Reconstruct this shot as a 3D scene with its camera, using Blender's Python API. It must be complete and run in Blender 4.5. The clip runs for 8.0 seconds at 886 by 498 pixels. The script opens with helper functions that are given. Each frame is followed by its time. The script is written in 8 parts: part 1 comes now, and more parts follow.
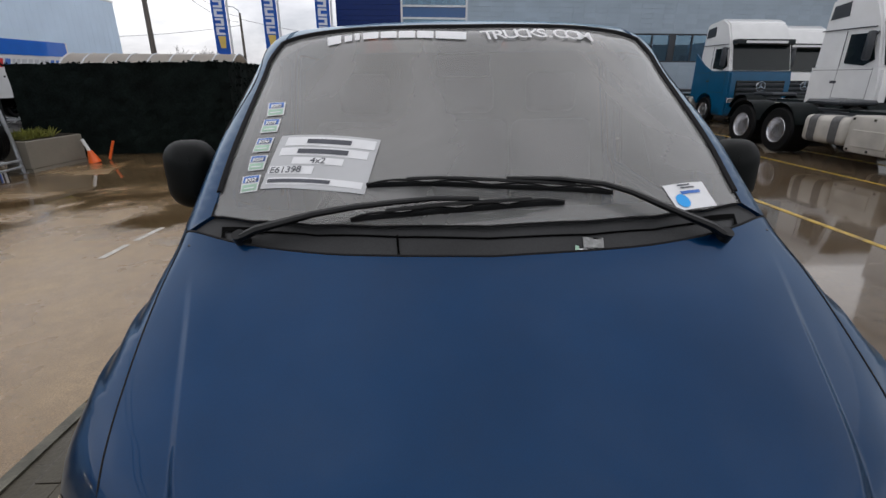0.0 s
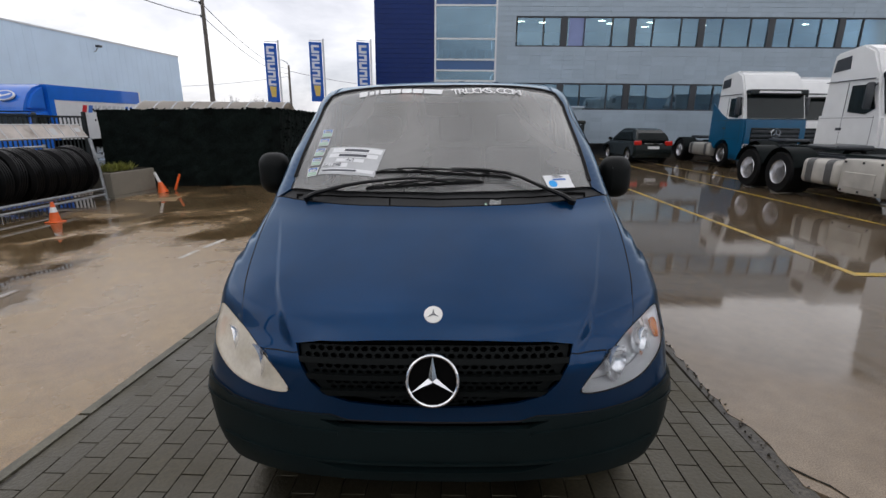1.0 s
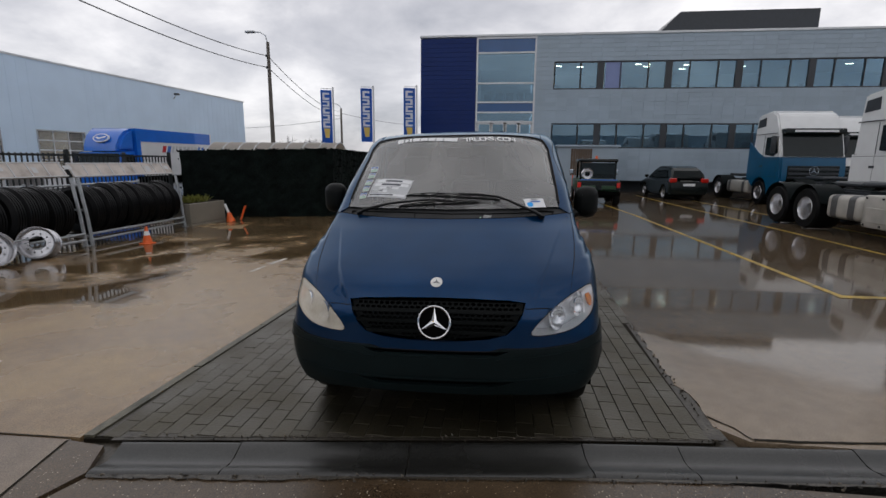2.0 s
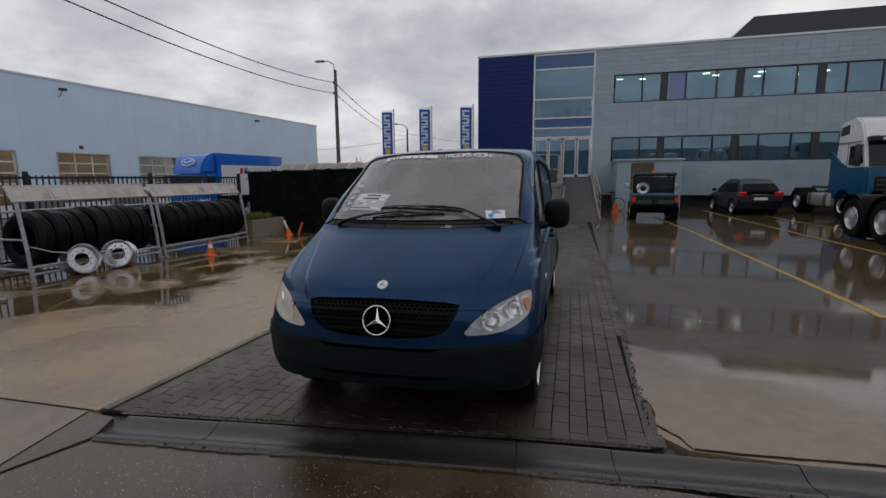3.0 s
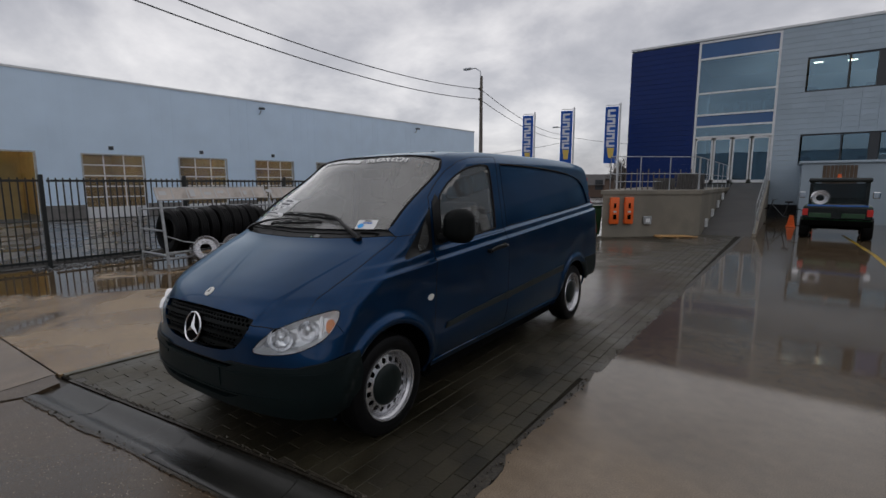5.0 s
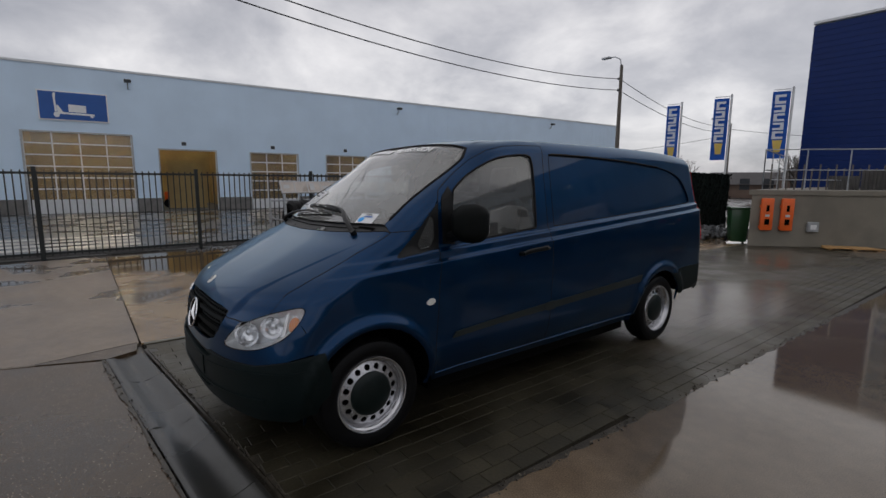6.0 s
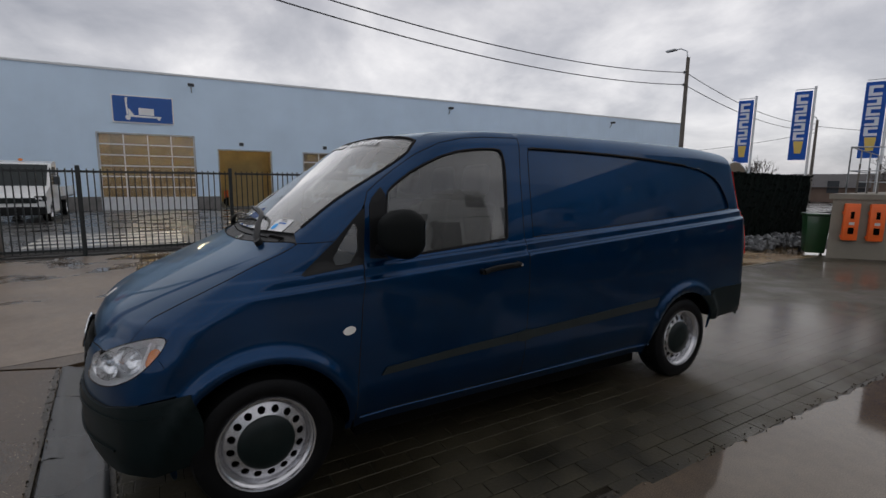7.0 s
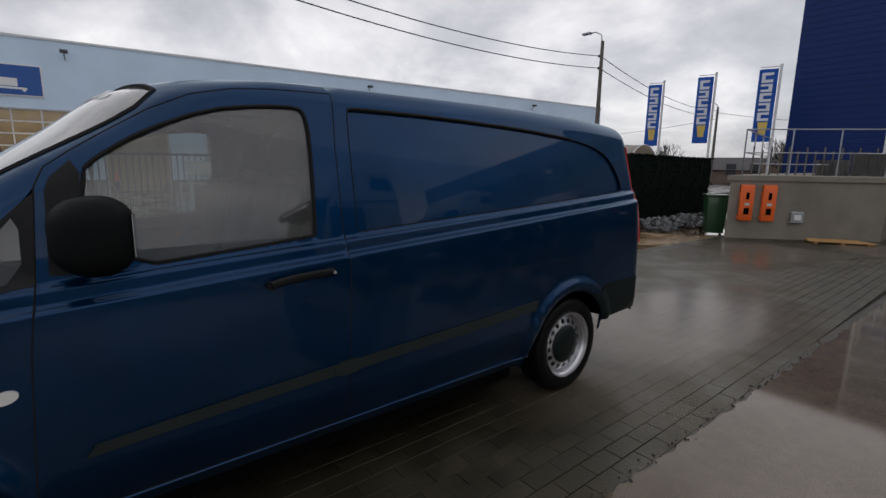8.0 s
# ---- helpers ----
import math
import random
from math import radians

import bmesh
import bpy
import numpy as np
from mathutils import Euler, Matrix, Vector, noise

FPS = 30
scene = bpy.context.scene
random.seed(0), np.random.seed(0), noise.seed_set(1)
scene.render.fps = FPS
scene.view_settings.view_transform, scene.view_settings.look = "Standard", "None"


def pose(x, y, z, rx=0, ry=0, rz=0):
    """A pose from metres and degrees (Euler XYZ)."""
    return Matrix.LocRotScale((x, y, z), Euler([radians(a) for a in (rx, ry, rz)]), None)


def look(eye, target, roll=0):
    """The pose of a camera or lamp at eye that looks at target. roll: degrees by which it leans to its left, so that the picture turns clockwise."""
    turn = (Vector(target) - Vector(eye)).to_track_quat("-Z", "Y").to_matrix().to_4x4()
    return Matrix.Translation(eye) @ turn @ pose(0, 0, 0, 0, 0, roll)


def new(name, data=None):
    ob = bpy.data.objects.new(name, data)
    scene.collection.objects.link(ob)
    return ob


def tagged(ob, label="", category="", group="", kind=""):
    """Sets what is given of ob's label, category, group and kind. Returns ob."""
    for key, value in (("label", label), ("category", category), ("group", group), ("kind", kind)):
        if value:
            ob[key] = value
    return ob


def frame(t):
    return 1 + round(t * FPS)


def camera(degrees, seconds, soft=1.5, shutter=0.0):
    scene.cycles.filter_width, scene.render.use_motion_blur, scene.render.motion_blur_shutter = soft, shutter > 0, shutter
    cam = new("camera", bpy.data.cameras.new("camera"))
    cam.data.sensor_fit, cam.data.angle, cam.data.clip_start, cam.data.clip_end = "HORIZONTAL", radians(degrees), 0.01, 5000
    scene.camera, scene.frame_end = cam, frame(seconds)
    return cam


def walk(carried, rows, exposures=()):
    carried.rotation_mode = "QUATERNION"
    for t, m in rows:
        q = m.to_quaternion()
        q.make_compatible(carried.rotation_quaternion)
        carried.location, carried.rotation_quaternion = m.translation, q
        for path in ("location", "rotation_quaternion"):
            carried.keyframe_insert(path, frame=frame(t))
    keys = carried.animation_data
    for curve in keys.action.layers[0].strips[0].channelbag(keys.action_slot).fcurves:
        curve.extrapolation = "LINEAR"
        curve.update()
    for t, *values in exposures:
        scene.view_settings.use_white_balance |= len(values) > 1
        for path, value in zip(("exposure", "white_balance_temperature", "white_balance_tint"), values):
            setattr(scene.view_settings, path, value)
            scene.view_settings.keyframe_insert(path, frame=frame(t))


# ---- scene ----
# camera and walk
cam = camera(86.5, 8.0)
PATH = [
    (0, (-0.015, -0.028, 1.646), (0.068, 1.848, 0.957), 0.3),
    (0.5, (0.083, -0.527, 1.617), (0.102, 1.373, 0.994), 0.4),
    (1, (0.234, -1.126, 1.605), (0.186, 0.806, 1.088), 0.6),
    (1.5, (0.321, -1.696, 1.6), (0.197, 0.253, 1.169), 0.5),
    (1.7, (0.372, -1.901, 1.622), (0.207, 0.051, 1.22), 0.6),
    (2.8, (1.105, -2.316, 1.586), (0.658, -0.392, 1.275), -0.3),
    (3, (1.296, -2.252, 1.598), (0.778, -0.343, 1.3), -0.4),
    (3.5, (1.811, -2.129, 1.578), (1.125, -0.272, 1.293), -0.4),
    (4, (2.285, -1.891, 1.585), (1.453, -0.097, 1.287), -0.3),
    (4.2, (2.45, -1.726, 1.577), (1.554, 0.037, 1.28), -0.3),
    (5.3, (3.2, -0.779, 1.614), (1.931, 0.742, 1.341), 0.1),
    (5.5, (3.267, -0.609, 1.601), (1.915, 0.839, 1.327), 0.2),
    (6, (3.412, -0.168, 1.569), (1.843, 1.038, 1.28), 0.4),
    (6.5, (3.391, 0.287, 1.539), (1.696, 1.31, 1.254), 0.6),
    (7, (3.296, 0.757, 1.569), (1.589, 1.759, 1.28), 0.7),
    (7.5, (3.167, 1.326, 1.57), (1.557, 2.47, 1.257), 0.7),
    (8, (2.954, 1.702, 1.533), (1.419, 2.934, 1.178), 0.8),
]
walk(cam, [(t, look(eye, target, roll)) for t, eye, target, roll in PATH], [(0, 0.80), (0.5, 0.95), (1.0, 0.90), (1.5, 0.68), (3.0, 0.1), (5.5, 0.12), (6.5, 0.15), (7.0, 0.2), (8.0, 0.3)])


# ---------- world, sun ----------
world = bpy.data.worlds.new("overcast_sky")
scene.world = world
world.use_nodes = True
wn, wl = world.node_tree.nodes, world.node_tree.links
wn.clear()


def wnode(kind, **kw):
    n = wn.new(kind)
    for k, v in kw.items():
        n.inputs[k].default_value = v
    return n


SUN_ELEV, SUN_AZ = radians(72), radians(325)
w_out = wnode("ShaderNodeOutputWorld")
w_bg = wnode("ShaderNodeBackground", Strength=0.90)
w_tc = wnode("ShaderNodeTexCoord")
w_sep = wnode("ShaderNodeSeparateXYZ")
wl.new(w_tc.outputs["Generated"], w_sep.inputs[0])
w_up = wn.new("ShaderNodeMath"); w_up.operation = "MAXIMUM"; w_up.inputs[1].default_value = 0.0
wl.new(w_sep.outputs["Z"], w_up.inputs[0])
w_add = wn.new("ShaderNodeMath"); w_add.operation = "ADD"; w_add.inputs[1].default_value = 0.42
wl.new(w_up.outputs[0], w_add.inputs[0])
w_div = wn.new("ShaderNodeVectorMath"); w_div.operation = "DIVIDE"
w_com = wn.new("ShaderNodeCombineXYZ")
for i in range(3):
    wl.new(w_add.outputs[0], w_com.inputs[i])
wl.new(w_tc.outputs["Generated"], w_div.inputs[0])
wl.new(w_com.outputs[0], w_div.inputs[1])
w_n1 = wnode("ShaderNodeTexNoise", Scale=2.3, Detail=8.0, Roughness=0.56, Distortion=0.25)
w_n2 = wnode("ShaderNodeTexNoise", Scale=0.75, Detail=3.0, Roughness=0.5, Distortion=0.2)
wl.new(w_div.outputs[0], w_n1.inputs["Vector"])
wl.new(w_div.outputs[0], w_n2.inputs["Vector"])
w_mix = wn.new("ShaderNodeMix"); w_mix.data_type = "FLOAT"; w_mix.inputs[0].default_value = 0.45
wl.new(w_n1.outputs["Fac"], w_mix.inputs[2])
wl.new(w_n2.outputs["Fac"], w_mix.inputs[3])
w_ramp = wn.new("ShaderNodeValToRGB")
w_ramp.color_ramp.elements[0].position, w_ramp.color_ramp.elements[0].color = 0.36, (0.33, 0.335, 0.375, 1)
w_ramp.color_ramp.elements[1].position, w_ramp.color_ramp.elements[1].color = 0.63, (1.02, 0.99, 0.99, 1)
e = w_ramp.color_ramp.elements.new(0.5)
e.color = (0.61, 0.60, 0.63, 1)
wl.new(w_mix.outputs[0], w_ramp.inputs[0])
w_sky = wn.new("ShaderNodeTexSky")
w_sky.sky_type, w_sky.sun_disc, w_sky.sun_elevation, w_sky.sun_rotation = "NISHITA", False, SUN_ELEV, SUN_AZ
w_skys = wn.new("ShaderNodeVectorMath"); w_skys.operation = "SCALE"; w_skys.inputs["Scale"].default_value = 0.10
wl.new(w_sky.outputs[0], w_skys.inputs[0])
w_cm = wn.new("ShaderNodeMix"); w_cm.data_type = "RGBA"; w_cm.inputs[0].default_value = 0.88
wl.new(w_skys.outputs[0], w_cm.inputs[6])
w_z = wn.new("ShaderNodeMapRange")
w_z.inputs["From Min"].default_value, w_z.inputs["From Max"].default_value = 0.0, 0.8
w_z.inputs["To Min"].default_value, w_z.inputs["To Max"].default_value = 1.05, 0.70
wl.new(w_sep.outputs["Z"], w_z.inputs["Value"])
w_dim = wn.new("ShaderNodeVectorMath"); w_dim.operation = "SCALE"
wl.new(w_ramp.outputs[0], w_dim.inputs[0]); wl.new(w_z.outputs[0], w_dim.inputs["Scale"])
wl.new(w_dim.outputs[0], w_cm.inputs[7])
wl.new(w_cm.outputs[2], w_bg.inputs["Color"])
wl.new(w_bg.outputs[0], w_out.inputs[0])

sun = new("sun", bpy.data.lights.new("sun", "SUN"))
sun.data.energy, sun.data.angle, sun.data.color = 0.5, radians(150), (1.0, 0.97, 0.93)
sun.matrix_world = look((0, 0, 30), (30 * math.sin(SUN_AZ) * -1, 30 * math.cos(SUN_AZ) * -1, 30 - 30 * math.tan(SUN_ELEV)))


# ---------- materials ----------
def mat(name, base, rough=0.5, metal=0.0, var=0.12, scale=6.0, fine=0.0, bump=0.0, bump_scale=60.0, coat=0.0, spec=0.5, each=0.0, rough_var=0.0, emit=None, power=0.0, stain=None, coat_tint=None, world_map=False):
    """A plain surface with two scales of variation in tone, and fine relief."""
    m = bpy.data.materials.new(name)
    m.use_nodes = True
    nt = m.node_tree
    n, l = nt.nodes, nt.links
    p = n["Principled BSDF"]
    p.inputs["Roughness"].default_value, p.inputs["Metallic"].default_value = rough, metal
    p.inputs["Specular IOR Level"].default_value, p.inputs["Coat Weight"].default_value = spec, coat
    p.inputs["Coat Roughness"].default_value = 0.04
    if coat_tint:
        p.inputs["Coat Tint"].default_value = (*coat_tint, 1)
    tc = n.new("ShaderNodeTexCoord")
    big = n.new("ShaderNodeTexNoise")
    big.inputs["Scale"].default_value, big.inputs["Detail"].default_value = scale, 5
    where = n.new("ShaderNodeNewGeometry").outputs["Position"] if world_map else tc.outputs["Object"]
    l.new(where, big.inputs["Vector"])
    small = n.new("ShaderNodeTexNoise")
    small.inputs["Scale"].default_value, small.inputs["Detail"].default_value = bump_scale, 4
    l.new(where, small.inputs["Vector"])
    tone = n.new("ShaderNodeMapRange")
    tone.inputs["From Min"].default_value, tone.inputs["From Max"].default_value = 0.3, 0.7
    tone.inputs["To Min"].default_value, tone.inputs["To Max"].default_value = 1 - var, 1 + var
    l.new(big.outputs["Fac"], tone.inputs["Value"])
    grain = n.new("ShaderNodeMapRange")
    grain.inputs["From Min"].default_value, grain.inputs["From Max"].default_value = 0.3, 0.7
    grain.inputs["To Min"].default_value, grain.inputs["To Max"].default_value = 1 - fine, 1 + fine
    l.new(small.outputs["Fac"], grain.inputs["Value"])
    mul = n.new("ShaderNodeMath"); mul.operation = "MULTIPLY"
    l.new(tone.outputs[0], mul.inputs[0]); l.new(grain.outputs[0], mul.inputs[1])
    last = mul.outputs[0]
    if each:
        oi = n.new("ShaderNodeObjectInfo")
        ge = n.new("ShaderNodeNewGeometry")
        ad = n.new("ShaderNodeMath"); ad.operation = "ADD"
        fr = n.new("ShaderNodeMath"); fr.operation = "FRACT"
        l.new(oi.outputs["Random"], ad.inputs[0]); l.new(ge.outputs["Random Per Island"], ad.inputs[1]); l.new(ad.outputs[0], fr.inputs[0])
        er = n.new("ShaderNodeMapRange")
        er.inputs["To Min"].default_value, er.inputs["To Max"].default_value = 1 - each, 1 + each
        l.new(fr.outputs[0], er.inputs["Value"])
        m2 = n.new("ShaderNodeMath"); m2.operation = "MULTIPLY"
        l.new(last, m2.inputs[0]); l.new(er.outputs[0], m2.inputs[1])
        last = m2.outputs[0]
    col = n.new("ShaderNodeVectorMath"); col.operation = "SCALE"
    col.inputs[0].default_value = base
    l.new(last, col.inputs["Scale"])
    out = col.outputs[0]
    if stain:
        sn = n.new("ShaderNodeTexNoise")
        sn.inputs["Scale"].default_value, sn.inputs["Detail"].default_value = stain[1], 6
        l.new(tc.outputs["Object"], sn.inputs["Vector"])
        sr = n.new("ShaderNodeMapRange")
        sr.inputs["From Min"].default_value, sr.inputs["From Max"].default_value = 0.52, 0.68
        l.new(sn.outputs["Fac"], sr.inputs["Value"])
        mx = n.new("ShaderNodeMix"); mx.data_type = "RGBA"
        mx.inputs[7].default_value = (*stain[0], 1)
        l.new(sr.outputs[0], mx.inputs[0]); l.new(out, mx.inputs[6])
        out = mx.outputs[2]
    l.new(out, p.inputs["Base Color"])
    if rough_var:
        rr = n.new("ShaderNodeMapRange")
        rr.inputs["From Min"].default_value, rr.inputs["From Max"].default_value = 0.35, 0.65
        rr.inputs["To Min"].default_value, rr.inputs["To Max"].default_value = max(0.02, rough - rough_var), min(1, rough + rough_var)
        l.new(big.outputs["Fac"], rr.inputs["Value"]); l.new(rr.outputs[0], p.inputs["Roughness"])
    if bump:
        b = n.new("ShaderNodeBump")
        b.inputs["Strength"].default_value, b.inputs["Distance"].default_value = bump, 0.01
        l.new(small.outputs["Fac"], b.inputs["Height"]); l.new(b.outputs[0], p.inputs["Normal"])
    if emit:
        p.inputs["Emission Color"].default_value, p.inputs["Emission Strength"].default_value = (*emit, 1), power
    return m


def wet_ground(name, base, dark, puddle_at, puddle_scale, grit=0.0, film=0.22, speck=0.0, hollow=None, spec=0.5, pool=0.03, soak=0.6):
    """Wet concrete or asphalt: a damp film over grainy stone, with flat puddles in the hollows."""
    m = bpy.data.materials.new(name)
    m.use_nodes = True
    n, l = m.node_tree.nodes, m.node_tree.links
    p = n["Principled BSDF"]
    p.inputs["Specular IOR Level"].default_value = spec
    tc = n.new("ShaderNodeTexCoord")

    def noise_of(scale, detail, dist=0.0, rough=0.5):
        t = n.new("ShaderNodeTexNoise")
        t.inputs["Scale"].default_value, t.inputs["Detail"].default_value = scale, detail
        t.inputs["Distortion"].default_value, t.inputs["Roughness"].default_value = dist, rough
        l.new(tc.outputs["Object"], t.inputs["Vector"])
        return t

    def span(src, a, b, c, d):
        r = n.new("ShaderNodeMapRange")
        for k, v in zip(("From Min", "From Max", "To Min", "To Max"), (a, b, c, d)):
            r.inputs[k].default_value = v
        l.new(src, r.inputs["Value"])
        return r.outputs[0]
    level = noise_of(puddle_scale, 5, 0.35).outputs["Fac"]
    if hollow:
        # the ground sinks along one way of the plan, and water gathers there
        ax, ay, near_, far_, dry, full = hollow
        dt = n.new("ShaderNodeVectorMath"); dt.operation = "DOT_PRODUCT"
        dt.inputs[1].default_value = (ax, ay, 0)
        l.new(tc.outputs["Object"], dt.inputs[0])
        sink = n.new("ShaderNodeMath"); sink.operation = "ADD"
        l.new(level, sink.inputs[0]); l.new(span(dt.outputs["Value"], near_, far_, dry, full), sink.inputs[1])
        level = sink.outputs[0]
    puddle = span(level, puddle_at - 0.03, puddle_at + 0.06, 0, 1)
    damp = span(noise_of(0.9, 6, 0.05).outputs["Fac"], 0.35, 0.65, 0, 1)
    grain = noise_of(140, 3)
    mid = noise_of(9, 5)
    c1 = n.new("ShaderNodeMix"); c1.data_type = "RGBA"
    c1.inputs[6].default_value, c1.inputs[7].default_value = (*base, 1), (*dark, 1)
    l.new(damp, c1.inputs[0])
    g = span(grain.outputs["Fac"], 0.3, 0.7, 1 - 0.25 - grit, 1 + 0.25 + grit)
    g2 = span(mid.outputs["Fac"], 0.3, 0.7, 0.88, 1.12)
    mu = n.new("ShaderNodeMath"); mu.operation = "MULTIPLY"
    l.new(g, mu.inputs[0]); l.new(g2, mu.inputs[1])
    pw = n.new("ShaderNodeMath"); pw.operation = "MULTIPLY_ADD"
    pw.inputs[1].default_value, pw.inputs[2].default_value = -soak, 1.0
    l.new(puddle, pw.inputs[0])
    mu2 = n.new("ShaderNodeMath"); mu2.operation = "MULTIPLY"
    l.new(mu.outputs[0], mu2.inputs[0]); l.new(pw.outputs[0], mu2.inputs[1])
    c2 = n.new("ShaderNodeVectorMath"); c2.operation = "SCALE"
    l.new(c1.outputs[2], c2.inputs[0]); l.new(mu2.outputs[0], c2.inputs["Scale"])
    out = c2.outputs[0]
    if speck:
        vo = n.new("ShaderNodeTexVoronoi")
        vo.inputs["Scale"].default_value = 64
        l.new(tc.outputs["Object"], vo.inputs["Vector"])
        sp = span(vo.outputs["Distance"], 0.12, 0.24, speck, 0)
        sel = n.new("ShaderNodeSeparateColor")
        l.new(vo.outputs["Color"], sel.inputs[0])
        pick = span(sel.outputs[0], 0.70, 0.78, 0, 1)
        mm = n.new("ShaderNodeMath"); mm.operation = "MULTIPLY"
        l.new(sp, mm.inputs[0]); l.new(pick, mm.inputs[1])
        c3 = n.new("ShaderNodeMix"); c3.data_type = "RGBA"
        c3.inputs[7].default_value = (0.70, 0.60, 0.45, 1)
        l.new(mm.outputs[0], c3.inputs[0]); l.new(out, c3.inputs[6])
        out = c3.outputs[2]
    l.new(out, p.inputs["Base Color"])
    ro = span(damp, 0, 1, film + 0.1, film - 0.05)
    rm = n.new("ShaderNodeMix"); rm.data_type = "FLOAT"
    rm.inputs[3].default_value = pool
    l.new(puddle, rm.inputs[0]); l.new(ro, rm.inputs[2])
    l.new(rm.outputs[0], p.inputs["Roughness"])
    bs = span(puddle, 0, 1, 0.30, 0.0)
    b = n.new("ShaderNodeBump")
    b.inputs["Distance"].default_value = 0.004
    l.new(bs, b.inputs["Strength"])
    l.new(grain.outputs["Fac"], b.inputs["Height"])
    l.new(b.outputs[0], p.inputs["Normal"])
    return m


def glass(name, tint=(0.85, 0.9, 0.9), gloss=1.0, ior=1.5, rough=0.0, tone=(1, 1, 1), sheen=0.0):
    """Thin pane: clear, with mirror-like gloss that grows towards grazing angles."""
    m = bpy.data.materials.new(name)
    m.use_nodes = True
    n, l = m.node_tree.nodes, m.node_tree.links
    n.remove(n["Principled BSDF"])
    tr, gl, mx, fr = n.new("ShaderNodeBsdfTransparent"), n.new("ShaderNodeBsdfGlossy"), n.new("ShaderNodeMixShader"), n.new("ShaderNodeFresnel")
    tr.inputs[0].default_value = (*tint, 1)
    gl.inputs["Roughness"].default_value, gl.inputs["Color"].default_value = rough, (*tone, 1)
    fr.inputs["IOR"].default_value = ior
    k = n.new("ShaderNodeMath"); k.operation = "MULTIPLY"; k.use_clamp = True
    k.inputs[1].default_value = gloss
    l.new(fr.outputs[0], k.inputs[0]); l.new(k.outputs[0], mx.inputs[0])
    l.new(tr.outputs[0], mx.inputs[1]); l.new(gl.outputs[0], mx.inputs[2])
    last = mx.outputs[0]
    if sheen:
        # a pale veil that stands in for reflected light, uneven over the pane
        df, m2, tc, nz, mr = n.new("ShaderNodeBsdfDiffuse"), n.new("ShaderNodeMixShader"), n.new("ShaderNodeTexCoord"), n.new("ShaderNodeTexNoise"), n.new("ShaderNodeMapRange")
        df.inputs[0].default_value = (0.80, 0.80, 0.78, 1)
        nz.inputs["Scale"].default_value, nz.inputs["Detail"].default_value, nz.inputs["Distortion"].default_value = 1.3, 6, 0.9
        l.new(tc.outputs["Object"], nz.inputs["Vector"])
        mr.inputs["From Min"].default_value, mr.inputs["From Max"].default_value = 0.3, 0.7
        mr.inputs["To Min"].default_value, mr.inputs["To Max"].default_value = sheen * 0.62, sheen * 1.38
        l.new(nz.outputs["Fac"], mr.inputs["Value"]); l.new(mr.outputs[0], m2.inputs[0])
        l.new(last, m2.inputs[1]); l.new(df.outputs[0], m2.inputs[2])
        last = m2.outputs[0]
    l.new(last, n["Material Output"].inputs[0])
    return m


def puddle_film(name, cx, cy, rx, ry, seed):
    """A skin of rain water, deepest in the middle and broken up towards its rim."""
    m = bpy.data.materials.new(name)
    m.use_nodes = True
    n, l = m.node_tree.nodes, m.node_tree.links
    n.remove(n["Principled BSDF"])
    tc, sub, div, ln_ = n.new("ShaderNodeTexCoord"), n.new("ShaderNodeVectorMath"), n.new("ShaderNodeVectorMath"), n.new("ShaderNodeVectorMath")
    sub.operation, div.operation, ln_.operation = "SUBTRACT", "DIVIDE", "LENGTH"
    sub.inputs[1].default_value, div.inputs[1].default_value = (cx, cy, 0), (rx, ry, 1e6)
    l.new(tc.outputs["Object"], sub.inputs[0]); l.new(sub.outputs[0], div.inputs[0]); l.new(div.outputs[0], ln_.inputs[0])
    nz, add, mr = n.new("ShaderNodeTexNoise"), n.new("ShaderNodeMath"), n.new("ShaderNodeMapRange")
    nz.noise_dimensions = "4D"
    nz.inputs["W"].default_value, nz.inputs["Scale"].default_value, nz.inputs["Detail"].default_value = seed * 3.7, 1.5, 7
    l.new(tc.outputs["Object"], nz.inputs["Vector"])
    add.operation = "MULTIPLY_ADD"
    add.inputs[1].default_value = 0.9
    l.new(nz.outputs["Fac"], add.inputs[0]); l.new(ln_.outputs["Value"], add.inputs[2])
    mr.inputs["From Min"].default_value, mr.inputs["From Max"].default_value = 1.28, 0.88
    mr.inputs["To Min"].default_value, mr.inputs["To Max"].default_value = 0.0, 1.0
    l.new(add.outputs[0], mr.inputs["Value"])
    clear, silt, gl, fr = n.new("ShaderNodeBsdfTransparent"), n.new("ShaderNodeBsdfDiffuse"), n.new("ShaderNodeBsdfGlossy"), n.new("ShaderNodeFresnel")
    silt.inputs[0].default_value = (0.20, 0.16, 0.12, 1)
    gl.inputs["Roughness"].default_value, fr.inputs["IOR"].default_value = 0.19, 1.33
    body, wet, whole, dry = n.new("ShaderNodeMixShader"), n.new("ShaderNodeMixShader"), n.new("ShaderNodeMixShader"), n.new("ShaderNodeBsdfTransparent")
    body.inputs[0].default_value = 0.50
    l.new(clear.outputs[0], body.inputs[1]); l.new(silt.outputs[0], body.inputs[2])
    l.new(fr.outputs[0], wet.inputs[0]); l.new(body.outputs[0], wet.inputs[1]); l.new(gl.outputs[0], wet.inputs[2])
    l.new(mr.outputs[0], whole.inputs[0]); l.new(dry.outputs[0], whole.inputs[1]); l.new(wet.outputs[0], whole.inputs[2])
    l.new(whole.outputs[0], n["Material Output"].inputs[0])
    return m


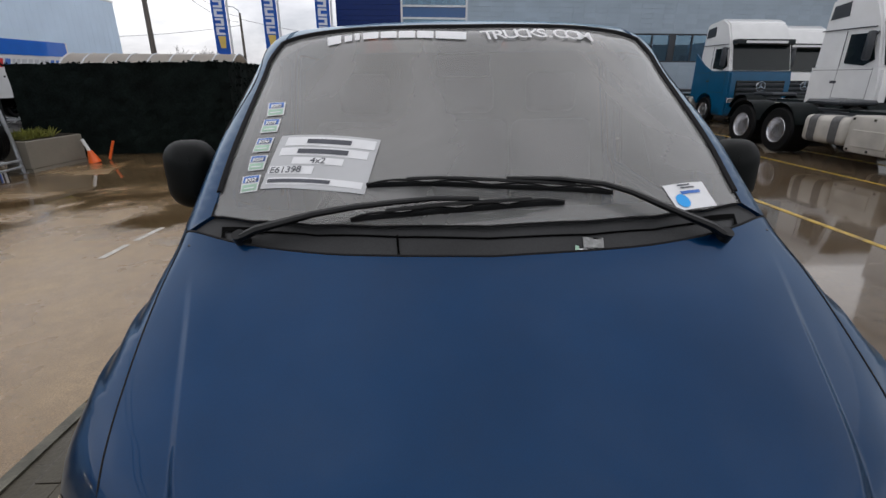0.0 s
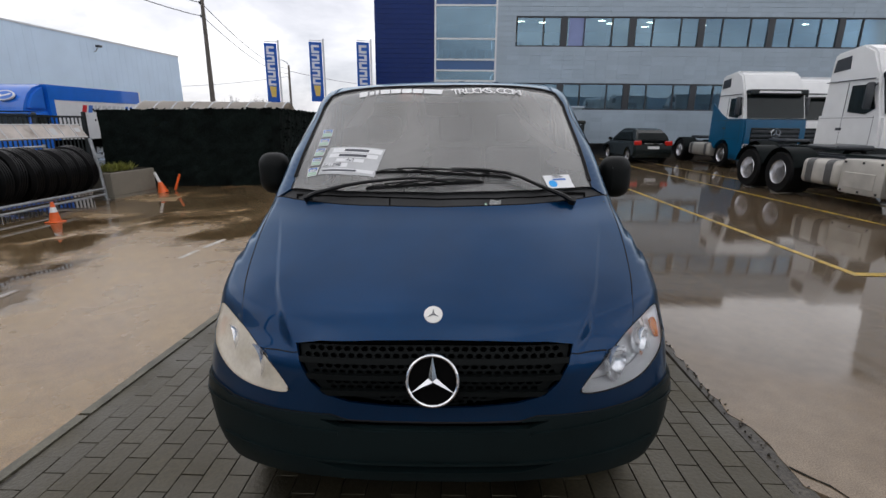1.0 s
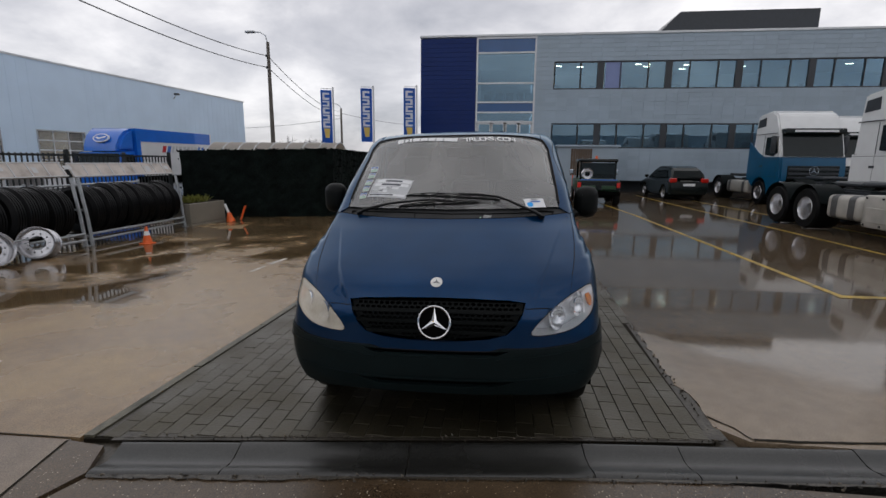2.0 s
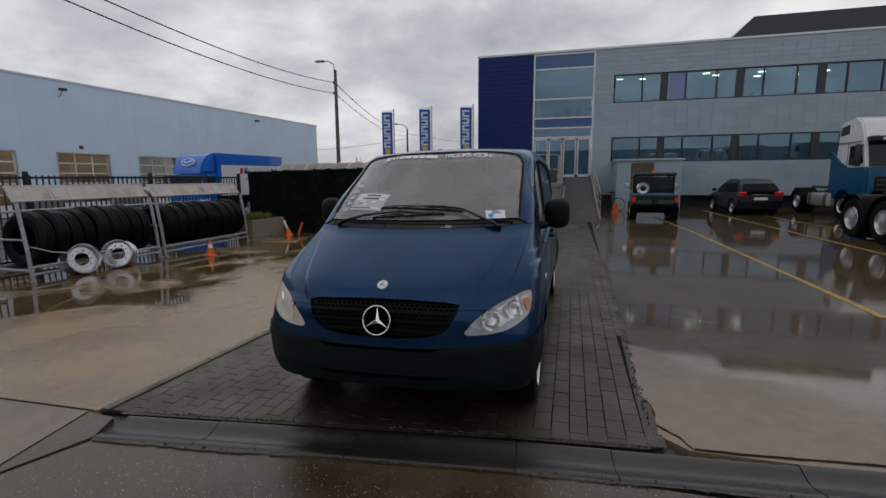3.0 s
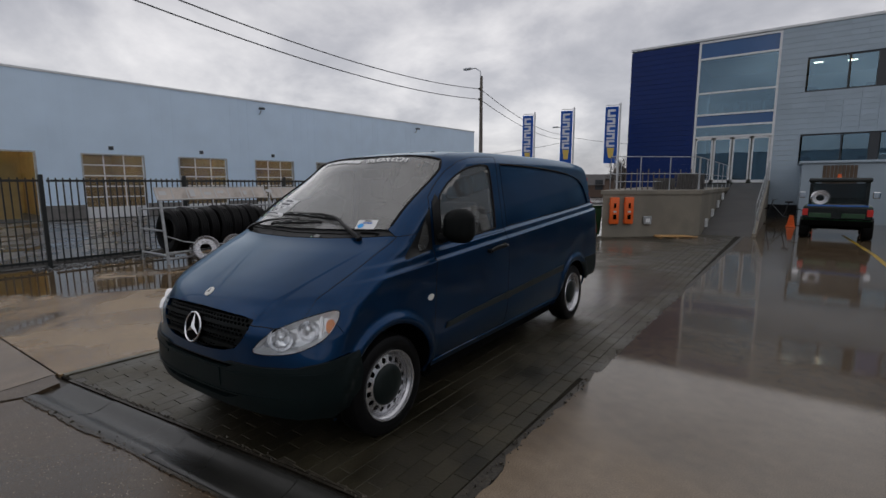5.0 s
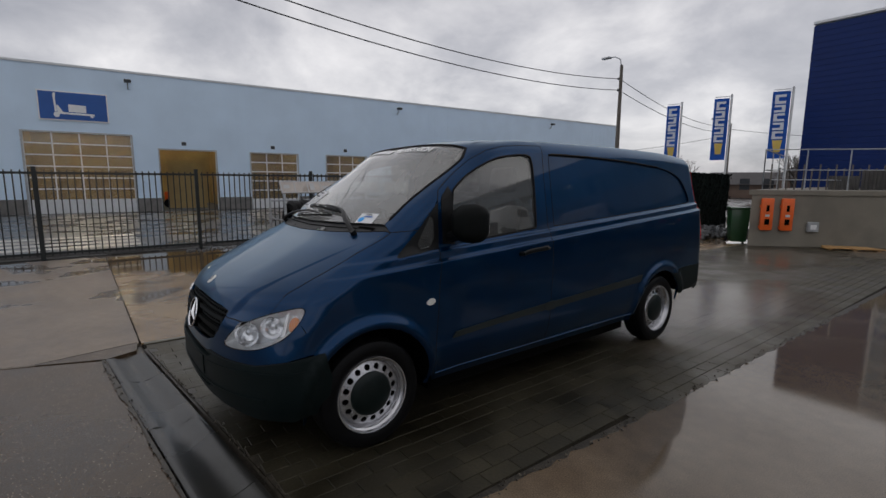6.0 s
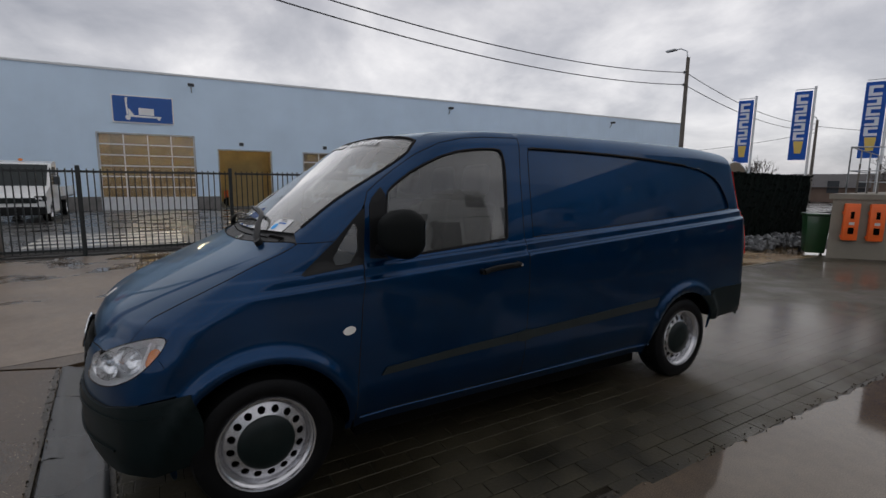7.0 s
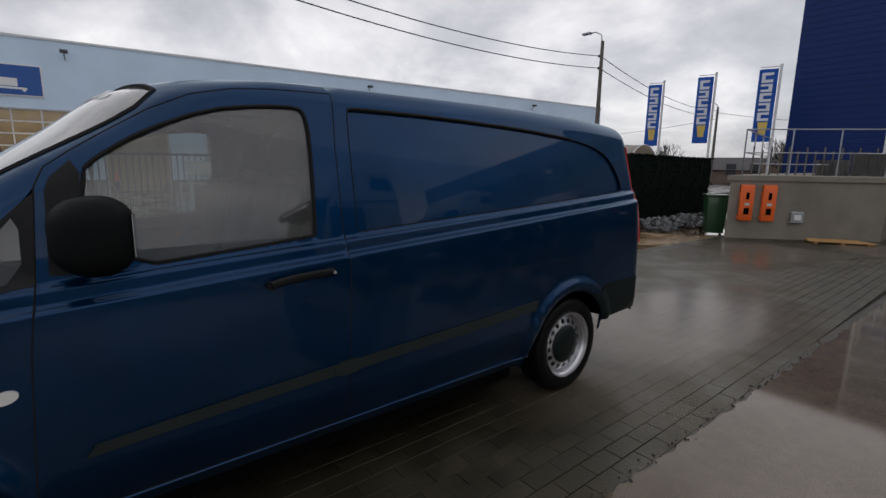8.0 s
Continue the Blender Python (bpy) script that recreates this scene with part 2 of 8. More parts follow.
PAINT = mat("dark_blue_car_paint", (0.0003, 0.033, 0.092), 0.32, 0.80, 0.16, 2.2, 0.06, 0.0, 400, coat=0.5, spec=0.12, coat_tint=(0.30, 0.76, 1.0))
PAINT.node_tree.nodes["Principled BSDF"].inputs["Coat Roughness"].default_value = 0.03
PLASTIC = mat("grey_bumper_plastic", (0.0050, 0.0105, 0.0112), 0.45, 0, 0.15, 5, 0.1, 0.05, 300, spec=0.16)
STRIP = mat("grey_rubbing_strip", (0.017, 0.023, 0.0235), 0.45, 0, 0.15, 5, 0.1, 0.05, 300, spec=0.3)
SCUTTLE = mat("weathered_scuttle_plastic", (0.026, 0.027, 0.028), 0.5, 0, 0.2, 7, 0.15, 0.05, 200, spec=0.3)
MESH = mat("black_grille_mesh", (0.0035, 0.0048, 0.0048), 0.55, 0, 0.1, 9, spec=0.12)
BLACK = mat("black_rubber_trim", (0.005, 0.0055, 0.006), 0.4, 0, 0.2, 5, 0.1, 0.03, 200, spec=0.25)
# near-black base that stands in for shade under vehicles and inside openings
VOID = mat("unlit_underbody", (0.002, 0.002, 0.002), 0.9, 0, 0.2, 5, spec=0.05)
GAP = mat("shut_line_shadow_gap", (0.002, 0.002, 0.003), 0.9, 0, 0.0, 5)
TYRE = mat("wet_tyre_rubber", (0.0040, 0.0042, 0.0048), 0.42, 0, 0.25, 8, 0.2, 0.12, 90, spec=0.14)
STEEL = mat("silver_painted_steel", (0.60, 0.60, 0.62), 0.27, 0.88, 0.12, 12, 0.06, 0.03, 120)
CHROME = mat("chrome", (0.85, 0.86, 0.88), 0.07, 1.0, 0.03, 20)
CAPMAT = mat("green_black_hub_cap", (0.004, 0.009, 0.009), 0.35, 0, 0.2, 20, spec=0.3)
LENS = glass("clear_lamp_lens", (0.93, 0.95, 0.97), 1.3)
LENS_OLD = mat("yellowed_lamp_lens", (0.74, 0.66, 0.52), 0.22, 0, 0.12, 9, 0.06, 0.02, 60, coat=0.4)
LENS_OLD.node_tree.nodes["Principled BSDF"].inputs["Alpha"].default_value = 0.62
REFLECT = mat("lamp_reflector", (0.90, 0.90, 0.91), 0.16, 0.85, 0.10, 30, 0.05, 0.22, 22)
LAMPBOWL = mat("pale_lamp_bowl", (0.94, 0.94, 0.95), 0.22, 0.45, 0.08, 30, 0.05, 0.2, 22)
BEZEL = mat("silvered_lamp_bezel", (0.95, 0.95, 0.95), 0.30, 0.30, 0.04, 20, spec=0.8)
AMBER = mat("amber_lamp", (0.75, 0.22, 0.03), 0.15, 0, 0.1, 20, coat=0.5)
REDLAMP = mat("red_tail_lamp", (0.55, 0.018, 0.012), 0.12, 0, 0.1, 20, coat=1.0)
WHITELAMP = mat("white_side_lamp", (0.75, 0.74, 0.70), 0.2, 0, 0.05, 20, coat=0.5)
# panes with part of their reflection painted as a pale diffuse veil
SCREEN = glass("windscreen_glass", (0.60, 0.64, 0.63), 1.65, 1.5, sheen=0.20)
SIDEGLASS = glass("door_glass", (0.50, 0.56, 0.56), 2.2, 1.5, sheen=0.07)
SEAT = mat("grey_seat_fabric", (0.045, 0.046, 0.05), 0.85, 0, 0.2, 12, 0.2, 0.2, 150)
DASH = mat("dark_grey_dashboard", (0.045, 0.047, 0.05), 0.6, 0, 0.15, 8, 0.1, 0.1, 200)
LINER = mat("grey_cab_lining", (0.12, 0.12, 0.12), 0.8, 0, 0.1, 5)
WHITE = mat("white_print", (0.78, 0.79, 0.80), 0.4, 0, 0.04, 20)
CARD = mat("pale_grey_card", (0.50, 0.51, 0.52), 0.45, 0, 0.05, 12)
SCRAP = mat("wet_grey_paper", (0.26, 0.265, 0.26), 0.5, 0, 0.25, 60, 0.2, 0.2, 200)
INK = mat("dark_grey_print", (0.07, 0.075, 0.09), 0.6, 0, 0.1, 20)
BLUEINK = mat("blue_print", (0.05, 0.16, 0.50), 0.5, 0, 0.1, 20)
GREENINK = mat("pale_green_print", (0.36, 0.55, 0.42), 0.5, 0, 0.1, 20)
CYAN = mat("bright_blue_dot", (0.02, 0.36, 0.85), 0.5, 0, 0.03, 20)
FROST = mat("rain_wet_dark_glass_band", (0.03, 0.032, 0.034), 0.15, 0, 0.1, 10)

YARD = wet_ground("wet_tan_concrete", (0.315, 0.220, 0.118), (0.205, 0.130, 0.062), 0.60, 0.55, 0.08, 0.25, hollow=(-0.9, 0.35, 3.5, 7.4, -0.05, 0.20))
FRONT = wet_ground("wet_grey_concrete", (0.24, 0.19, 0.145), (0.16, 0.122, 0.09), 0.60, 0.5, 0.08, 0.36, hollow=(-1, 0.0, 3.0, 8.0, -0.06, 0.10))
LOT = wet_ground("wet_brown_asphalt", (0.225, 0.170, 0.115), (0.160, 0.112, 0.066), 0.46, 0.32, 0.1, 0.17, hollow=(0.25, 1, 0.9, 5.0, -0.12, 0.22), spec=0.5, pool=0.06, soak=0.42)
APRON = wet_ground("wet_washed_aggregate", (0.090, 0.061, 0.036), (0.040, 0.024, 0.011), 0.76, 0.5, 0.35, 0.26, 0.85, spec=0.55)
ROAD = wet_ground("wet_road_asphalt", (0.085, 0.083, 0.080), (0.05, 0.049, 0.047), 0.60, 0.3, 0.15, 0.26)
KERB = wet_ground("wet_kerb_concrete", (0.034, 0.034, 0.031), (0.017, 0.017, 0.0155), 0.80, 0.9, 0.15, 0.27, spec=0.6)
EDGING = mat("mossy_edging_concrete", (0.105, 0.098, 0.070), 0.5, 0, 0.3, 7, 0.3, 0.3, 60, each=0.2, stain=((0.04, 0.042, 0.026), 5.0))
PAVER = mat("wet_concrete_paver", (0.021, 0.0178, 0.0105), 0.46, 0, 0.45, 2.2, 0.45, 0.30, 55, each=0.30, rough_var=0.12, spec=0.80, world_map=True)
PAVER.node_tree.nodes["Principled BSDF"].inputs["Specular Tint"].default_value = (1.0, 0.92, 0.74, 1)
EDGE = mat("wet_crumbled_edge", (0.050, 0.043, 0.033), 0.4, 0, 0.4, 9, 0.5, 0.3, 60, spec=0.4)
DIRT = mat("wet_joint_dirt", (0.022, 0.019, 0.014), 0.7, 0, 0.3, 6, 0.3, 0.3, 80, spec=0.05)
YELLOW = mat("worn_yellow_line", (0.46, 0.30, 0.015), 0.35, 0, 0.3, 9, 0.3, 0.05, 60, stain=((0.10, 0.08, 0.05), 5.0))
WHITELINE = mat("worn_white_line", (0.55, 0.53, 0.48), 0.4, 0, 0.25, 9, 0.2, 0.05, 60, stain=((0.18, 0.15, 0.11), 3.0))

HALLMAT = mat("pale_blue_cladding", (0.60, 0.745, 0.90), 0.45, 0, 0.05, 0.5, 0.02, 0.02, 30)
BAND = mat("blue_sign_band", (0.010, 0.085, 0.34), 0.4, 0, 0.06, 2)
GREYCLAD = mat("grey_wall_panel", (0.33, 0.405, 0.475), 0.5, 0, 0.06, 0.8, 0.03, 0.02, 30, each=0.05)
BLUECLAD = mat("deep_blue_corrugated_panel", (0.003, 0.021, 0.125), 0.4, 0, 0.06, 1.0, 0.03, 0.02, 30, spec=0.25)
SPANDREL = mat("blue_glazed_spandrel", (0.03, 0.10, 0.26), 0.08, 0, 0.06, 1.0)
FRAMEW = mat("white_window_frame", (0.66, 0.68, 0.70), 0.4, 0, 0.05, 5)
FRAMED = mat("dark_window_frame", (0.03, 0.035, 0.042), 0.4, 0, 0.1, 5)
PANE = glass("office_glass", (0.42, 0.56, 0.64), 4.8, 1.5, tone=(0.56, 0.78, 0.94))
ROOMWALL = mat("office_room_wall", (0.42, 0.40, 0.36), 0.8, 0, 0.08, 1.0)
ROOMDARK = mat("office_room_floor", (0.10, 0.11, 0.12), 0.7, 0, 0.2, 1.0)
LAMPWARM = mat("ceiling_lamp_glow", (0.9, 0.85, 0.7), 0.5, 0, 0.0, 5, emit=(1.0, 0.82, 0.55), power=16.0)
BLIND = mat("pale_violet_window_blind", (0.22, 0.27, 0.48), 0.6, 0, 0.05, 2)
HALLROOM = mat("ochre_workshop_wall", (0.40, 0.30, 0.14), 0.7, 0, 0.15, 1.0)
DOORGLASS = glass("door_panel_glass", (0.80, 0.78, 0.72), 1.0, sheen=0.06)
HALLLAMP = mat("workshop_lamp_glow", (0.9, 0.85, 0.7), 0.5, 0, 0.0, 5, emit=(1.0, 0.84, 0.58), power=32.0)
CONC = mat("stained_cast_concrete", (0.215, 0.195, 0.158), 0.6, 0, 0.16, 0.9, 0.08, 0.08, 60, stain=((0.165, 0.150, 0.122), 0.8))
RAMPM = mat("wet_ramp_concrete", (0.066, 0.063, 0.060), 0.62, 0, 0.18, 1.5, 0.1, 0.1, 80)
FENCEM = mat("black_green_fence_paint", (0.012, 0.016, 0.017), 0.4, 0, 0.1, 5)
GALV = mat("galvanised_steel", (0.40, 0.42, 0.44), 0.42, 0.6, 0.2, 8, 0.1, 0.04, 60)
SCREENM = mat("black_green_screen_foliage", (0.004, 0.007, 0.006), 0.9, 0, 0.5, 3.0, 0.4, 0.9, 24, spec=0.1)
ORANGE = mat("orange_plastic", (0.80, 0.13, 0.02), 0.4, 0, 0.1, 6)
BOARD = mat("weathered_sign_board", (0.52, 0.47, 0.43), 0.5, 0, 0.15, 4, 0.1, stain=((0.25, 0.21, 0.18), 2.0))
WOOD = mat("pale_wet_pallet_wood", (0.42, 0.24, 0.09), 0.5, 0, 0.2, 9, 0.2, 0.2, 60)
POLEW = mat("weathered_concrete_pole", (0.13, 0.115, 0.10), 0.8, 0, 0.2, 2, 0.1)
BANNER = mat("blue_banner_cloth", (0.022, 0.15, 0.56), 0.6, 0, 0.08, 2)
BANNERLOGO = mat("banner_print_grey", (0.66, 0.72, 0.80), 0.6, 0, 0.04, 2)
BANNERGOLD = mat("banner_print_yellow", (0.65, 0.48, 0.12), 0.6, 0, 0.05, 2)
TRUCKWHITE = mat("white_truck_paint", (0.74, 0.75, 0.75), 0.25, 0, 0.05, 2, coat=0.6)
TRUCKBLUE = mat("teal_blue_truck_paint", (0.001, 0.080, 0.175), 0.3, 0, 0.08, 2, coat=0.12, spec=0.3)
LORRYBLUE = mat("bright_blue_lorry_paint", (0.006, 0.14, 0.62), 0.3, 0, 0.06, 2, coat=0.6)
TANK = mat("dusty_metal_tank", (0.44, 0.42, 0.38), 0.45, 0.3, 0.15, 3)
CARBLACK = mat("black_car_paint", (0.006, 0.010, 0.010), 0.25, 0, 0.1, 3, coat=0.35, spec=0.3)
HUBGREY = mat("dull_grey_wheel_hub", (0.10, 0.10, 0.10), 0.5, 0.4, 0.2, 15)
WINDARK = mat("dark_vehicle_window", (0.010, 0.016, 0.017), 0.08, 0, 0.1, 3, spec=0.35)
DARKGLASS = glass("dark_vehicle_glass", (0.12, 0.16, 0.16), 1.6)
GREENP = mat("dark_green_paint", (0.012, 0.055, 0.018), 0.35, 0, 0.15, 3, coat=0.4)
GRIT = mat("mixed_wet_grit", (0.075, 0.062, 0.046), 0.5, 0, 0.3, 40, 0.2, each=0.75)
STONE = mat("wet_grey_rubble", (0.10, 0.105, 0.11), 0.35, 0, 0.3, 4, 0.2, 0.3, 40, each=0.5)
LEAF = mat("yellow_green_leaf", (0.16, 0.17, 0.03), 0.5, 0, 0.3, 8, each=0.4)
SHUTTER = mat("brown_slatted_wood", (0.11, 0.078, 0.055), 0.7, 0, 0.2, 6, 0.15)
BARK = mat("bare_twig_bark", (0.055, 0.045, 0.038), 0.9, 0, 0.2, 6)
HOUSEM = mat("far_brick_house", (0.16, 0.11, 0.085), 0.8, 0, 0.15, 1.0)
ROOFT = mat("far_dark_roof", (0.055, 0.05, 0.052), 0.7, 0, 0.15, 1.0)
CANVAS = mat("cream_canopy_sheet", (0.52, 0.48, 0.43), 0.5, 0, 0.08, 1.0)
REDSIGN = mat("red_sign_enamel", (0.55, 0.02, 0.025), 0.35, 0, 0.08, 5)
BRICK = mat("grey_block_plinth", (0.16, 0.155, 0.15), 0.7, 0, 0.2, 3)


# ---------- mesh helpers ----------
from mathutils.geometry import delaunay_2d_cdt


def thing(name, label, category, group="", kind="", at=(0, 0, 0), turn=0.0, lean=0.0):
    """An empty at the thing's base, for its parts."""
    ob = new(name)
    ob.empty_display_size = 0.1
    ob.matrix_basis = pose(*at, 0, lean, turn)
    return tagged(ob, label, category, group, kind)


def mesh_of(bm, name, smooth=None):
    me = bpy.data.meshes.new(name)
    bm.normal_update()
    if smooth is not None:
        for f in bm.faces:
            f.smooth = True
        for ed in bm.edges:
            if len(ed.link_faces) == 2 and ed.calc_face_angle(0) > radians(smooth):
                ed.smooth = False
    bm.to_mesh(me)
    bm.free()
    return me


def part(name, bm, material, parent, label="", smooth=35):
    ob = new(name, mesh_of(bm, name, smooth))
    ob.data.materials.append(material)
    ob.parent = parent
    return tagged(ob, label)


def solo(name, bm, material, label, category, group="", kind="", at=(0, 0, 0), turn=0.0, smooth=35):
    """A thing that is one mesh."""
    ob = new(name, mesh_of(bm, name, smooth))
    ob.data.materials.append(material)
    ob.matrix_basis = pose(*at, 0, 0, turn)
    return tagged(ob, label, category, group, kind)


def piece(name, me, parent, m):
    ob = new(name, me)
    ob.parent = parent
    ob.matrix_basis = m
    return ob


def B():
    return bmesh.new()


def box(bm, x0, x1, y0, y1, z0, z1, bevel=0.0, m=None, seg=1):
    made = bmesh.ops.create_cube(bm, size=1, matrix=Matrix.Translation(((x0 + x1) / 2, (y0 + y1) / 2, (z0 + z1) / 2)) @ Matrix.Diagonal((x1 - x0, y1 - y0, z1 - z0, 1)))
    vs = made["verts"]
    if bevel:
        es = list({ed for v in vs for ed in v.link_edges})
        r = bmesh.ops.bevel(bm, geom=es, offset=bevel, segments=seg, affect="EDGES", profile=0.5)
        vs = list({v for f in r["faces"] for v in f.verts} | {v for v in vs if v.is_valid})
    if m is not None:
        bmesh.ops.transform(bm, matrix=m, verts=vs)
    return bm


def rod(bm, a, b, r, r2=None, seg=8, caps=True):
    a, b = Vector(a), Vector(b)
    d = b - a
    q = d.to_track_quat("Z", "Y").to_matrix().to_4x4()
    bmesh.ops.create_cone(bm, cap_ends=caps, segments=seg, radius1=r, radius2=r if r2 is None else r2, depth=d.length, matrix=Matrix.Translation((a + b) / 2) @ q)
    return bm


def tube(bm, pts, r, seg=6, flat=None):
    """A round bar along points. flat: squeeze (across, up)."""
    pts = [Vector(p) for p in pts]
    rings = []
    for i, p in enumerate(pts):
        d = (pts[min(i + 1, len(pts) - 1)] - pts[max(i - 1, 0)]).normalized()
        up = Vector((0, 0, 1)) if abs(d.z) < 0.95 else Vector((1, 0, 0))
        s = d.cross(up).normalized()
        u = s.cross(d)
        fs, fu = flat or (1, 1)
        rr = r[i] if isinstance(r, (list, tuple)) else r
        rings.append([bm.verts.new(p + rr * (math.cos(2 * math.pi * k / seg) * s * fs + math.sin(2 * math.pi * k / seg) * u * fu)) for k in range(seg)])
    for a, b in zip(rings, rings[1:]):
        for k in range(seg):
            bm.faces.new((a[k], a[(k + 1) % seg], b[(k + 1) % seg], b[k]))
    bm.faces.new(rings[0][::-1])
    bm.faces.new(rings[-1])
    return bm


def lathe(bm, profile, m=None, seg=32):
    """Turn (radius, along) pairs round the x axis, then place by m."""
    rings = []
    for r, a in profile:
        rings.append([bm.verts.new((a, r * math.cos(2 * math.pi * k / seg), r * math.sin(2 * math.pi * k / seg))) for k in range(seg)])
    for a, b in zip(rings, rings[1:]):
        for k in range(seg):
            bm.faces.new((a[k], b[k], b[(k + 1) % seg], a[(k + 1) % seg]))
    if m is not None:
        bmesh.ops.transform(bm, matrix=m, verts=[v for ring in rings for v in ring])
    bmesh.ops.recalc_face_normals(bm, faces=bm.faces)
    return bm


def prism(bm, pts, a, b, axis="x", m=None):
    """A flat outline drawn in the plane across axis, from a to b along it."""
    def at(u, v, w):
        return {"x": (w, u, v), "y": (u, w, v), "z": (u, v, w)}[axis]
    lo = [bm.verts.new(at(u, v, a)) for u, v in pts]
    hi = [bm.verts.new(at(u, v, b)) for u, v in pts]
    fs = [bm.faces.new(lo), bm.faces.new(hi)]
    for k in range(len(pts)):
        j = (k + 1) % len(pts)
        fs.append(bm.faces.new((lo[k], lo[j], hi[j], hi[k])))
    bmesh.ops.recalc_face_normals(bm, faces=fs)
    if m is not None:
        bmesh.ops.transform(bm, matrix=m, verts=lo + hi)
    return bm


def within(pts, poly):
    """Which of the points lie inside a closed outline."""
    poly = np.asarray(poly, float)
    x, y = pts[:, 0], pts[:, 1]
    inside = np.zeros(len(pts), bool)
    j = len(poly) - 1
    for i in range(len(poly)):
        xi, yi, xj, yj = *poly[i], *poly[j]
        if yi != yj:
            inside ^= ((yi > y) != (yj > y)) & (x < (xj - xi) * (y - yi) / (yj - yi) + xi)
        j = i
    return inside


def dense(pts, step, closed=True):
    pts = [np.array(p, float) for p in pts]
    out = []
    for i in range(len(pts) - (0 if closed else 1)):
        a, b = pts[i], pts[(i + 1) % len(pts)]
        k = max(1, int(np.ceil(np.linalg.norm(b - a) / step)))
        out += [a + (b - a) * t / k for t in range(k)]
    if not closed:
        out.append(pts[-1])
    return np.array(out)


def rounded(pts, n=3, closed=True):
    """Corner-cutting: a smoother outline through the same shape."""
    pts = [np.array(p, float) for p in pts]
    for _ in range(n):
        new_pts = [] if closed else [pts[0]]
        for i in range(len(pts) - (0 if closed else 1)):
            a, b = pts[i], pts[(i + 1) % len(pts)]
            new_pts += [a * 0.75 + b * 0.25, a * 0.25 + b * 0.75]
        if not closed:
            new_pts.append(pts[-1])
        pts = new_pts
    return np.array(pts)


def fill(outline, holes=(), step=0.05, rows=None, ribs=()):
    """Triangles inside an outline less its holes, with an even net of points between."""
    outline, holes = np.asarray(outline, float), [np.asarray(h, float) for h in holes]
    lo, hi = outline.min(0), outline.max(0)
    if rows:
        # rows: (along, across, slope): a stretched net whose rows climb with the slope
        along, across, slope = rows
        over = abs(slope) * (hi[0] - lo[0])
        gx, gy = np.meshgrid(np.arange(lo[0] + along / 2, hi[0], along), np.arange(lo[1] - over, hi[1] + over, across))
        gy = gy + slope * (gx - lo[0])
        step = across
    else:
        gx, gy = np.meshgrid(np.arange(lo[0] + step / 2, hi[0], step), np.arange(lo[1] + step / 2, hi[1], step))
    net = np.stack([gx.ravel(), gy.ravel()], 1)
    for rib in ribs:
        # points of their own along a fold, in place of the net's
        rib = np.asarray(rib, float)
        for c in range(0, len(net), 2000):
            near = np.min(np.linalg.norm(net[c:c + 2000, None] - rib[None], axis=2), axis=1) < step * 0.6
            net[c:c + 2000][near] = rib[0]
    if len(ribs):
        net = np.unique(np.concatenate([net, *ribs]).round(6), axis=0)
    if len(net):
        ok = within(net, outline)
        for h in holes:
            ok &= ~within(net, h)
        net = net[ok]
    edge = np.concatenate([outline, *holes])
    if len(net):
        keep = np.ones(len(net), bool)
        for c in range(0, len(net), 2000):
            d = np.min(np.linalg.norm(net[c:c + 2000, None] - edge[None], axis=2), axis=1)
            keep[c:c + 2000] = d > step * 0.4
        net = net[keep]
    pts = np.concatenate([edge, net]) if len(net) else edge
    loops, base = [], 0
    for loop in (outline, *holes):
        loops += [(base + i, base + (i + 1) % len(loop)) for i in range(len(loop))]
        base += len(loop)
    vs, _, fs, *_ = delaunay_2d_cdt([Vector(p) for p in pts], loops, [], 0, 1e-6)
    vs = np.array([tuple(v) for v in vs])
    tri = np.array([f for f in fs if len(f) == 3])
    mid = vs[tri].mean(1)
    ok = within(mid, outline)
    for h in holes:
        ok &= ~within(mid, h)
    tri = tri[ok]
    a, b, c = vs[tri[:, 0]], vs[tri[:, 1]], vs[tri[:, 2]]
    flip = (b - a)[:, 0] * (c - a)[:, 1] - (b - a)[:, 1] * (c - a)[:, 0] < 0
    tri[flip] = tri[flip][:, ::-1]
    return vs, tri


def lie(x, y):
    """Height of the yard: it falls gently to the west and to the back."""
    x, y = np.asarray(x, float), np.asarray(y, float)
    return 0.02 * np.clip(x - 1.0, -10.5, 0) - 0.006 * np.clip(y - 4, 0, 16)


def lay(name, outline, material, label, lift=0.0, holes=(), step=0.5, depth=0.0, category="ground", kind="structure", parent=None):
    """A sheet that follows the yard's slope."""
    vs, tri = fill(dense(outline, step), [dense(h, step) for h in holes], step)
    z = lie(vs[:, 0], vs[:, 1]) + lift
    me = bpy.data.meshes.new(name)
    me.from_pydata([(*p, q) for p, q in zip(vs.tolist(), z.tolist())], [], tri.tolist())
    for f in me.polygons:
        f.use_smooth = not depth
    ob = new(name, me)
    me.materials.append(material)
    if depth:
        s = ob.modifiers.new("thickness", "SOLIDIFY")
        s.thickness, s.offset = depth, -1
    if parent:
        ob.parent = parent
        return ob
    return tagged(ob, label, category, "", kind)


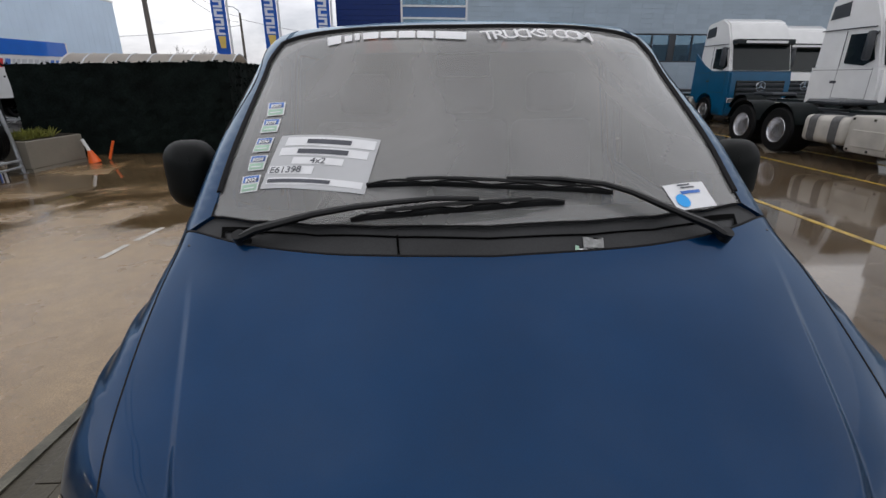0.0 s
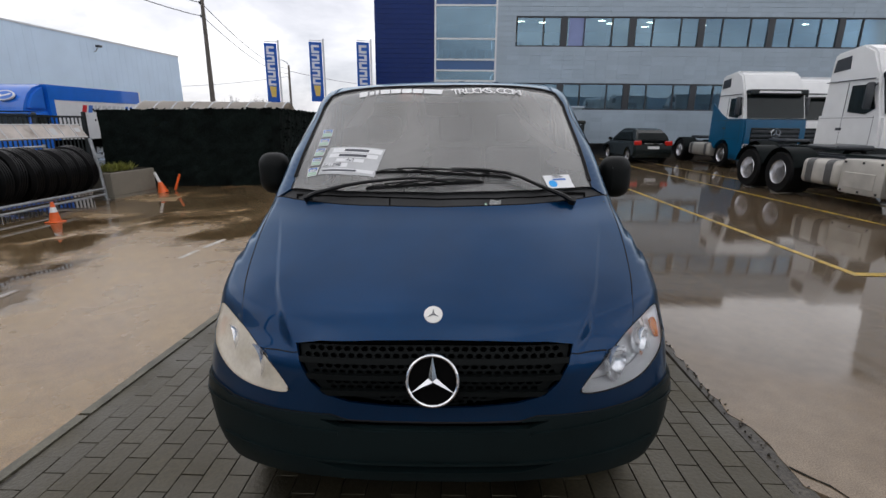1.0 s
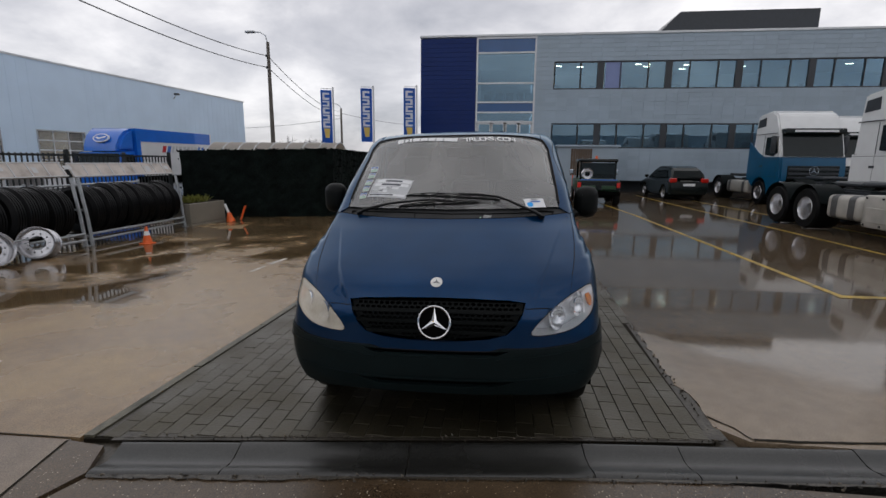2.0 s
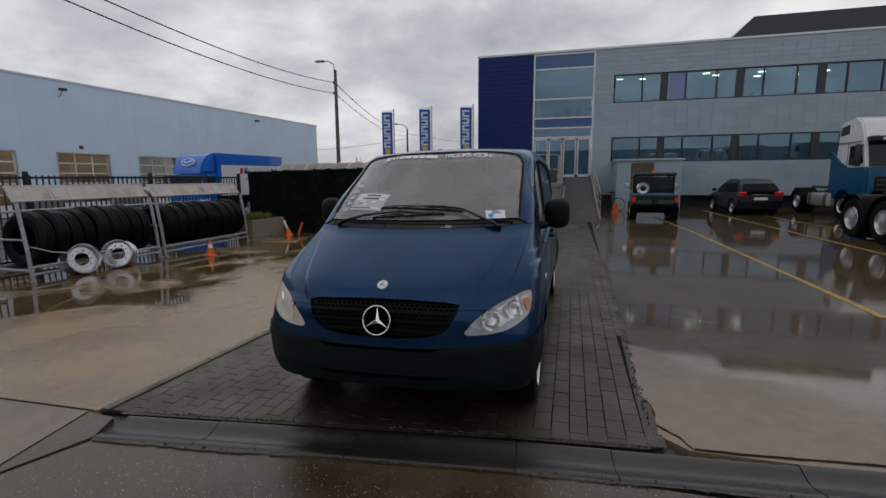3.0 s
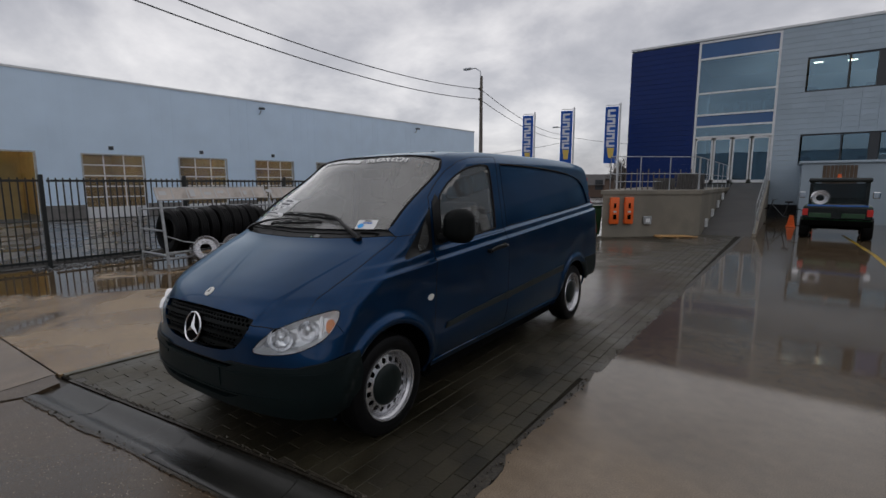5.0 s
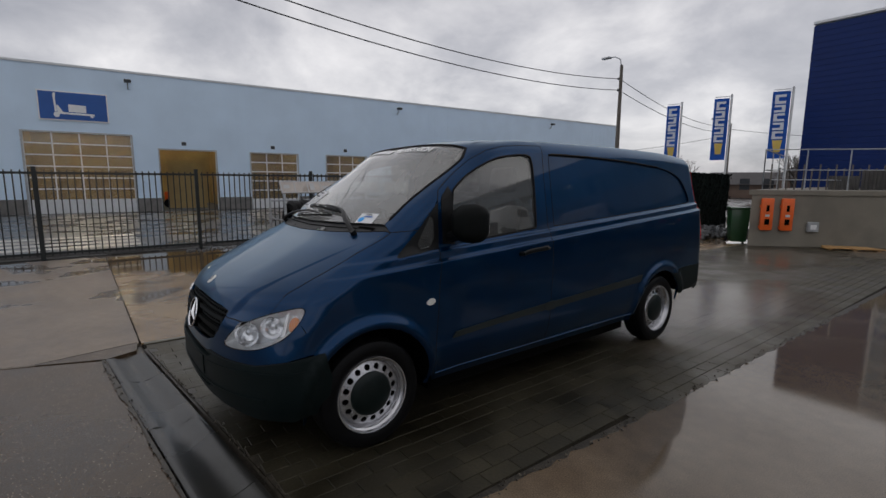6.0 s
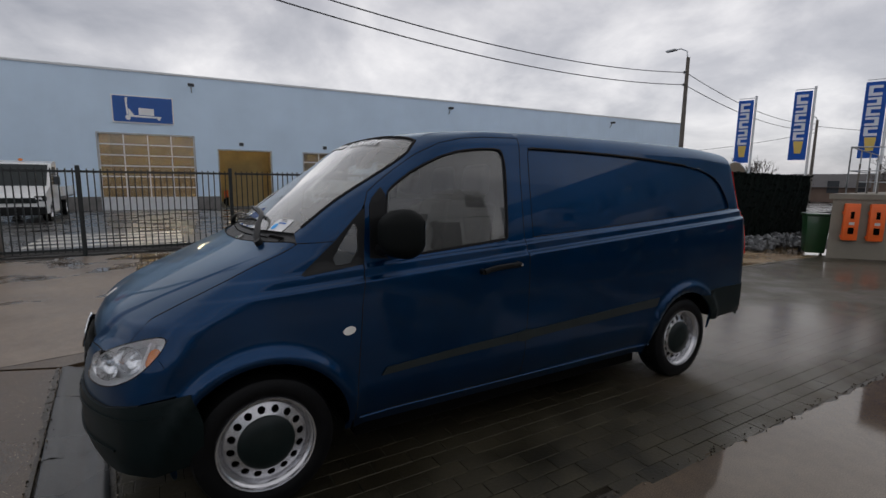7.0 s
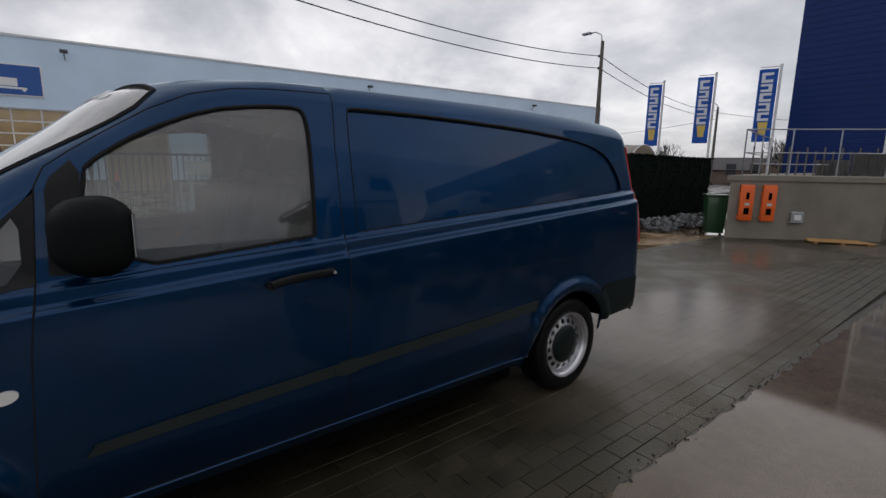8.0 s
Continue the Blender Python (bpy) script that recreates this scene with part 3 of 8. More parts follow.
def words(name, text, size, material, parent, m, label="", squeeze=1.0, bold=0.0):
    """Flat lettering in the built-in font, as a mesh; its left bottom corner at m."""
    cu = bpy.data.curves.new(name, "FONT")
    cu.body, cu.size, cu.extrude, cu.offset = text, size, 0.0004, size * bold
    tmp = bpy.data.objects.new("tmp", cu)
    scene.collection.objects.link(tmp)
    me = bpy.data.meshes.new_from_object(tmp.evaluated_get(bpy.context.evaluated_depsgraph_get()))
    bpy.data.objects.remove(tmp)
    bpy.data.curves.remove(cu)
    for v in me.vertices:
        v.co.x *= squeeze
    ob = new(name, me)
    me.materials.clear()
    me.materials.append(material)
    ob.parent = parent
    ob.matrix_basis = m
    return tagged(ob, label)


# ---------- the van: outer skin ----------


def spline(table):
    """A smooth curve through (key, value) pairs, with flat-limited slopes, as a function of the key."""
    kx = np.array([p[0] for p in table], float)
    ky = np.array([p[1] for p in table], float)
    h = np.diff(kx)
    d = np.diff(ky) / h
    m = np.zeros(len(kx))
    m[0], m[-1] = d[0], d[-1]
    for i in range(1, len(kx) - 1):
        m[i] = 0 if d[i - 1] * d[i] <= 0 else 2 * d[i - 1] * d[i] / (d[i - 1] + d[i])

    def f(v):
        v = np.asarray(v, float)
        i = np.clip(np.searchsorted(kx, v) - 1, 0, len(kx) - 2)
        t = np.clip((v - kx[i]) / h[i], 0, 1)
        a, b = ky[i], ky[i + 1]
        out = a * (2 * t**3 - 3 * t**2 + 1) + m[i] * h[i] * (t**3 - 2 * t**2 + t) + b * (3 * t**2 - 2 * t**3) + m[i + 1] * h[i] * (t**3 - t**2)
        out = out + np.where(v < kx[0], (v - kx[0]) * m[0], 0) + np.where(v > kx[-1], (v - kx[-1]) * m[-1], 0)
        return out
    return f


# nose, bonnet and windscreen along the middle: height -> distance from the front
NOSE = spline([(0.20, 0.47), (0.30, 0.375), (0.42, 0.340), (0.56, 0.338), (0.62, 0.345), (0.76, 0.356), (0.86, 0.395), (0.92, 0.43), (0.955, 0.465),
               (1.01, 0.56), (1.08, 0.71), (1.165, 0.90), (1.235, 1.055), (1.30, 1.15), (1.473, 1.375), (1.65, 1.622), (1.83, 1.875), (1.90, 2.1), (2.2, 3.2)])
BOW = spline([(0.2, 0.66), (0.6, 0.66), (0.75, 0.78), (0.9, 0.88), (1.2, 0.65), (1.4, 0.68), (1.8, 1.2), (2.2, 1.2)])
ROOF = spline([(1.0, 1.78), (1.7, 1.83), (2.1, 1.882), (2.6, 1.908), (3.5, 1.912), (4.4, 1.898), (4.9, 1.865), (5.3, 1.80)])
TAIL = spline([(0.2, 5.22), (0.5, 5.27), (0.9, 5.27), (1.3, 5.235), (1.7, 5.15), (1.9, 5.09)])
# the bonnet's ridge: distance from the front -> half the width of the raised middle
RIDGE = spline([(0.42, 0.497), (0.48, 0.541), (0.548, 0.579), (0.639, 0.623), (0.753, 0.659), (0.914, 0.705), (1.114, 0.764), (1.25, 0.80)])
HUBS = ((1.10, 0.325), (4.30, 0.325))


def ease(a, b, v):
    t = np.clip((v - a) / (b - a), 0, 1)
    return t * t * (3 - 2 * t)


def crease(y):
    return 1.085 + (y - 1.58) * 0.06


def half_width(y, z):
    low = 0.958 - 1.0 * np.maximum(0, 0.55 - z)**2 - 0.06 * (z - 0.85)**2
    high = 0.897 - 0.125 * (z - 1.2) - 0.03 * np.maximum(0, z - 1.3)**2
    rise = z - crease(y)
    s = 0.55 * ease(-0.022, -0.002, rise) + 0.45 * ease(0.040, 0.060, rise)
    w = low * (1 - s) + high * s
    for hy, hz in HUBS:
        r = np.hypot(y - hy, z - hz)
        w = w + 0.026 * np.exp(-((r - 0.43) / 0.04)**2) * (z > 0.2)
    w = w - 0.02 * ease(4.2, 5.3, y)**2
    return w


def meet(a, b, r):
    """The overlap of two solids, its edge rounded with radius r."""
    return np.minimum(np.maximum(a, b), -r) + np.hypot(np.maximum(a + r, 0), np.maximum(b + r, 0))


def van_solid(p):
    """Below zero inside the van's outer skin; p is an array of points."""
    x, y, z = np.abs(p[..., 0]), p[..., 1], p[..., 2]
    slope = (NOSE(z + 0.01) - NOSE(z - 0.01)) / 0.02
    front = (NOSE(z) + BOW(z) * 0.45 * x**3 - y) / np.sqrt(1 + slope**2)
    # raised middle of the bonnet between two soft ridges
    fore = 1 - ease(0.45, 0.72, y)
    step = ease(0.0, 0.014 + 0.024 * fore, x - RIDGE(y))
    front = front + (0.0045 + 0.008 * fore) * step * ease(0.80, 0.87, z) * (1 - ease(1.10, 1.22, z))
    side = x - half_width(y, z)
    roof = z - (ROOF(y) - 0.06 * x**2)
    g = meet(front, side, 0.070)
    g = meet(g, roof, 0.035 + 0.055 * ease(0.66, 0.80, x))
    g = meet(g, y - (TAIL(z) - 0.14 * x**4), 0.07)
    return meet(g, 0.20 - z, 0.04)


def first_hit(origin, way, far=3.0, near=-1.2, steps=220):
    """Where rays from outside first meet the skin: origin + s * way with s falling from far to near."""
    s = np.linspace(far, near, steps)
    P = origin[:, None, :] + s[None, :, None] * way[:, None, :]
    inside = van_solid(P) < 0
    k = np.argmax(inside, axis=1)
    ok = inside[np.arange(len(k)), k] & (k > 0)
    lost = np.argmin(np.abs(van_solid(P)), axis=1)
    k = np.where(ok, k, np.maximum(lost, 1))
    a, b = s[k - 1], s[k]
    for _ in range(26):
        m = (a + b) / 2
        hit = van_solid(origin + m[:, None] * way) < 0
        b = np.where(hit, m, b)
        a = np.where(hit, a, m)
    return origin + ((a + b) / 2)[:, None] * way


def skin_normal(p):
    e = 0.004
    n = np.stack([van_solid(p + np.eye(3)[i] * e) - van_solid(p - np.eye(3)[i] * e) for i in range(3)], -1)
    return n / np.maximum(np.linalg.norm(n, axis=-1, keepdims=True), 1e-9)


VIEWS = {"side": ((0, 1, 0), (0, 0, 1), (1, 0, 0)), "far_side": ((0, -1, 0), (0, 0, 1), (-1, 0, 0)), "top": ((1, 0, 0), (0, 1, 0), (0, 0, 1)), "front": ((1, 0, 0), (0, 0, 1), (0, -1, 0)),
         "hood": ((1, 0, 0), (0, 0.8, 0.6), (0, -0.6, 0.8)), "shoulder": ((0, 1, 0), (-0.5, 0, 0.866), (0.866, 0, 0.5)), "rear": ((-1, 0, 0), (0, 0, 1), (0, 1, 0)),
         "corner": ((-0.7071, 0.7071, 0), (0, 0, 1), (0.7071, 0.7071, 0))}
AXIS_Y = 1.12


def flat_of(P, view, sgn=1):
    """Points of space -> coordinates in a view's plane. round: unrolled about an upright axis behind the nose."""
    P = np.asarray(P, float)
    if view == "round":
        return np.stack([np.arctan2(P[:, 0], AXIS_Y - P[:, 1]), P[:, 2]], 1)
    e1, e2, d = (np.array(v, float) * ((sgn, 1, 1) if view in ("shoulder", "corner") else (1, 1, 1)) for v in VIEWS[view])
    return np.stack([P @ e1, P @ e2], 1)


def onto(uv, view, sgn=1):
    """Coordinates in a view's plane -> points on the skin."""
    uv = np.asarray(uv, float)
    if view == "round":
        way = np.stack([np.sin(uv[:, 0]), -np.cos(uv[:, 0]), np.zeros(len(uv))], 1)
        return first_hit(np.stack([np.zeros(len(uv)), np.full(len(uv), AXIS_Y), uv[:, 1]], 1), way, 2.0, 0.1)
    e1, e2, d = (np.array(v, float) * ((sgn, 1, 1) if view in ("shoulder", "corner") else (1, 1, 1)) for v in VIEWS[view])
    far = 2.5 if view in ("side", "far_side", "shoulder") else 3.5 if view != "rear" else 6.5
    base = uv[:, :1] * e1 + uv[:, 1:2] * e2
    if view in ("front",):
        return first_hit(base, np.tile(d, (len(uv), 1)), 0.5, -3.0)
    if view == "hood":
        return first_hit(base, np.tile(d, (len(uv), 1)), 2.5, -2.0)
    if view == "corner":
        return first_hit(base, np.tile(d, (len(uv), 1)), 5.0, 2.5)
    if view == "rear":
        return first_hit(base, np.tile(d, (len(uv), 1)), 5.8, 3.5)
    return first_hit(base, np.tile(d, (len(uv), 1)), far, 0.05)


def seam(pts, view, sgn=1, step=0.03, smooth=0, closed=False):
    """A line drawn in a view, laid on the skin."""
    pts = rounded(pts, smooth, closed) if smooth else np.array(pts, float)
    return onto(dense(pts, step, closed), view, sgn)


def skin_part(name, outline3, view, material, parent, holes3=(), step=0.05, lift=0.0, edge=0.014, sgn=1, label="", rows=None, ribs=()):
    """A piece of the skin inside an outline of space points, with turned-in edges."""
    out2 = flat_of(outline3, view, sgn)
    holes2 = [flat_of(h, view, sgn) for h in holes3]
    vs, tri = fill(out2, holes2, step, rows, ribs)
    P = onto(vs, view, sgn)
    N = skin_normal(P)
    P = P + N * lift
    a, b, c = P[tri[:, 0]], P[tri[:, 1]], P[tri[:, 2]]
    fn = np.cross(b - a, c - a)
    flip = (fn * N[tri[:, 0]]).sum(1) < 0
    tri[flip] = tri[flip][:, ::-1]
    verts, faces, norms = P.tolist(), tri.tolist(), N.tolist()
    if edge:
        count = {}
        for t in faces:
            for k in range(3):
                e2 = (t[k], t[(k + 1) % 3])
                count[e2] = count.get(e2, 0) + 1
        rim = [e2 for e2 in count if (e2[1], e2[0]) not in count]
        for i, j in rim:
            k = len(verts)
            side = np.cross(np.array(verts[j]) - np.array(verts[i]), N[i])
            side = (side / (np.linalg.norm(side) + 1e-9)).tolist()
            verts += [verts[i], verts[j], (P[j] - N[j] * edge).tolist(), (P[i] - N[i] * edge).tolist()]
            norms += [side] * 4
            faces.append([k + 1, k, k + 3, k + 2])
    me = bpy.data.meshes.new(name)
    me.from_pydata(verts, [], faces)
    for f in me.polygons:
        f.use_smooth = True
    me.normals_split_custom_set_from_vertices(norms)
    me.materials.append(material)
    ob = new(name, me)
    ob.parent = parent
    return tagged(ob, label)


def gap_line(pts3, parent, r=0.0032, name="shut_line"):
    N = skin_normal(np.asarray(pts3))
    bm = tube(B(), [tuple(p) for p in np.asarray(pts3) - N * 0.0012], r, 5)
    return part(name, bm, GAP, parent)


van = thing("panel_van", "dark blue wet panel van with grey bumpers parked on pavers", "van", at=(0.18, 0, -0.0195), lean=-1.1)


def mirrored(pts, sgn):
    p = np.array(pts, float)
    p[:, 0] *= sgn
    return p


def arc(cy, cz, r, a0, a1, n=20):
    return [(cy + r * math.cos(radians(a0 + (a1 - a0) * i / n)), cz + r * math.sin(radians(a0 + (a1 - a0) * i / n))) for i in range(n + 1)]


# lines in the half view from the front or above, x outward
HOOD_SIDE = [(0.85, 1.285), (0.845, 1.10), (0.833, 0.93), (0.805, 0.74), (0.785, 0.665)]
LAMP = [(0.522, 0.405, 0.680), (0.556, 0.43, 0.737), (0.631, 0.481, 0.803), (0.728, 0.565, 0.852), (0.80, 0.64, 0.882), (0.866, 0.715, 0.905), (0.892, 0.735, 0.890),
        (0.887, 0.70, 0.825), (0.845, 0.63, 0.745), (0.770, 0.55, 0.694), (0.706, 0.499, 0.675), (0.62, 0.447, 0.667), (0.55, 0.415, 0.668)]
GRILLE_H = [(0.0, 0.880), (0.20, 0.877), (0.41, 0.866), (0.505, 0.850), (0.487, 0.79), (0.448, 0.725), (0.40, 0.683), (0.30, 0.658), (0.15, 0.646), (0.0, 0.643)]
BAND_BOTTOM = [(0.0, 0.588), (0.31, 0.590), (0.37, 0.606), (0.60, 0.600), (0.79, 0.604), (0.93, 0.636)]
SCREEN_H = [(0.0, 1.147), (0.28, 1.158), (0.46, 1.182), (0.64, 1.232), (0.772, 1.292), (0.762, 1.50), (0.752, 1.75), (0.742, 1.93), (0.70, 2.0), (0.5, 1.955), (0.25, 1.925), (0.0, 1.915)]
DOOR = [(1.53, 0.345), (1.545, 0.55), (1.575, 0.95), (1.603, 1.15), (1.628, 1.45), (1.655, 1.51), (1.72, 1.56), (1.82, 1.628), (1.962, 1.718), (2.10, 1.782), (2.25, 1.816), (2.40, 1.83), (2.665, 1.838),
        (2.655, 1.6), (2.66, 1.2), (2.655, 0.9), (2.64, 0.6), (2.63, 0.35)]
DOOR_WIN = [(1.735, 1.162), (1.745, 1.495), (1.80, 1.548), (1.935, 1.637), (2.148, 1.726), (2.345, 1.757), (2.50, 1.762), (2.53, 1.735), (2.542, 1.63), (2.53, 1.235), (2.515, 1.222)]
QUARTER = [(1.285, 1.118), (1.30, 1.112), (1.605, 1.145), (1.624, 1.43), (1.60, 1.41), (1.46, 1.268)]
QUARTER_PANE = [(1.42, 1.145), (1.575, 1.162), (1.582, 1.375), (1.52, 1.30)]
RECESS = [(2.735, 1.225), (2.735, 1.226), (2.73, 1.24), (2.725, 1.74), (2.735, 1.772), (2.76, 1.777), (2.85, 1.778), (3.3, 1.772), (3.9, 1.748), (4.35, 1.712), (4.62, 1.672), (4.80, 1.60), (4.90, 1.49), (4.945, 1.41), (4.955, 1.366), (4.93, 1.353), (3.6, 1.272), (2.78, 1.229)]
F_ARCH = arc(1.10, 0.325, 0.405, 208, -12)
R_ARCH = arc(4.30, 0.325, 0.385, 200, -14)

hood_rear = [(0, 1.068), (0.24, 1.077), (0.44, 1.10), (0.66, 1.17), (0.85, 1.285)]
lamp_meet = {s: onto(flat_of(mirrored([(0.757, 0.592, 0.865)], s), "round"), "round") for s in (1, -1)}
hs = {s: np.concatenate([seam([(s * x, y) for x, y in HOOD_SIDE], "top", smooth=2), lamp_meet[s]]) for s in (1, -1)}
hr = {s: seam([(s * x, y) for x, y in hood_rear], "top", smooth=2) for s in (1, -1)}
lamp3 = {s: seam(flat_of(mirrored(LAMP, s), "round"), "round", smooth=2, closed=True, step=0.025) for s in (1, -1)}
lamp_top = {s: seam(flat_of(mirrored(LAMP[:5], s), "round"), "round", step=0.03) for s in (1, -1)}
grille_half = {s: seam([(s * x, z) for x, z in GRILLE_H], "front", step=0.03) for s in (1, -1)}
grille_top = {s: seam([(s * x, z) for x, z in GRILLE_H[:4]], "front", step=0.03) for s in (1, -1)}
band_low = {s: seam([(s * x, z) for x, z in BAND_BOTTOM], "front", step=0.03) for s in (1, -1)}
screen3 = np.concatenate([seam([(x, y) for x, y in SCREEN_H], "top", step=0.04), seam([(-x, y) for x, y in SCREEN_H[::-1]], "top", step=0.04)[1:-1]])

# bonnet: back edge, sides down to the lamps, along the lamps to the grille
corner = {s: [p for p in lamp_top[s][::-1] if 0.645 < abs(p[0]) < 0.745] for s in (1, -1)}
hood_tip = {s: seam([(s * 0.635, 0.812), (s * 0.58, 0.817), (s * 0.52, 0.817), (s * 0.4955, 0.822)], "front", step=0.02) for s in (1, -1)}
hood_line = np.concatenate([hr[1], hs[1][1:], corner[1], hood_tip[1], grille_top[1][::-1], grille_top[-1][1:], hood_tip[-1][::-1], corner[-1][::-1], hs[-1][::-1][:-1], hr[-1][::-1][:-1]])
folds = []
for s in (1, -1):
    for off in (-0.012, -0.003, 0.004, 0.011, 0.019, 0.028, 0.038, 0.05):
        ys = np.arange(0.44, 1.13, 0.012)
        folds.append(flat_of(onto(np.stack([s * (RIDGE(ys) + off), ys], 1), "top"), "hood"))
hood = skin_part("bonnet", hood_line, "hood", PAINT, van, step=0.017, label="dark blue bonnet beaded with rain", ribs=folds)
for s in (1, -1):
    gap_line(hs[s], van)
    gap_line(hr[s], van, 0.004)
    gap_line(hood_tip[s], van)
    gap_line(lamp3[s], van, 0.003)

# painted nose band under grille and lamps, split from the wings by the lamps
lower_lamp = {s: seam(flat_of(mirrored([LAMP[0], LAMP[12], LAMP[11], LAMP[10], LAMP[9], LAMP[8], LAMP[7]], s), "round"), "round", step=0.025) for s in (1, -1)}
grille_low = {s: seam([(s * x, z) for x, z in GRILLE_H[4:][::-1]], "front", step=0.03) for s in (1, -1)}
nose_half = {}
for s in (1, -1):
    tip = seam([(s * 0.742, 0.66), (s * 0.70, 0.80)], "side" if s > 0 else "far_side")
    inner = [p for p in lamp_top[s][::-1] if 0.54 < abs(p[0]) < 0.625]
    nose_half[s] = np.concatenate([grille_low[s], hood_tip[s][::-1], inner, lower_lamp[s], tip[::-1][1:], band_low[s][::-1][1:]])
for s in (1, -1):
    skin_part("nose_panel", nose_half[s], "round", PAINT, van, step=0.035)

# bumper of grey plastic, with the number plate recess and lower grille
bump_out = np.concatenate([band_low[-1][::-1], band_low[1][1:], onto([(1.25, 0.66), (1.28, 0.52), (1.27, 0.40), (1.22, 0.31), (1.08, 0.295)], "round"), onto(dense([(0.9, 0.305), (0.5, 0.335), (-0.5, 0.335), (-0.9, 0.305)], 0.06, False), "round"),
                           onto([(-1.08, 0.295), (-1.22, 0.31), (-1.27, 0.40), (-1.28, 0.52), (-1.25, 0.66)], "round")])
low_slot = onto(dense([(-0.56, 0.420), (0.56, 0.420), (0.40, 0.384), (-0.40, 0.384)], 0.05), "round")
top_slot = onto(dense([(-0.50, 0.592), (0.50, 0.592), (0.42, 0.568), (-0.42, 0.568)], 0.05), "round")
bumper = skin_part("front_bumper", bump_out, "round", PLASTIC, van, [low_slot, top_slot], 0.035, 0.013, 0.028, label="matt grey plastic front bumper")
skin_part("lower_intake", onto(dense([(-0.66, 0.440), (0.66, 0.440), (0.60, 0.300), (-0.60, 0.300)], 0.05), "round"), "round", VOID, bumper, lift=-0.05, edge=0)
skin_part("upper_slot", onto(dense([(-0.55, 0.600), (0.55, 0.600), (0.48, 0.535), (-0.48, 0.535)], 0.05), "round"), "round", VOID, bumper, lift=-0.04, edge=0)
skin_part("plate_holder", onto(dense([(-0.36, 0.560), (0.36, 0.560), (0.36, 0.448), (-0.36, 0.448)], 0.05), "round"), "round", PLASTIC, bumper, lift=0.019, edge=0.01)
for s in (1, -1):
    skin_part("moulding", onto(dense([(s * 0.42, 0.55), (s * 1.15, 0.585), (s * 1.15, 0.57), (s * 0.42, 0.535)], 0.05), "round"), "round", PLASTIC, bumper, lift=0.019, edge=0.008)
    gap_line(band_low[s], van, 0.004)
skin_part("lip", onto(dense([(-0.95, 0.434), (-0.6, 0.430), (0.6, 0.430), (0.95, 0.434), (0.95, 0.426), (0.6, 0.421), (-0.6, 0.421), (-0.95, 0.426)], 0.06), "round"), "round", PLASTIC, bumper, lift=0.021, edge=0.01)

# grille: dark back, slats and honeycomb strips
grille = skin_part("grille", np.concatenate([grille_half[1], grille_half[-1][::-1][1:-1]]), "front", VOID, van, lift=-0.05, edge=0, label="black honeycomb radiator grille")


def grille_x(z):
    return np.interp(z, [0.643, 0.646, 0.658, 0.683, 0.725, 0.79, 0.850], [0.02, 0.15, 0.30, 0.40, 0.448, 0.487, 0.505])


for z0, z1 in ((0.792, 0.811), (0.735, 0.754), (0.679, 0.697)):
    xs = np.linspace(-1, 1, 26)
    top = [(x * (grille_x(z1) - 0.004), z1 + 0.010 * (1 - x * x)) for x in xs]
    low = [(x * (grille_x(z0) - 0.004), z0 + 0.010 * (1 - x * x)) for x in xs[::-1]]
    skin_part("slat", onto(top + low, "front"), "front", MESH, grille, step=0.05, lift=0.002, edge=0.03)
for zc in (0.830, 0.772, 0.714, 0.662):
    half = grille_x(zc - 0.01) - 0.012
    holes, k = [], 0
    hw, hh = 0.0140, 0.0088
    for row in (-0.5, 0.5):
        n = int((half - 0.02) / 0.0165)
        for i in range(-n, n + 1):
            cx = (i + (0.5 if row > 0 else 0)) * 0.0330
            if abs(cx) > half - 0.02:
                continue
            cz = zc + row * 0.022 + 0.010 * (1 - (cx / half)**2)
            holes.append([(cx + hw * math.cos(a), cz + hh * math.sin(a)) for a in (0.0, 1.05, 2.1, 3.14, 4.19, 5.24)])
    xs = np.linspace(-1, 1, 30)
    top = [(x * (grille_x(zc + 0.0225) - 0.005), zc + 0.0225 + 0.010 * (1 - x * x)) for x in xs]
    low = [(x * (grille_x(zc - 0.0225) - 0.005), zc - 0.0225 + 0.010 * (1 - x * x)) for x in xs[::-1]]
    skin_part("honeycomb", onto(top + low, "front"), "front", MESH, grille, [onto(h, "front") for h in holes], 0.05, -0.018, 0.012)
rim = lathe(B(), [(0.089 + 0.0062 * math.cos(a), 0.0062 * math.sin(a)) for a in np.linspace(0, 2 * math.pi, 9)], pose(0, 0.338, 0.755, 0, 0, 90), 40)
lean_back = pose(0, 0.341, 0.755, -14) @ Matrix.Translation((0, -0.338, -0.755))
bmesh.ops.transform(rim, matrix=lean_back, verts=rim.verts)
star = part("star_emblem", rim, CHROME, van, "chrome ring with a three-armed star")
bm = B()
for k in range(3):
    a = math.pi / 2 + k * 2 * math.pi / 3
    tip = bm.verts.new((0.087 * math.cos(a), 0.338, 0.755 + 0.087 * math.sin(a)))
    cen = bm.verts.new((0, 0.324, 0.755))
    l = bm.verts.new((0.017 * math.cos(a + math.pi / 3), 0.338, 0.755 + 0.017 * math.sin(a + math.pi / 3)))
    r = bm.verts.new((0.017 * math.cos(a - math.pi / 3), 0.338, 0.755 + 0.017 * math.sin(a - math.pi / 3)))
    bm.faces.new((tip, l, cen)), bm.faces.new((tip, cen, r)), bm.faces.new((tip, r, l))
bmesh.ops.recalc_face_normals(bm, faces=bm.faces)
bmesh.ops.transform(bm, matrix=lean_back, verts=bm.verts)
part("star", bm, CHROME, star, smooth=None)
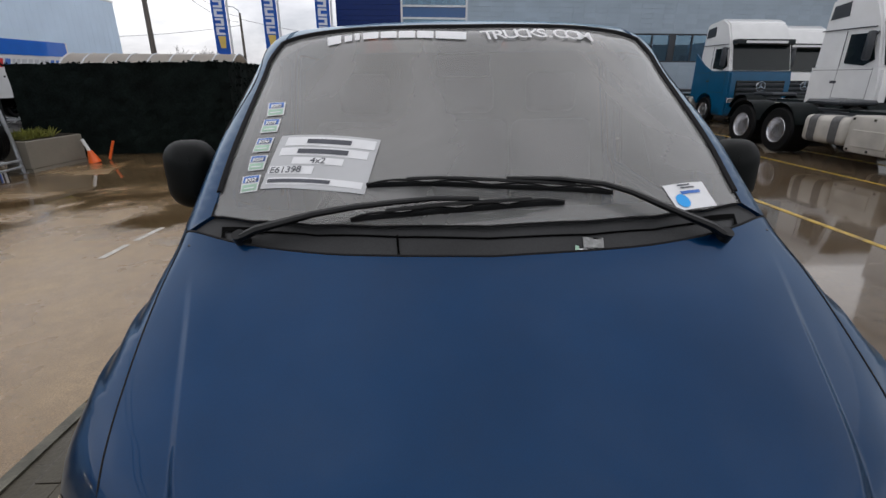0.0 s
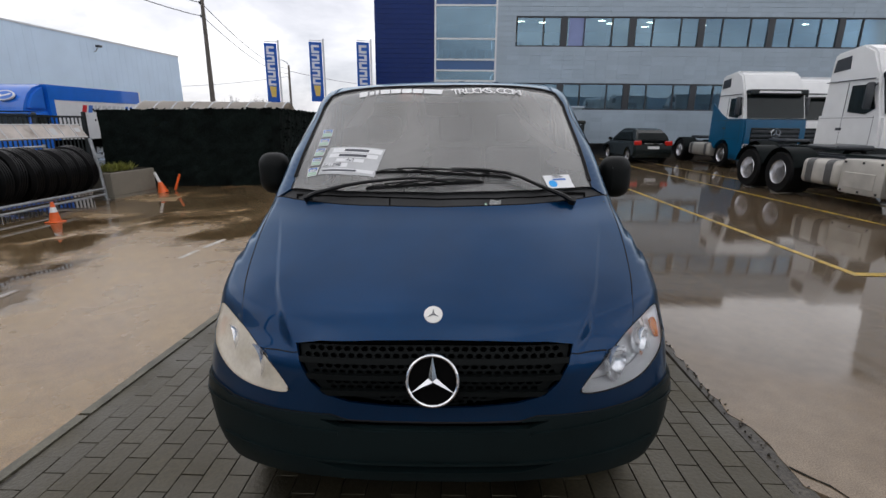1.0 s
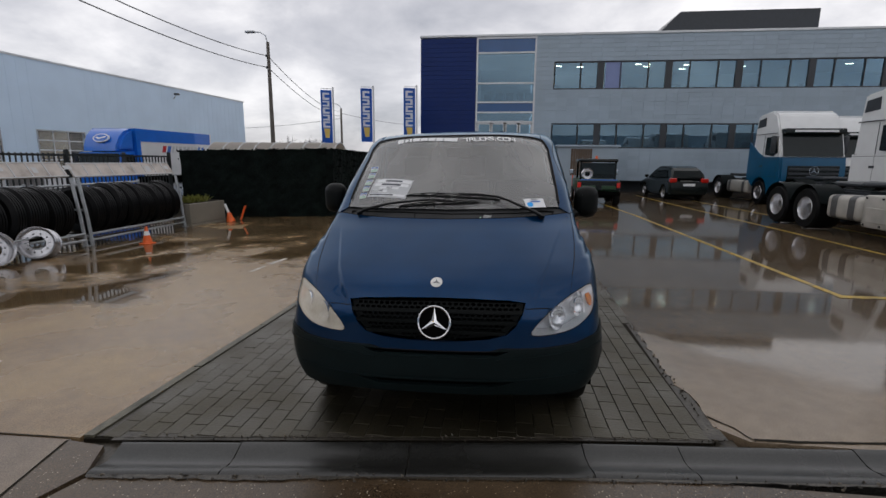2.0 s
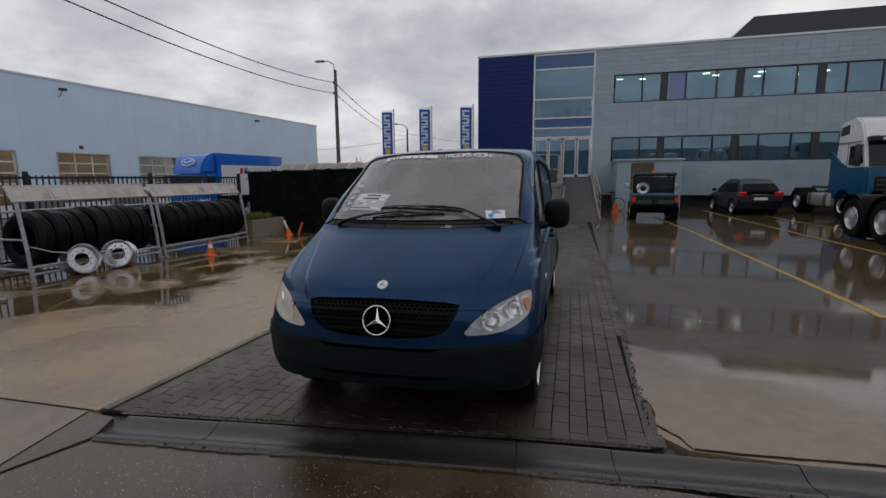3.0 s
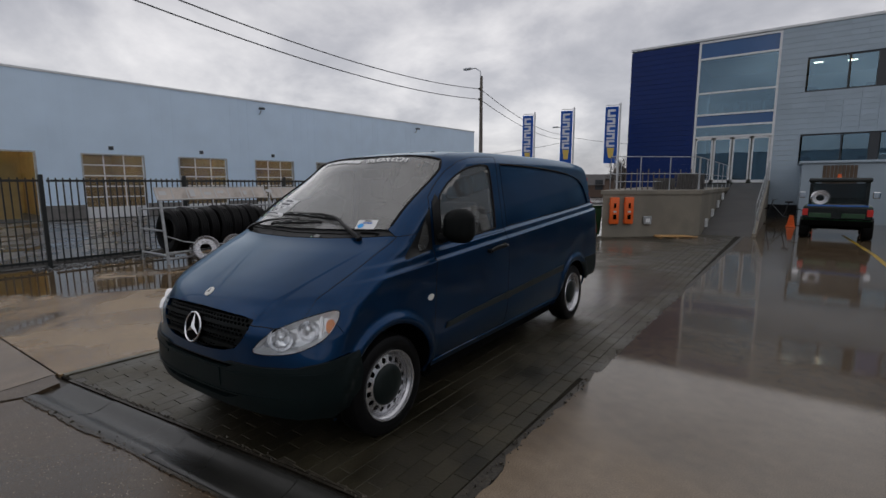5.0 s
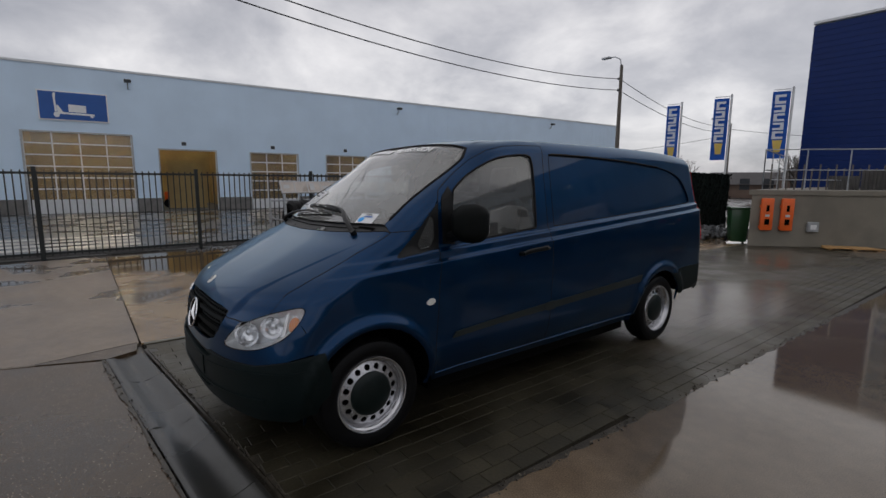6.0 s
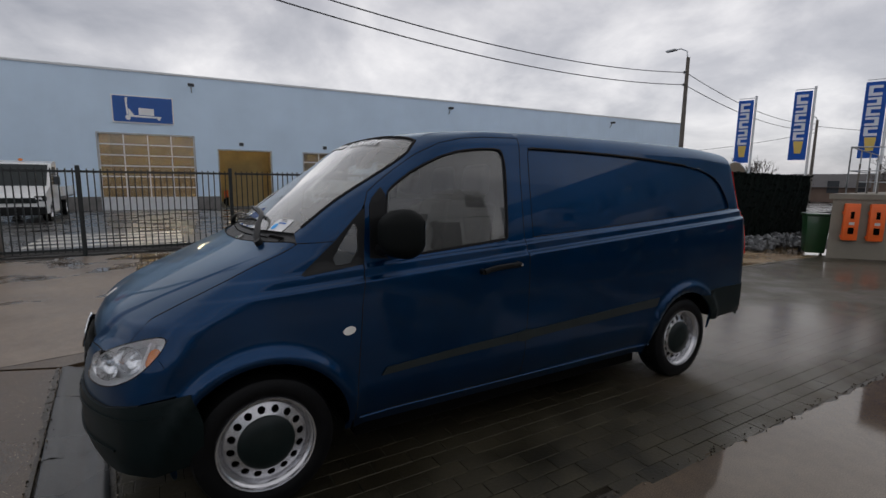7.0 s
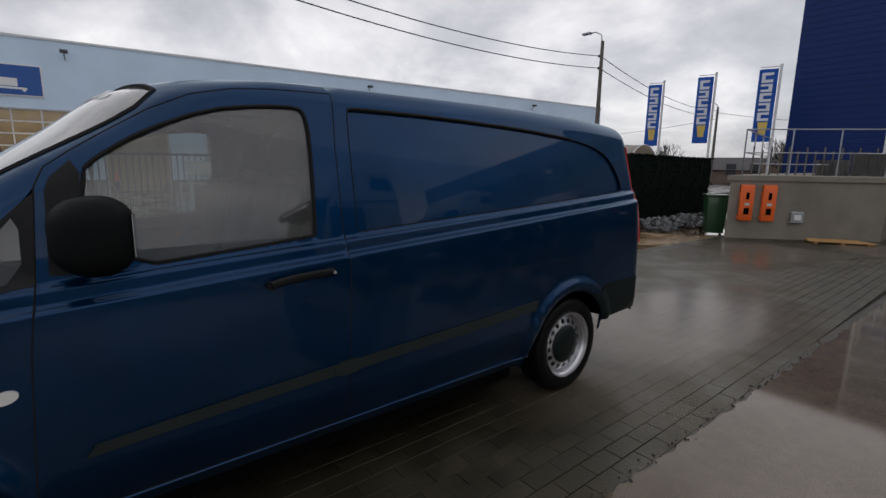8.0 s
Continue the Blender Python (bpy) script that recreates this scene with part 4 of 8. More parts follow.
part("badge_back", lathe(B(), [(0.0, -0.0), (0.086, -0.0), (0.086, 0.03), (0, 0.03)], lean_back @ pose(0, 0.343, 0.755, 0, 0, 90), 32), VOID, star)
p0 = onto([(0, 0.462)], "top")[0]
n0 = Vector(skin_normal(p0[None])[0])
q0 = Matrix.Translation(Vector(p0) + n0 * 0.001) @ n0.to_track_quat("X", "Z").to_matrix().to_4x4()
badge = part("bonnet_badge", lathe(B(), [(0.0, 0.004), (0.028, 0.0035), (0.034, 0.0015), (0.034, -0.004)], q0, 28), WHITELAMP, van, "small round silver bonnet badge")
bm = B()
for k in range(3):
    a = math.pi / 2 + k * 2 * math.pi / 3
    prism(bm, [(0.022 * math.cos(a), 0.022 * math.sin(a)), (0.004 * math.cos(a + 1.05), 0.004 * math.sin(a + 1.05)), (0.004 * math.cos(a - 1.05), 0.004 * math.sin(a - 1.05))], 0.0035, 0.006, "x", q0)
part("star", bm, INK, badge, smooth=None)

# headlamps
for s in (1, -1):
    lamp = skin_part("headlamp", lamp3[s], "round", LENS if s > 0 else LENS_OLD, van, step=0.03, lift=0.002, edge=0.02,
                     label="clear headlamp with chrome reflectors" if s > 0 else "yellowed cloudy headlamp")
    lamp.visible_shadow = False
    skin_part("lamp_surround", rounded(lamp3[s] * 1.10 - lamp3[s].mean(0) * 0.10, 0), "round", PAINT, van, [lamp3[s]], 0.03, -0.010, 0)
    bowl = onto(flat_of(lamp3[s], "round") * (0.80, 0.74) + flat_of(lamp3[s], "round").mean(0) * (0.20, 0.26) + (-s * 0.012, 0.004), "round")
    skin_part("lamp_bowl", lamp3[s], "round", LAMPBOWL, lamp, step=0.03, lift=-0.055, edge=0)
    # the bezel slopes in from the lens to the bowl
    bm = B()
    front_ring = [bm.verts.new(p) for p in lamp3[s] - skin_normal(lamp3[s]) * 0.004]
    back_ring = [bm.verts.new(p) for p in bowl - skin_normal(bowl) * 0.05]
    for k in range(len(front_ring)):
        bm.faces.new((front_ring[k - 1], front_ring[k], back_ring[k], back_ring[k - 1]))
    bmesh.ops.recalc_face_normals(bm, faces=bm.faces)
    part("lamp_wall", bm, BEZEL, lamp)
    for th, z, r, dep in ((0.82, 0.755, 0.070, 0.045), (0.98, 0.80, 0.060, 0.045)):
        th *= s
        c = onto([(th, z)], "round")[0]
        lathe_m = Matrix.Translation(Vector(c) - Vector((math.sin(th), -math.cos(th), 0)) * 0.058) @ pose(0, 0, 0, 0, 0, math.degrees(th) - 90)
        part("reflector_cup", lathe(B(), [(r, 0.05), (r * 0.9, 0.03), (r * 0.6, 0.012), (r * 0.25, 0.004), (r * 0.22, 0.03), (0.0, 0.034)], lathe_m, 24), REFLECT, lamp)
    skin_part("turn_signal", onto(rounded([(s * 1.075, 0.850), (s * 1.115, 0.862), (s * 1.125, 0.83), (s * 1.105, 0.785), (s * 1.065, 0.79)], 2), "round"), "round", AMBER, lamp, step=0.03, lift=-0.012, edge=0.01)
    skin_part("divider", onto(dense([(s * 1.045, 0.885), (s * 1.06, 0.885), (s * 1.03, 0.72), (s * 1.01, 0.715)], 0.03), "round"), "round", BEZEL, lamp, step=0.03, lift=-0.03, edge=0.02)

# wings, doors and sides
for s in (1, -1):
    view = "side" if s > 0 else "far_side"

    def sd(pts, smooth=0, step=0.03, closed=False):
        return seam([(s * y, z) for y, z in pts], view, smooth=smooth, step=step, closed=closed)
    outer = np.concatenate([seam(flat_of(mirrored([LAMP[7], LAMP[6], LAMP[5], LAMP[4]], s), "round"), "round", step=0.025), lamp_meet[s]])
    tip = sd([(0.742, 0.66), (0.70, 0.80)])
    front_arch = sd(F_ARCH)
    a_base = sd([(1.46, 1.268), (1.34, 1.262)])
    wing = np.concatenate([outer, hs[s][::-1][1:], a_base[::-1], sd([(1.46, 1.268), (1.285, 1.118), (1.30, 1.112), (1.605, 1.145)])[1:], sd([(1.603, 1.14), (1.575, 0.95), (1.545, 0.55), (1.53, 0.345), (1.49, 0.30)])[1:],
                           front_arch[::-1][1:-2], sd([(0.72, 0.62), (0.742, 0.66)]), tip[1:]])
    skin_part("front_wing", wing, "shoulder", PAINT, van, step=0.026, sgn=s, rows=(0.03, 0.009, 0.052), label="dark blue front wing")
    # pillar beside the windscreen and the roof edge over the door
    half_screen = seam([(s * x, y) for x, y in SCREEN_H[4:9]], "top", step=0.04)
    roof_edge = seam([(s * 0.69, 2.0), (s * 0.70, 2.3), (s * 0.70, 2.665)], "top", step=0.05)
    pillar = np.concatenate([hs[s][:1], half_screen, roof_edge[1:], sd(DOOR[12:3:-1], 0), sd([(1.628, 1.45), (1.60, 1.41), (1.46, 1.268)])[1:], a_base[1:]])
    skin_part("windscreen_pillar", pillar, "shoulder", PAINT, van, step=0.026, sgn=s)
    door_win = sd(DOOR_WIN, 1, closed=True)
    door = skin_part("front_door", sd(DOOR, closed=True), "shoulder", PAINT, van, [door_win], 0.017, sgn=s, rows=(0.045, 0.008, 0.052), label="dark blue front door with a clear window")
    skin_part("mirror_base", sd([(1.638, 1.172), (1.735, 1.163), (1.745, 1.495), (1.725, 1.532), (1.668, 1.478), (1.652, 1.44)], closed=True), "shoulder", BLACK, door, step=0.05, lift=0.004, edge=0.006, sgn=s)
    pane = skin_part("door_window", sd(DOOR_WIN, 1, closed=True), "shoulder", SIDEGLASS, door, step=0.05, lift=-0.008, edge=0, sgn=s, label="rain-wet clear door window with a painted reflection haze")
    pane.visible_shadow = False
    gap_line(sd(DOOR_WIN, 1, closed=True), door, 0.008, "window_seal")
    gap_line(sd(DOOR, closed=True), van)
    skin_part("quarter_frame", sd(QUARTER, closed=True), "shoulder", BLACK, van, [sd(QUARTER_PANE, 1, closed=True)], 0.05, 0.001, 0.01, sgn=s)
    qp = skin_part("quarter_window", sd(QUARTER_PANE, 1, closed=True), "shoulder", SIDEGLASS, van, step=0.05, lift=-0.004, edge=0, sgn=s)
    qp.visible_shadow = False
    gap_line(sd([(1.46, 1.268), (1.28, 1.262)]), van, 0.003)
    # cargo side with its blind window field
    roof_back = seam([(s * 0.70, 2.668), (s * 0.70, 3.5), (s * 0.70, 4.5), (s * 0.69, 4.95)], "top", step=0.06)
    rear_edge = sd([(5.03, 1.78), (5.08, 1.69), (5.12, 1.58), (5.15, 1.40), (5.16, 1.20), (5.155, 0.96), (5.185, 0.70)], 1)
    rear_arch = sd(R_ARCH)
    lower = sd([(4.69, 0.70), (5.185, 0.70)])
    cargo = np.concatenate([sd(DOOR[12:][:1] + DOOR[13:]), sd([(3.9, 0.345)]), rear_arch[1:-5], sd([(4.69, 0.70)]), lower[1:], rear_edge[::-1][1:], roof_back[::-1]])
    recess = sd(RECESS, 2, closed=True)
    side = skin_part("cargo_side", cargo, "shoulder", PAINT, van, [recess], 0.017, sgn=s, rows=(0.06, 0.008, 0.052), label="dark blue windowless cargo side")
    skin_part("blind_window_field", recess, "shoulder", PAINT, side, step=0.06, lift=-0.014, edge=0, sgn=s)
    gap_line(recess, side, 0.0035)
    gap_line(sd(RECESS[4:10], 1), side, 0.0085, "drip_rail")
    skin_part("sill", sd([(1.52, 0.345), (3.92, 0.345), (3.94, 0.27), (1.49, 0.27)], closed=True), "shoulder", PAINT, van, step=0.06, lift=-0.004, edge=0.02, sgn=s)
    bm = tube(B(), [tuple(p + skin_normal(p[None])[0] * 0.002) for p in sd([(1.56, 0.338), (3.90, 0.338)], step=0.2)], 0.006, 6)
    part("sill_edge", bm, PAINT, van)
    skin_part("rear_bumper_corner", np.concatenate([lower, sd([(5.185, 0.70), (5.20, 0.55), (5.15, 0.44)], step=0.04), sd([(4.80, 0.445), (4.72, 0.435)]), sd(arc(4.30, 0.325, 0.385, 17, 75, 10)[:9]), ]), "shoulder", PLASTIC, van, step=0.05, lift=0.006, edge=0.02, sgn=s,
              label="grey plastic rear bumper corner")
    # rubbing strips
    for strip in ([(1.672, 0.562), (1.70, 0.600), (2.10, 0.627), (2.615, 0.652), (2.622, 0.602), (2.10, 0.586)], [(2.672, 0.652), (3.93, 0.712), (3.905, 0.650), (2.668, 0.603)]):
        skin_part("rubbing_strip", sd(strip, closed=True), "shoulder", STRIP, door if strip[0][0] < 2 else side, step=0.05, lift=0.013, edge=0.012, sgn=s)
    skin_part("strip_catch", sd([(2.56, 0.655), (2.70, 0.662), (2.70, 0.598), (2.56, 0.59)], 1, closed=True), "shoulder", STRIP, side, step=0.05, lift=0.016, edge=0.014, sgn=s)
    # side lamp, handle, fuel flap
    skin_part("side_indicator", sd(rounded([(1.465, 0.828), (1.495, 0.85), (1.53, 0.845), (1.535, 0.822), (1.505, 0.805), (1.475, 0.808)], 2).tolist(), closed=True), "shoulder", WHITELAMP, van, step=0.03, lift=0.008, edge=0.008, sgn=s, label="small oval white side lamp")
    hb = sd([(2.30, 1.055), (2.36, 1.068), (2.45, 1.075), (2.56, 1.078)], 1, 0.04)
    handle = part("door_handle", tube(B(), [tuple(p + np.array([s * 0.030, 0, 0])) for p in hb], 0.017, 8, (0.7, 1.0)), BLACK, door, "black pull handle")
    for q in (hb[0], hb[-1]):
        part("handle_mount", rod(B(), tuple(q + np.array([-s * 0.01, 0, 0])), tuple(q + np.array([s * 0.03, 0, 0])), 0.017, seg=10), BLACK, handle)
    part("lock", rod(B(), tuple(hb[-1] + np.array([s * 0.03, 0.0, 0])), tuple(hb[-1] + np.array([s * 0.0475, 0.0, 0])), 0.008, seg=12), STEEL, handle)
    lamp_edge = [(5.075, 1.68), (5.115, 1.58), (5.145, 1.40), (5.155, 1.20), (5.15, 0.96)]
    inner_edge = [(-s * 0.80, 1.0), (-s * 0.785, 1.35), (-s * 0.74, 1.66)]
    skin_part("tail_lamp", np.concatenate([sd(lamp_edge, 1), onto(dense(inner_edge, 0.04, False), "rear")]), "corner", REDLAMP, van, step=0.04, lift=0.012, edge=0.03, sgn=s, label="tall red tail lamp")
    # mirror
    bm = B()
    box(bm, -0.105, 0.105, -0.095, 0.095, -0.132, 0.132, 0.078, None, 5)
    for v in bm.verts:
        back = max(0.0, (0.05 - v.co.y) / 0.145)
        v.co.x -= s * 0.065 * back ** 1.4 * (1 if s * v.co.x > 0 else 0.1)
        v.co.z *= 1 - 0.22 * back ** 1.6
        if v.co.y > 0:
            v.co.y *= 1.35
    mir = part("door_mirror", bm, MESH, van, "black door mirror", 60)
    mir.matrix_basis = pose(s * 1.032 + 0.004, 1.735, 1.302 if s > 0 else 1.338, 0, 0, s * -10)
    mir.data.transform(Matrix.Diagonal((0.90, 1, 0.95, 1)))
    part("mirror_arm", tube(B(), [(s * 0.88, 1.70, 1.215), (s * 0.93, 1.70, 1.215), (s * 1.0, 1.71, 1.24)], 0.035, 10), BLACK, mir).matrix_parent_inverse = mir.matrix_basis.inverted()
    bm = box(B(), -0.045, 0.045, -0.001, 0.001, -0.065, 0.065, 0.0)
    gl = part("mirror_glass", bm, CHROME, mir)
    gl.matrix_basis = pose(0, 0.1290, 0)

# roof, windscreen, back
roof_front = np.concatenate([seam([(-0.69, 2.0), (-0.5, 1.955), (-0.25, 1.925), (0, 1.915), (0.25, 1.925), (0.5, 1.955), (0.69, 2.0)], "top", step=0.04), seam([(0.70, 2.3), (0.70, 3.5), (0.70, 4.5), (0.69, 4.95), (-0.69, 4.95), (-0.70, 4.5), (-0.70, 3.5), (-0.70, 2.3)], "top", step=0.06)])
roof = skin_part("roof", roof_front, "top", PAINT, van, step=0.07, label="dark blue ribbed roof")
for x in (-0.36, -0.12, 0.12, 0.36):
    bm = tube(B(), [tuple(p) for p in seam([(x, 2.35), (x, 4.7)], "top", step=0.3)], 0.012, 6, (2.2, 0.6))
    part("roof_rib", bm, PAINT, roof)
ws = skin_part("windscreen", screen3, "top", SCREEN, van, step=0.06, lift=-0.004, edge=0, label="wet clear windscreen with stickers")
ws.visible_shadow = False
inner = np.concatenate([seam([(x, y) for x, y in [(0.0, 1.199), (0.3, 1.207), (0.5, 1.232), (0.64, 1.268), (0.705, 1.30), (0.728, 1.345), (0.722, 1.50), (0.712, 1.75), (0.70, 1.92), (0.5, 1.93), (0.25, 1.905), (0.0, 1.895)]], "top", step=0.04)])
inner = np.concatenate([inner, (inner * (-1, 1, 1))[::-1][1:-1]])
skin_part("black_glass_border", screen3, "top", FROST, ws, [inner], 0.06, -0.009, 0)
low_n = len(seam([(x, y) for x, y in SCREEN_H[:5]], "top", step=0.04))
gap_line(screen3[low_n:len(screen3) - low_n], van, 0.010, "windscreen_seal")
gap_line(np.concatenate([screen3[-low_n:], screen3[:low_n + 1]]), van, 0.003, "windscreen_seal")
skin_part("sensor_housing", seam([(-0.13, 1.86), (0.14, 1.86), (0.145, 1.83), (0.105, 1.755), (-0.095, 1.755), (-0.125, 1.83)], "top", closed=True), "top", FROST, ws, step=0.05, lift=-0.012, edge=0)
skin_part("rear_doors", onto(dense([(-0.78, 1.72), (0.78, 1.72), (0.86, 1.3), (0.87, 0.72), (-0.87, 0.72), (-0.86, 1.3)], 0.06), "rear"), "rear", PAINT, van, step=0.07)
skin_part("rear_bumper", onto(dense([(-0.87, 0.70), (0.87, 0.70), (0.86, 0.40), (-0.86, 0.40)], 0.06), "rear"), "rear", PLASTIC, van, step=0.07, lift=0.02)

# scuttle, wipers
cowl = np.concatenate([hr[1][::-1], hr[-1][1:], seam([(-x, y) for x, y in SCREEN_H[4:0:-1]] + [(x, y) for x, y in SCREEN_H[:5]], "top", step=0.04)])
scuttle = skin_part("scuttle", cowl, "top", SCUTTLE, van, step=0.04, lift=-0.012, edge=0.004, label="grey plastic scuttle below the windscreen")
for x in (-1, 1):
    skin_part("drain_slot", seam([(x * 0.735, 1.250), (x * 0.60, 1.205), (x * 0.605, 1.192), (x * 0.722, 1.232), (x * 0.71, 1.20), (x * 0.725, 1.205)], "top", closed=True, step=0.02), "top", VOID, scuttle, step=0.02, lift=-0.008, edge=0)
skin_part("scuttle_seam", seam([(-0.237, 1.085), (-0.231, 1.085), (-0.236, 1.137), (-0.242, 1.137)], "top", closed=True), "top", VOID, scuttle, lift=-0.008, edge=0)
low_line = seam([(-0.63, 1.205), (-0.45, 1.158), (-0.24, 1.133), (0.0, 1.120), (0.27, 1.127), (0.45, 1.150), (0.60, 1.19)], "top", step=0.04)
part("scuttle_step", tube(B(), [tuple(p) for p in low_line - skin_normal(low_line) * 0.0095], 0.003, 5), VOID, scuttle)


def above(pts, lift):
    P = onto([p[:2] for p in pts], "top")
    N = skin_normal(P)
    return [tuple(a + b * (lift if len(p) < 3 else p[2])) for a, b, p in zip(P, N, pts)]


for arm_pts, blade_pts in (([(0.640, 1.150, 0.010), (0.595, 1.158, 0.026), (0.476, 1.190, 0.032), (0.395, 1.222, 0.033), (0.325, 1.240, 0.033), (0.20, 1.250, 0.034), (0.06, 1.255, 0.032)], [(0.357, 1.237), (0.229, 1.241), (0.072, 1.248), (-0.117, 1.262), (-0.324, 1.270)]),
                           ([(-0.654, 1.184, 0.010), (-0.60, 1.184, 0.026), (-0.45, 1.190, 0.032), (-0.349, 1.194, 0.034), (-0.243, 1.198, 0.034), (-0.14, 1.203, 0.034), (-0.02, 1.200, 0.032)], [(-0.361, 1.180), (-0.189, 1.184), (-0.013, 1.192), (0.10, 1.199), (0.215, 1.205)])):
    wiper = part("wiper", tube(B(), above(arm_pts, 0.04), [0.016, 0.015, 0.012, 0.011, 0.010, 0.009, 0.008], 8, (1.2, 0.8)), BLACK, van, "black windscreen wiper at rest")
    line_ = dense(blade_pts, 0.02, False)
    part("blade", tube(B(), above([(*q, 0.004) for q in line_], 0), 0.0055, 6, (0.7, 1.5)), BLACK, wiper)
    # the spring bridge: one long bow over two pairs of short ones
    m_ = len(line_)
    bow = [(*q, 0.010 + 0.022 * math.sin(math.pi * k / (m_ - 1)) ** 0.5) for k, q in enumerate(line_)]
    part("bridge", tube(B(), above(bow[m_ // 6:-(m_ // 6)], 0), 0.0062, 6, (1.5, 0.8)), BLACK, wiper)
    for a_ in range(4):
        lo_i, hi_i = a_ * (m_ - 1) // 4, (a_ + 1) * (m_ - 1) // 4
        seg_ = [(*line_[k], 0.006 + 0.016 * math.sin(math.pi * (k - lo_i) / (hi_i - lo_i))) for k in range(lo_i, hi_i + 1)]
        part("claw", tube(B(), above(seg_, 0), 0.0034, 5), BLACK, wiper)
    part("pivot_cap", rod(B(), above([(*arm_pts[0][:2], -0.02)], 0)[0], above([(*arm_pts[0][:2], 0.026)], 0)[0], 0.022, 0.017, 12), BLACK, wiper)
# a crumpled ticket flat on the scuttle
scrap = thing("paper_scrap", "torn grey and green ticket stuck wet to the scuttle", "litter")
for quad, mat_, nm in (([(0.247, 1.118), (0.300, 1.116), (0.294, 1.090), (0.241, 1.090)], SCRAP, "torn_half"), ([(0.222, 1.088), (0.300, 1.087), (0.297, 1.077), (0.218, 1.078)], WHITE, "printed_half"), ([(0.300, 1.086), (0.316, 1.084), (0.314, 1.078), (0.298, 1.077)], GREENINK, "green_edge"), ([(0.221, 1.096), (0.230, 1.094), (0.226, 1.079), (0.216, 1.080)], GREENINK, "green_edge")):
    ob = skin_part(nm, seam(quad, "top", closed=True, step=0.012), "top", mat_, scrap, step=0.012, lift=-0.007 if nm != "green_edge" else -0.006, edge=0.002)
    rnd = random.Random(4)
    for v in ob.data.vertices:
        v.co.z += rnd.uniform(0, 0.0025)
    ob.data.transform(van.matrix_basis)

# stickers on the windscreen, in front of the glass


def sticker(name, pts, material, parent, lift=0.004, label="", step=0.05):
    return skin_part(name, seam(pts, "top", closed=True, step=0.05), "top", material, parent, step=step, lift=lift, edge=0, label=label)


def quad_at(q, u, v):
    """A place inside a sticker: u along its top edge, v down it."""
    a, b, c, d = (np.array(p) for p in q)
    return tuple((a * (1 - u) + b * u) * (1 - v) + (d * (1 - u) + c * u) * v)


def bar(q, u0, u1, v0, v1, material, parent, lift=0.0016, name="print_bar"):
    return sticker(name, [quad_at(q, u0, v0), quad_at(q, u1, v0), quad_at(q, u1, v1), quad_at(q, u0, v1)], material, parent, lift, step=0.1)


def write_on(q, text, u, v, size, material, parent, extra=0.0, bold=0.0):
    a = above([(*quad_at(q, u, v), 0.0012 + extra)], 0)[0]
    b = above([(*quad_at(q, u + 0.1, v), 0.0012 + extra)], 0)[0]
    up = above([(*quad_at(q, u, v - 0.5), 0.0012 + extra)], 0)[0]
    ex = (Vector(b) - Vector(a)).normalized()
    ey = (Vector(up) - Vector(a))
    ey = (ey - ex * ey.dot(ex)).normalized()
    m = Matrix((ex, ey, ex.cross(ey))).transposed().to_4x4()
    return words("lettering", text, size, material, parent, Matrix.Translation(a) @ m, bold=bold)


CARD_Q = [(-0.602, 1.49), (-0.29, 1.41), (-0.33, 1.248), (-0.637, 1.323)]
sheet = sticker("info_card", CARD_Q, CARD, van, -0.001, "grey printed information card behind the windscreen")
for u0, u1, v0, v1 in ((0.08, 0.97, 0.05, 0.23), (0.06, 0.93, 0.27, 0.42), (0.22, 0.72, 0.46, 0.58), (0.02, 0.46, 0.62, 0.76), (0.04, 0.96, 0.82, 0.93)):
    bar(CARD_Q, u0, u1, v0, v1, WHITE, sheet, 0.0002, "paper_strip")
bar(CARD_Q, 0.30, 0.74, 0.10, 0.19, INK, sheet)
bar(CARD_Q, 0.24, 0.74, 0.30, 0.39, INK, sheet)
write_on(CARD_Q, "4x2", 0.40, 0.565, 0.032, INK, sheet)
write_on(CARD_Q, "E61398", 0.03, 0.745, 0.034, INK, sheet)
bar(CARD_Q, 0.05, 0.66, 0.85, 0.91, INK, sheet)
for year, q in (("2020", [(-0.688, 1.676), (-0.621, 1.646), (-0.616, 1.584), (-0.678, 1.605)]), ("2021", [(-0.684, 1.593), (-0.621, 1.569), (-0.624, 1.515), (-0.684, 1.533)]), ("2022", [(-0.686, 1.512), (-0.628, 1.493), (-0.634, 1.443), (-0.692, 1.46)]),
                ("2023", [(-0.692, 1.446), (-0.634, 1.429), (-0.639, 1.383), (-0.691, 1.395)]), ("2024", [(-0.702, 1.382), (-0.642, 1.368), (-0.645, 1.32), (-0.698, 1.33)])):
    tag = sticker("year_sticker", q, WHITE, van, -0.001, "small year sticker with blue and green print")
    bar(q, 0.08, 0.92, 0.05, 0.45, BLUEINK, tag, 0.0002)
    bar(q, 0.2, 0.8, 0.18, 0.45, WHITE, tag, 0.0011)
    bar(q, 0.08, 0.92, 0.55, 0.94, GREENINK, tag, 0.0002)
    bar(q, 0.2, 0.8, 0.75, 0.82, WHITE, tag, 0.0011)
    write_on(q, year, 0.24, 0.44, 0.020, INK, tag)
ST = [(0.518, 1.276), (0.660, 1.321), (0.677, 1.253), (0.541, 1.208)]
tag = sticker("dealer_sticker", ST, WHITE, van, -0.001, "white dealer sticker with a bright blue dot")
bar(ST, 0.30, 0.78, 0.32, 0.44, BLUEINK, tag)
bar(ST, 0.32, 0.62, 0.06, 0.11, INK, tag)
bar(ST, 0.36, 0.70, 0.17, 0.22, INK, tag)
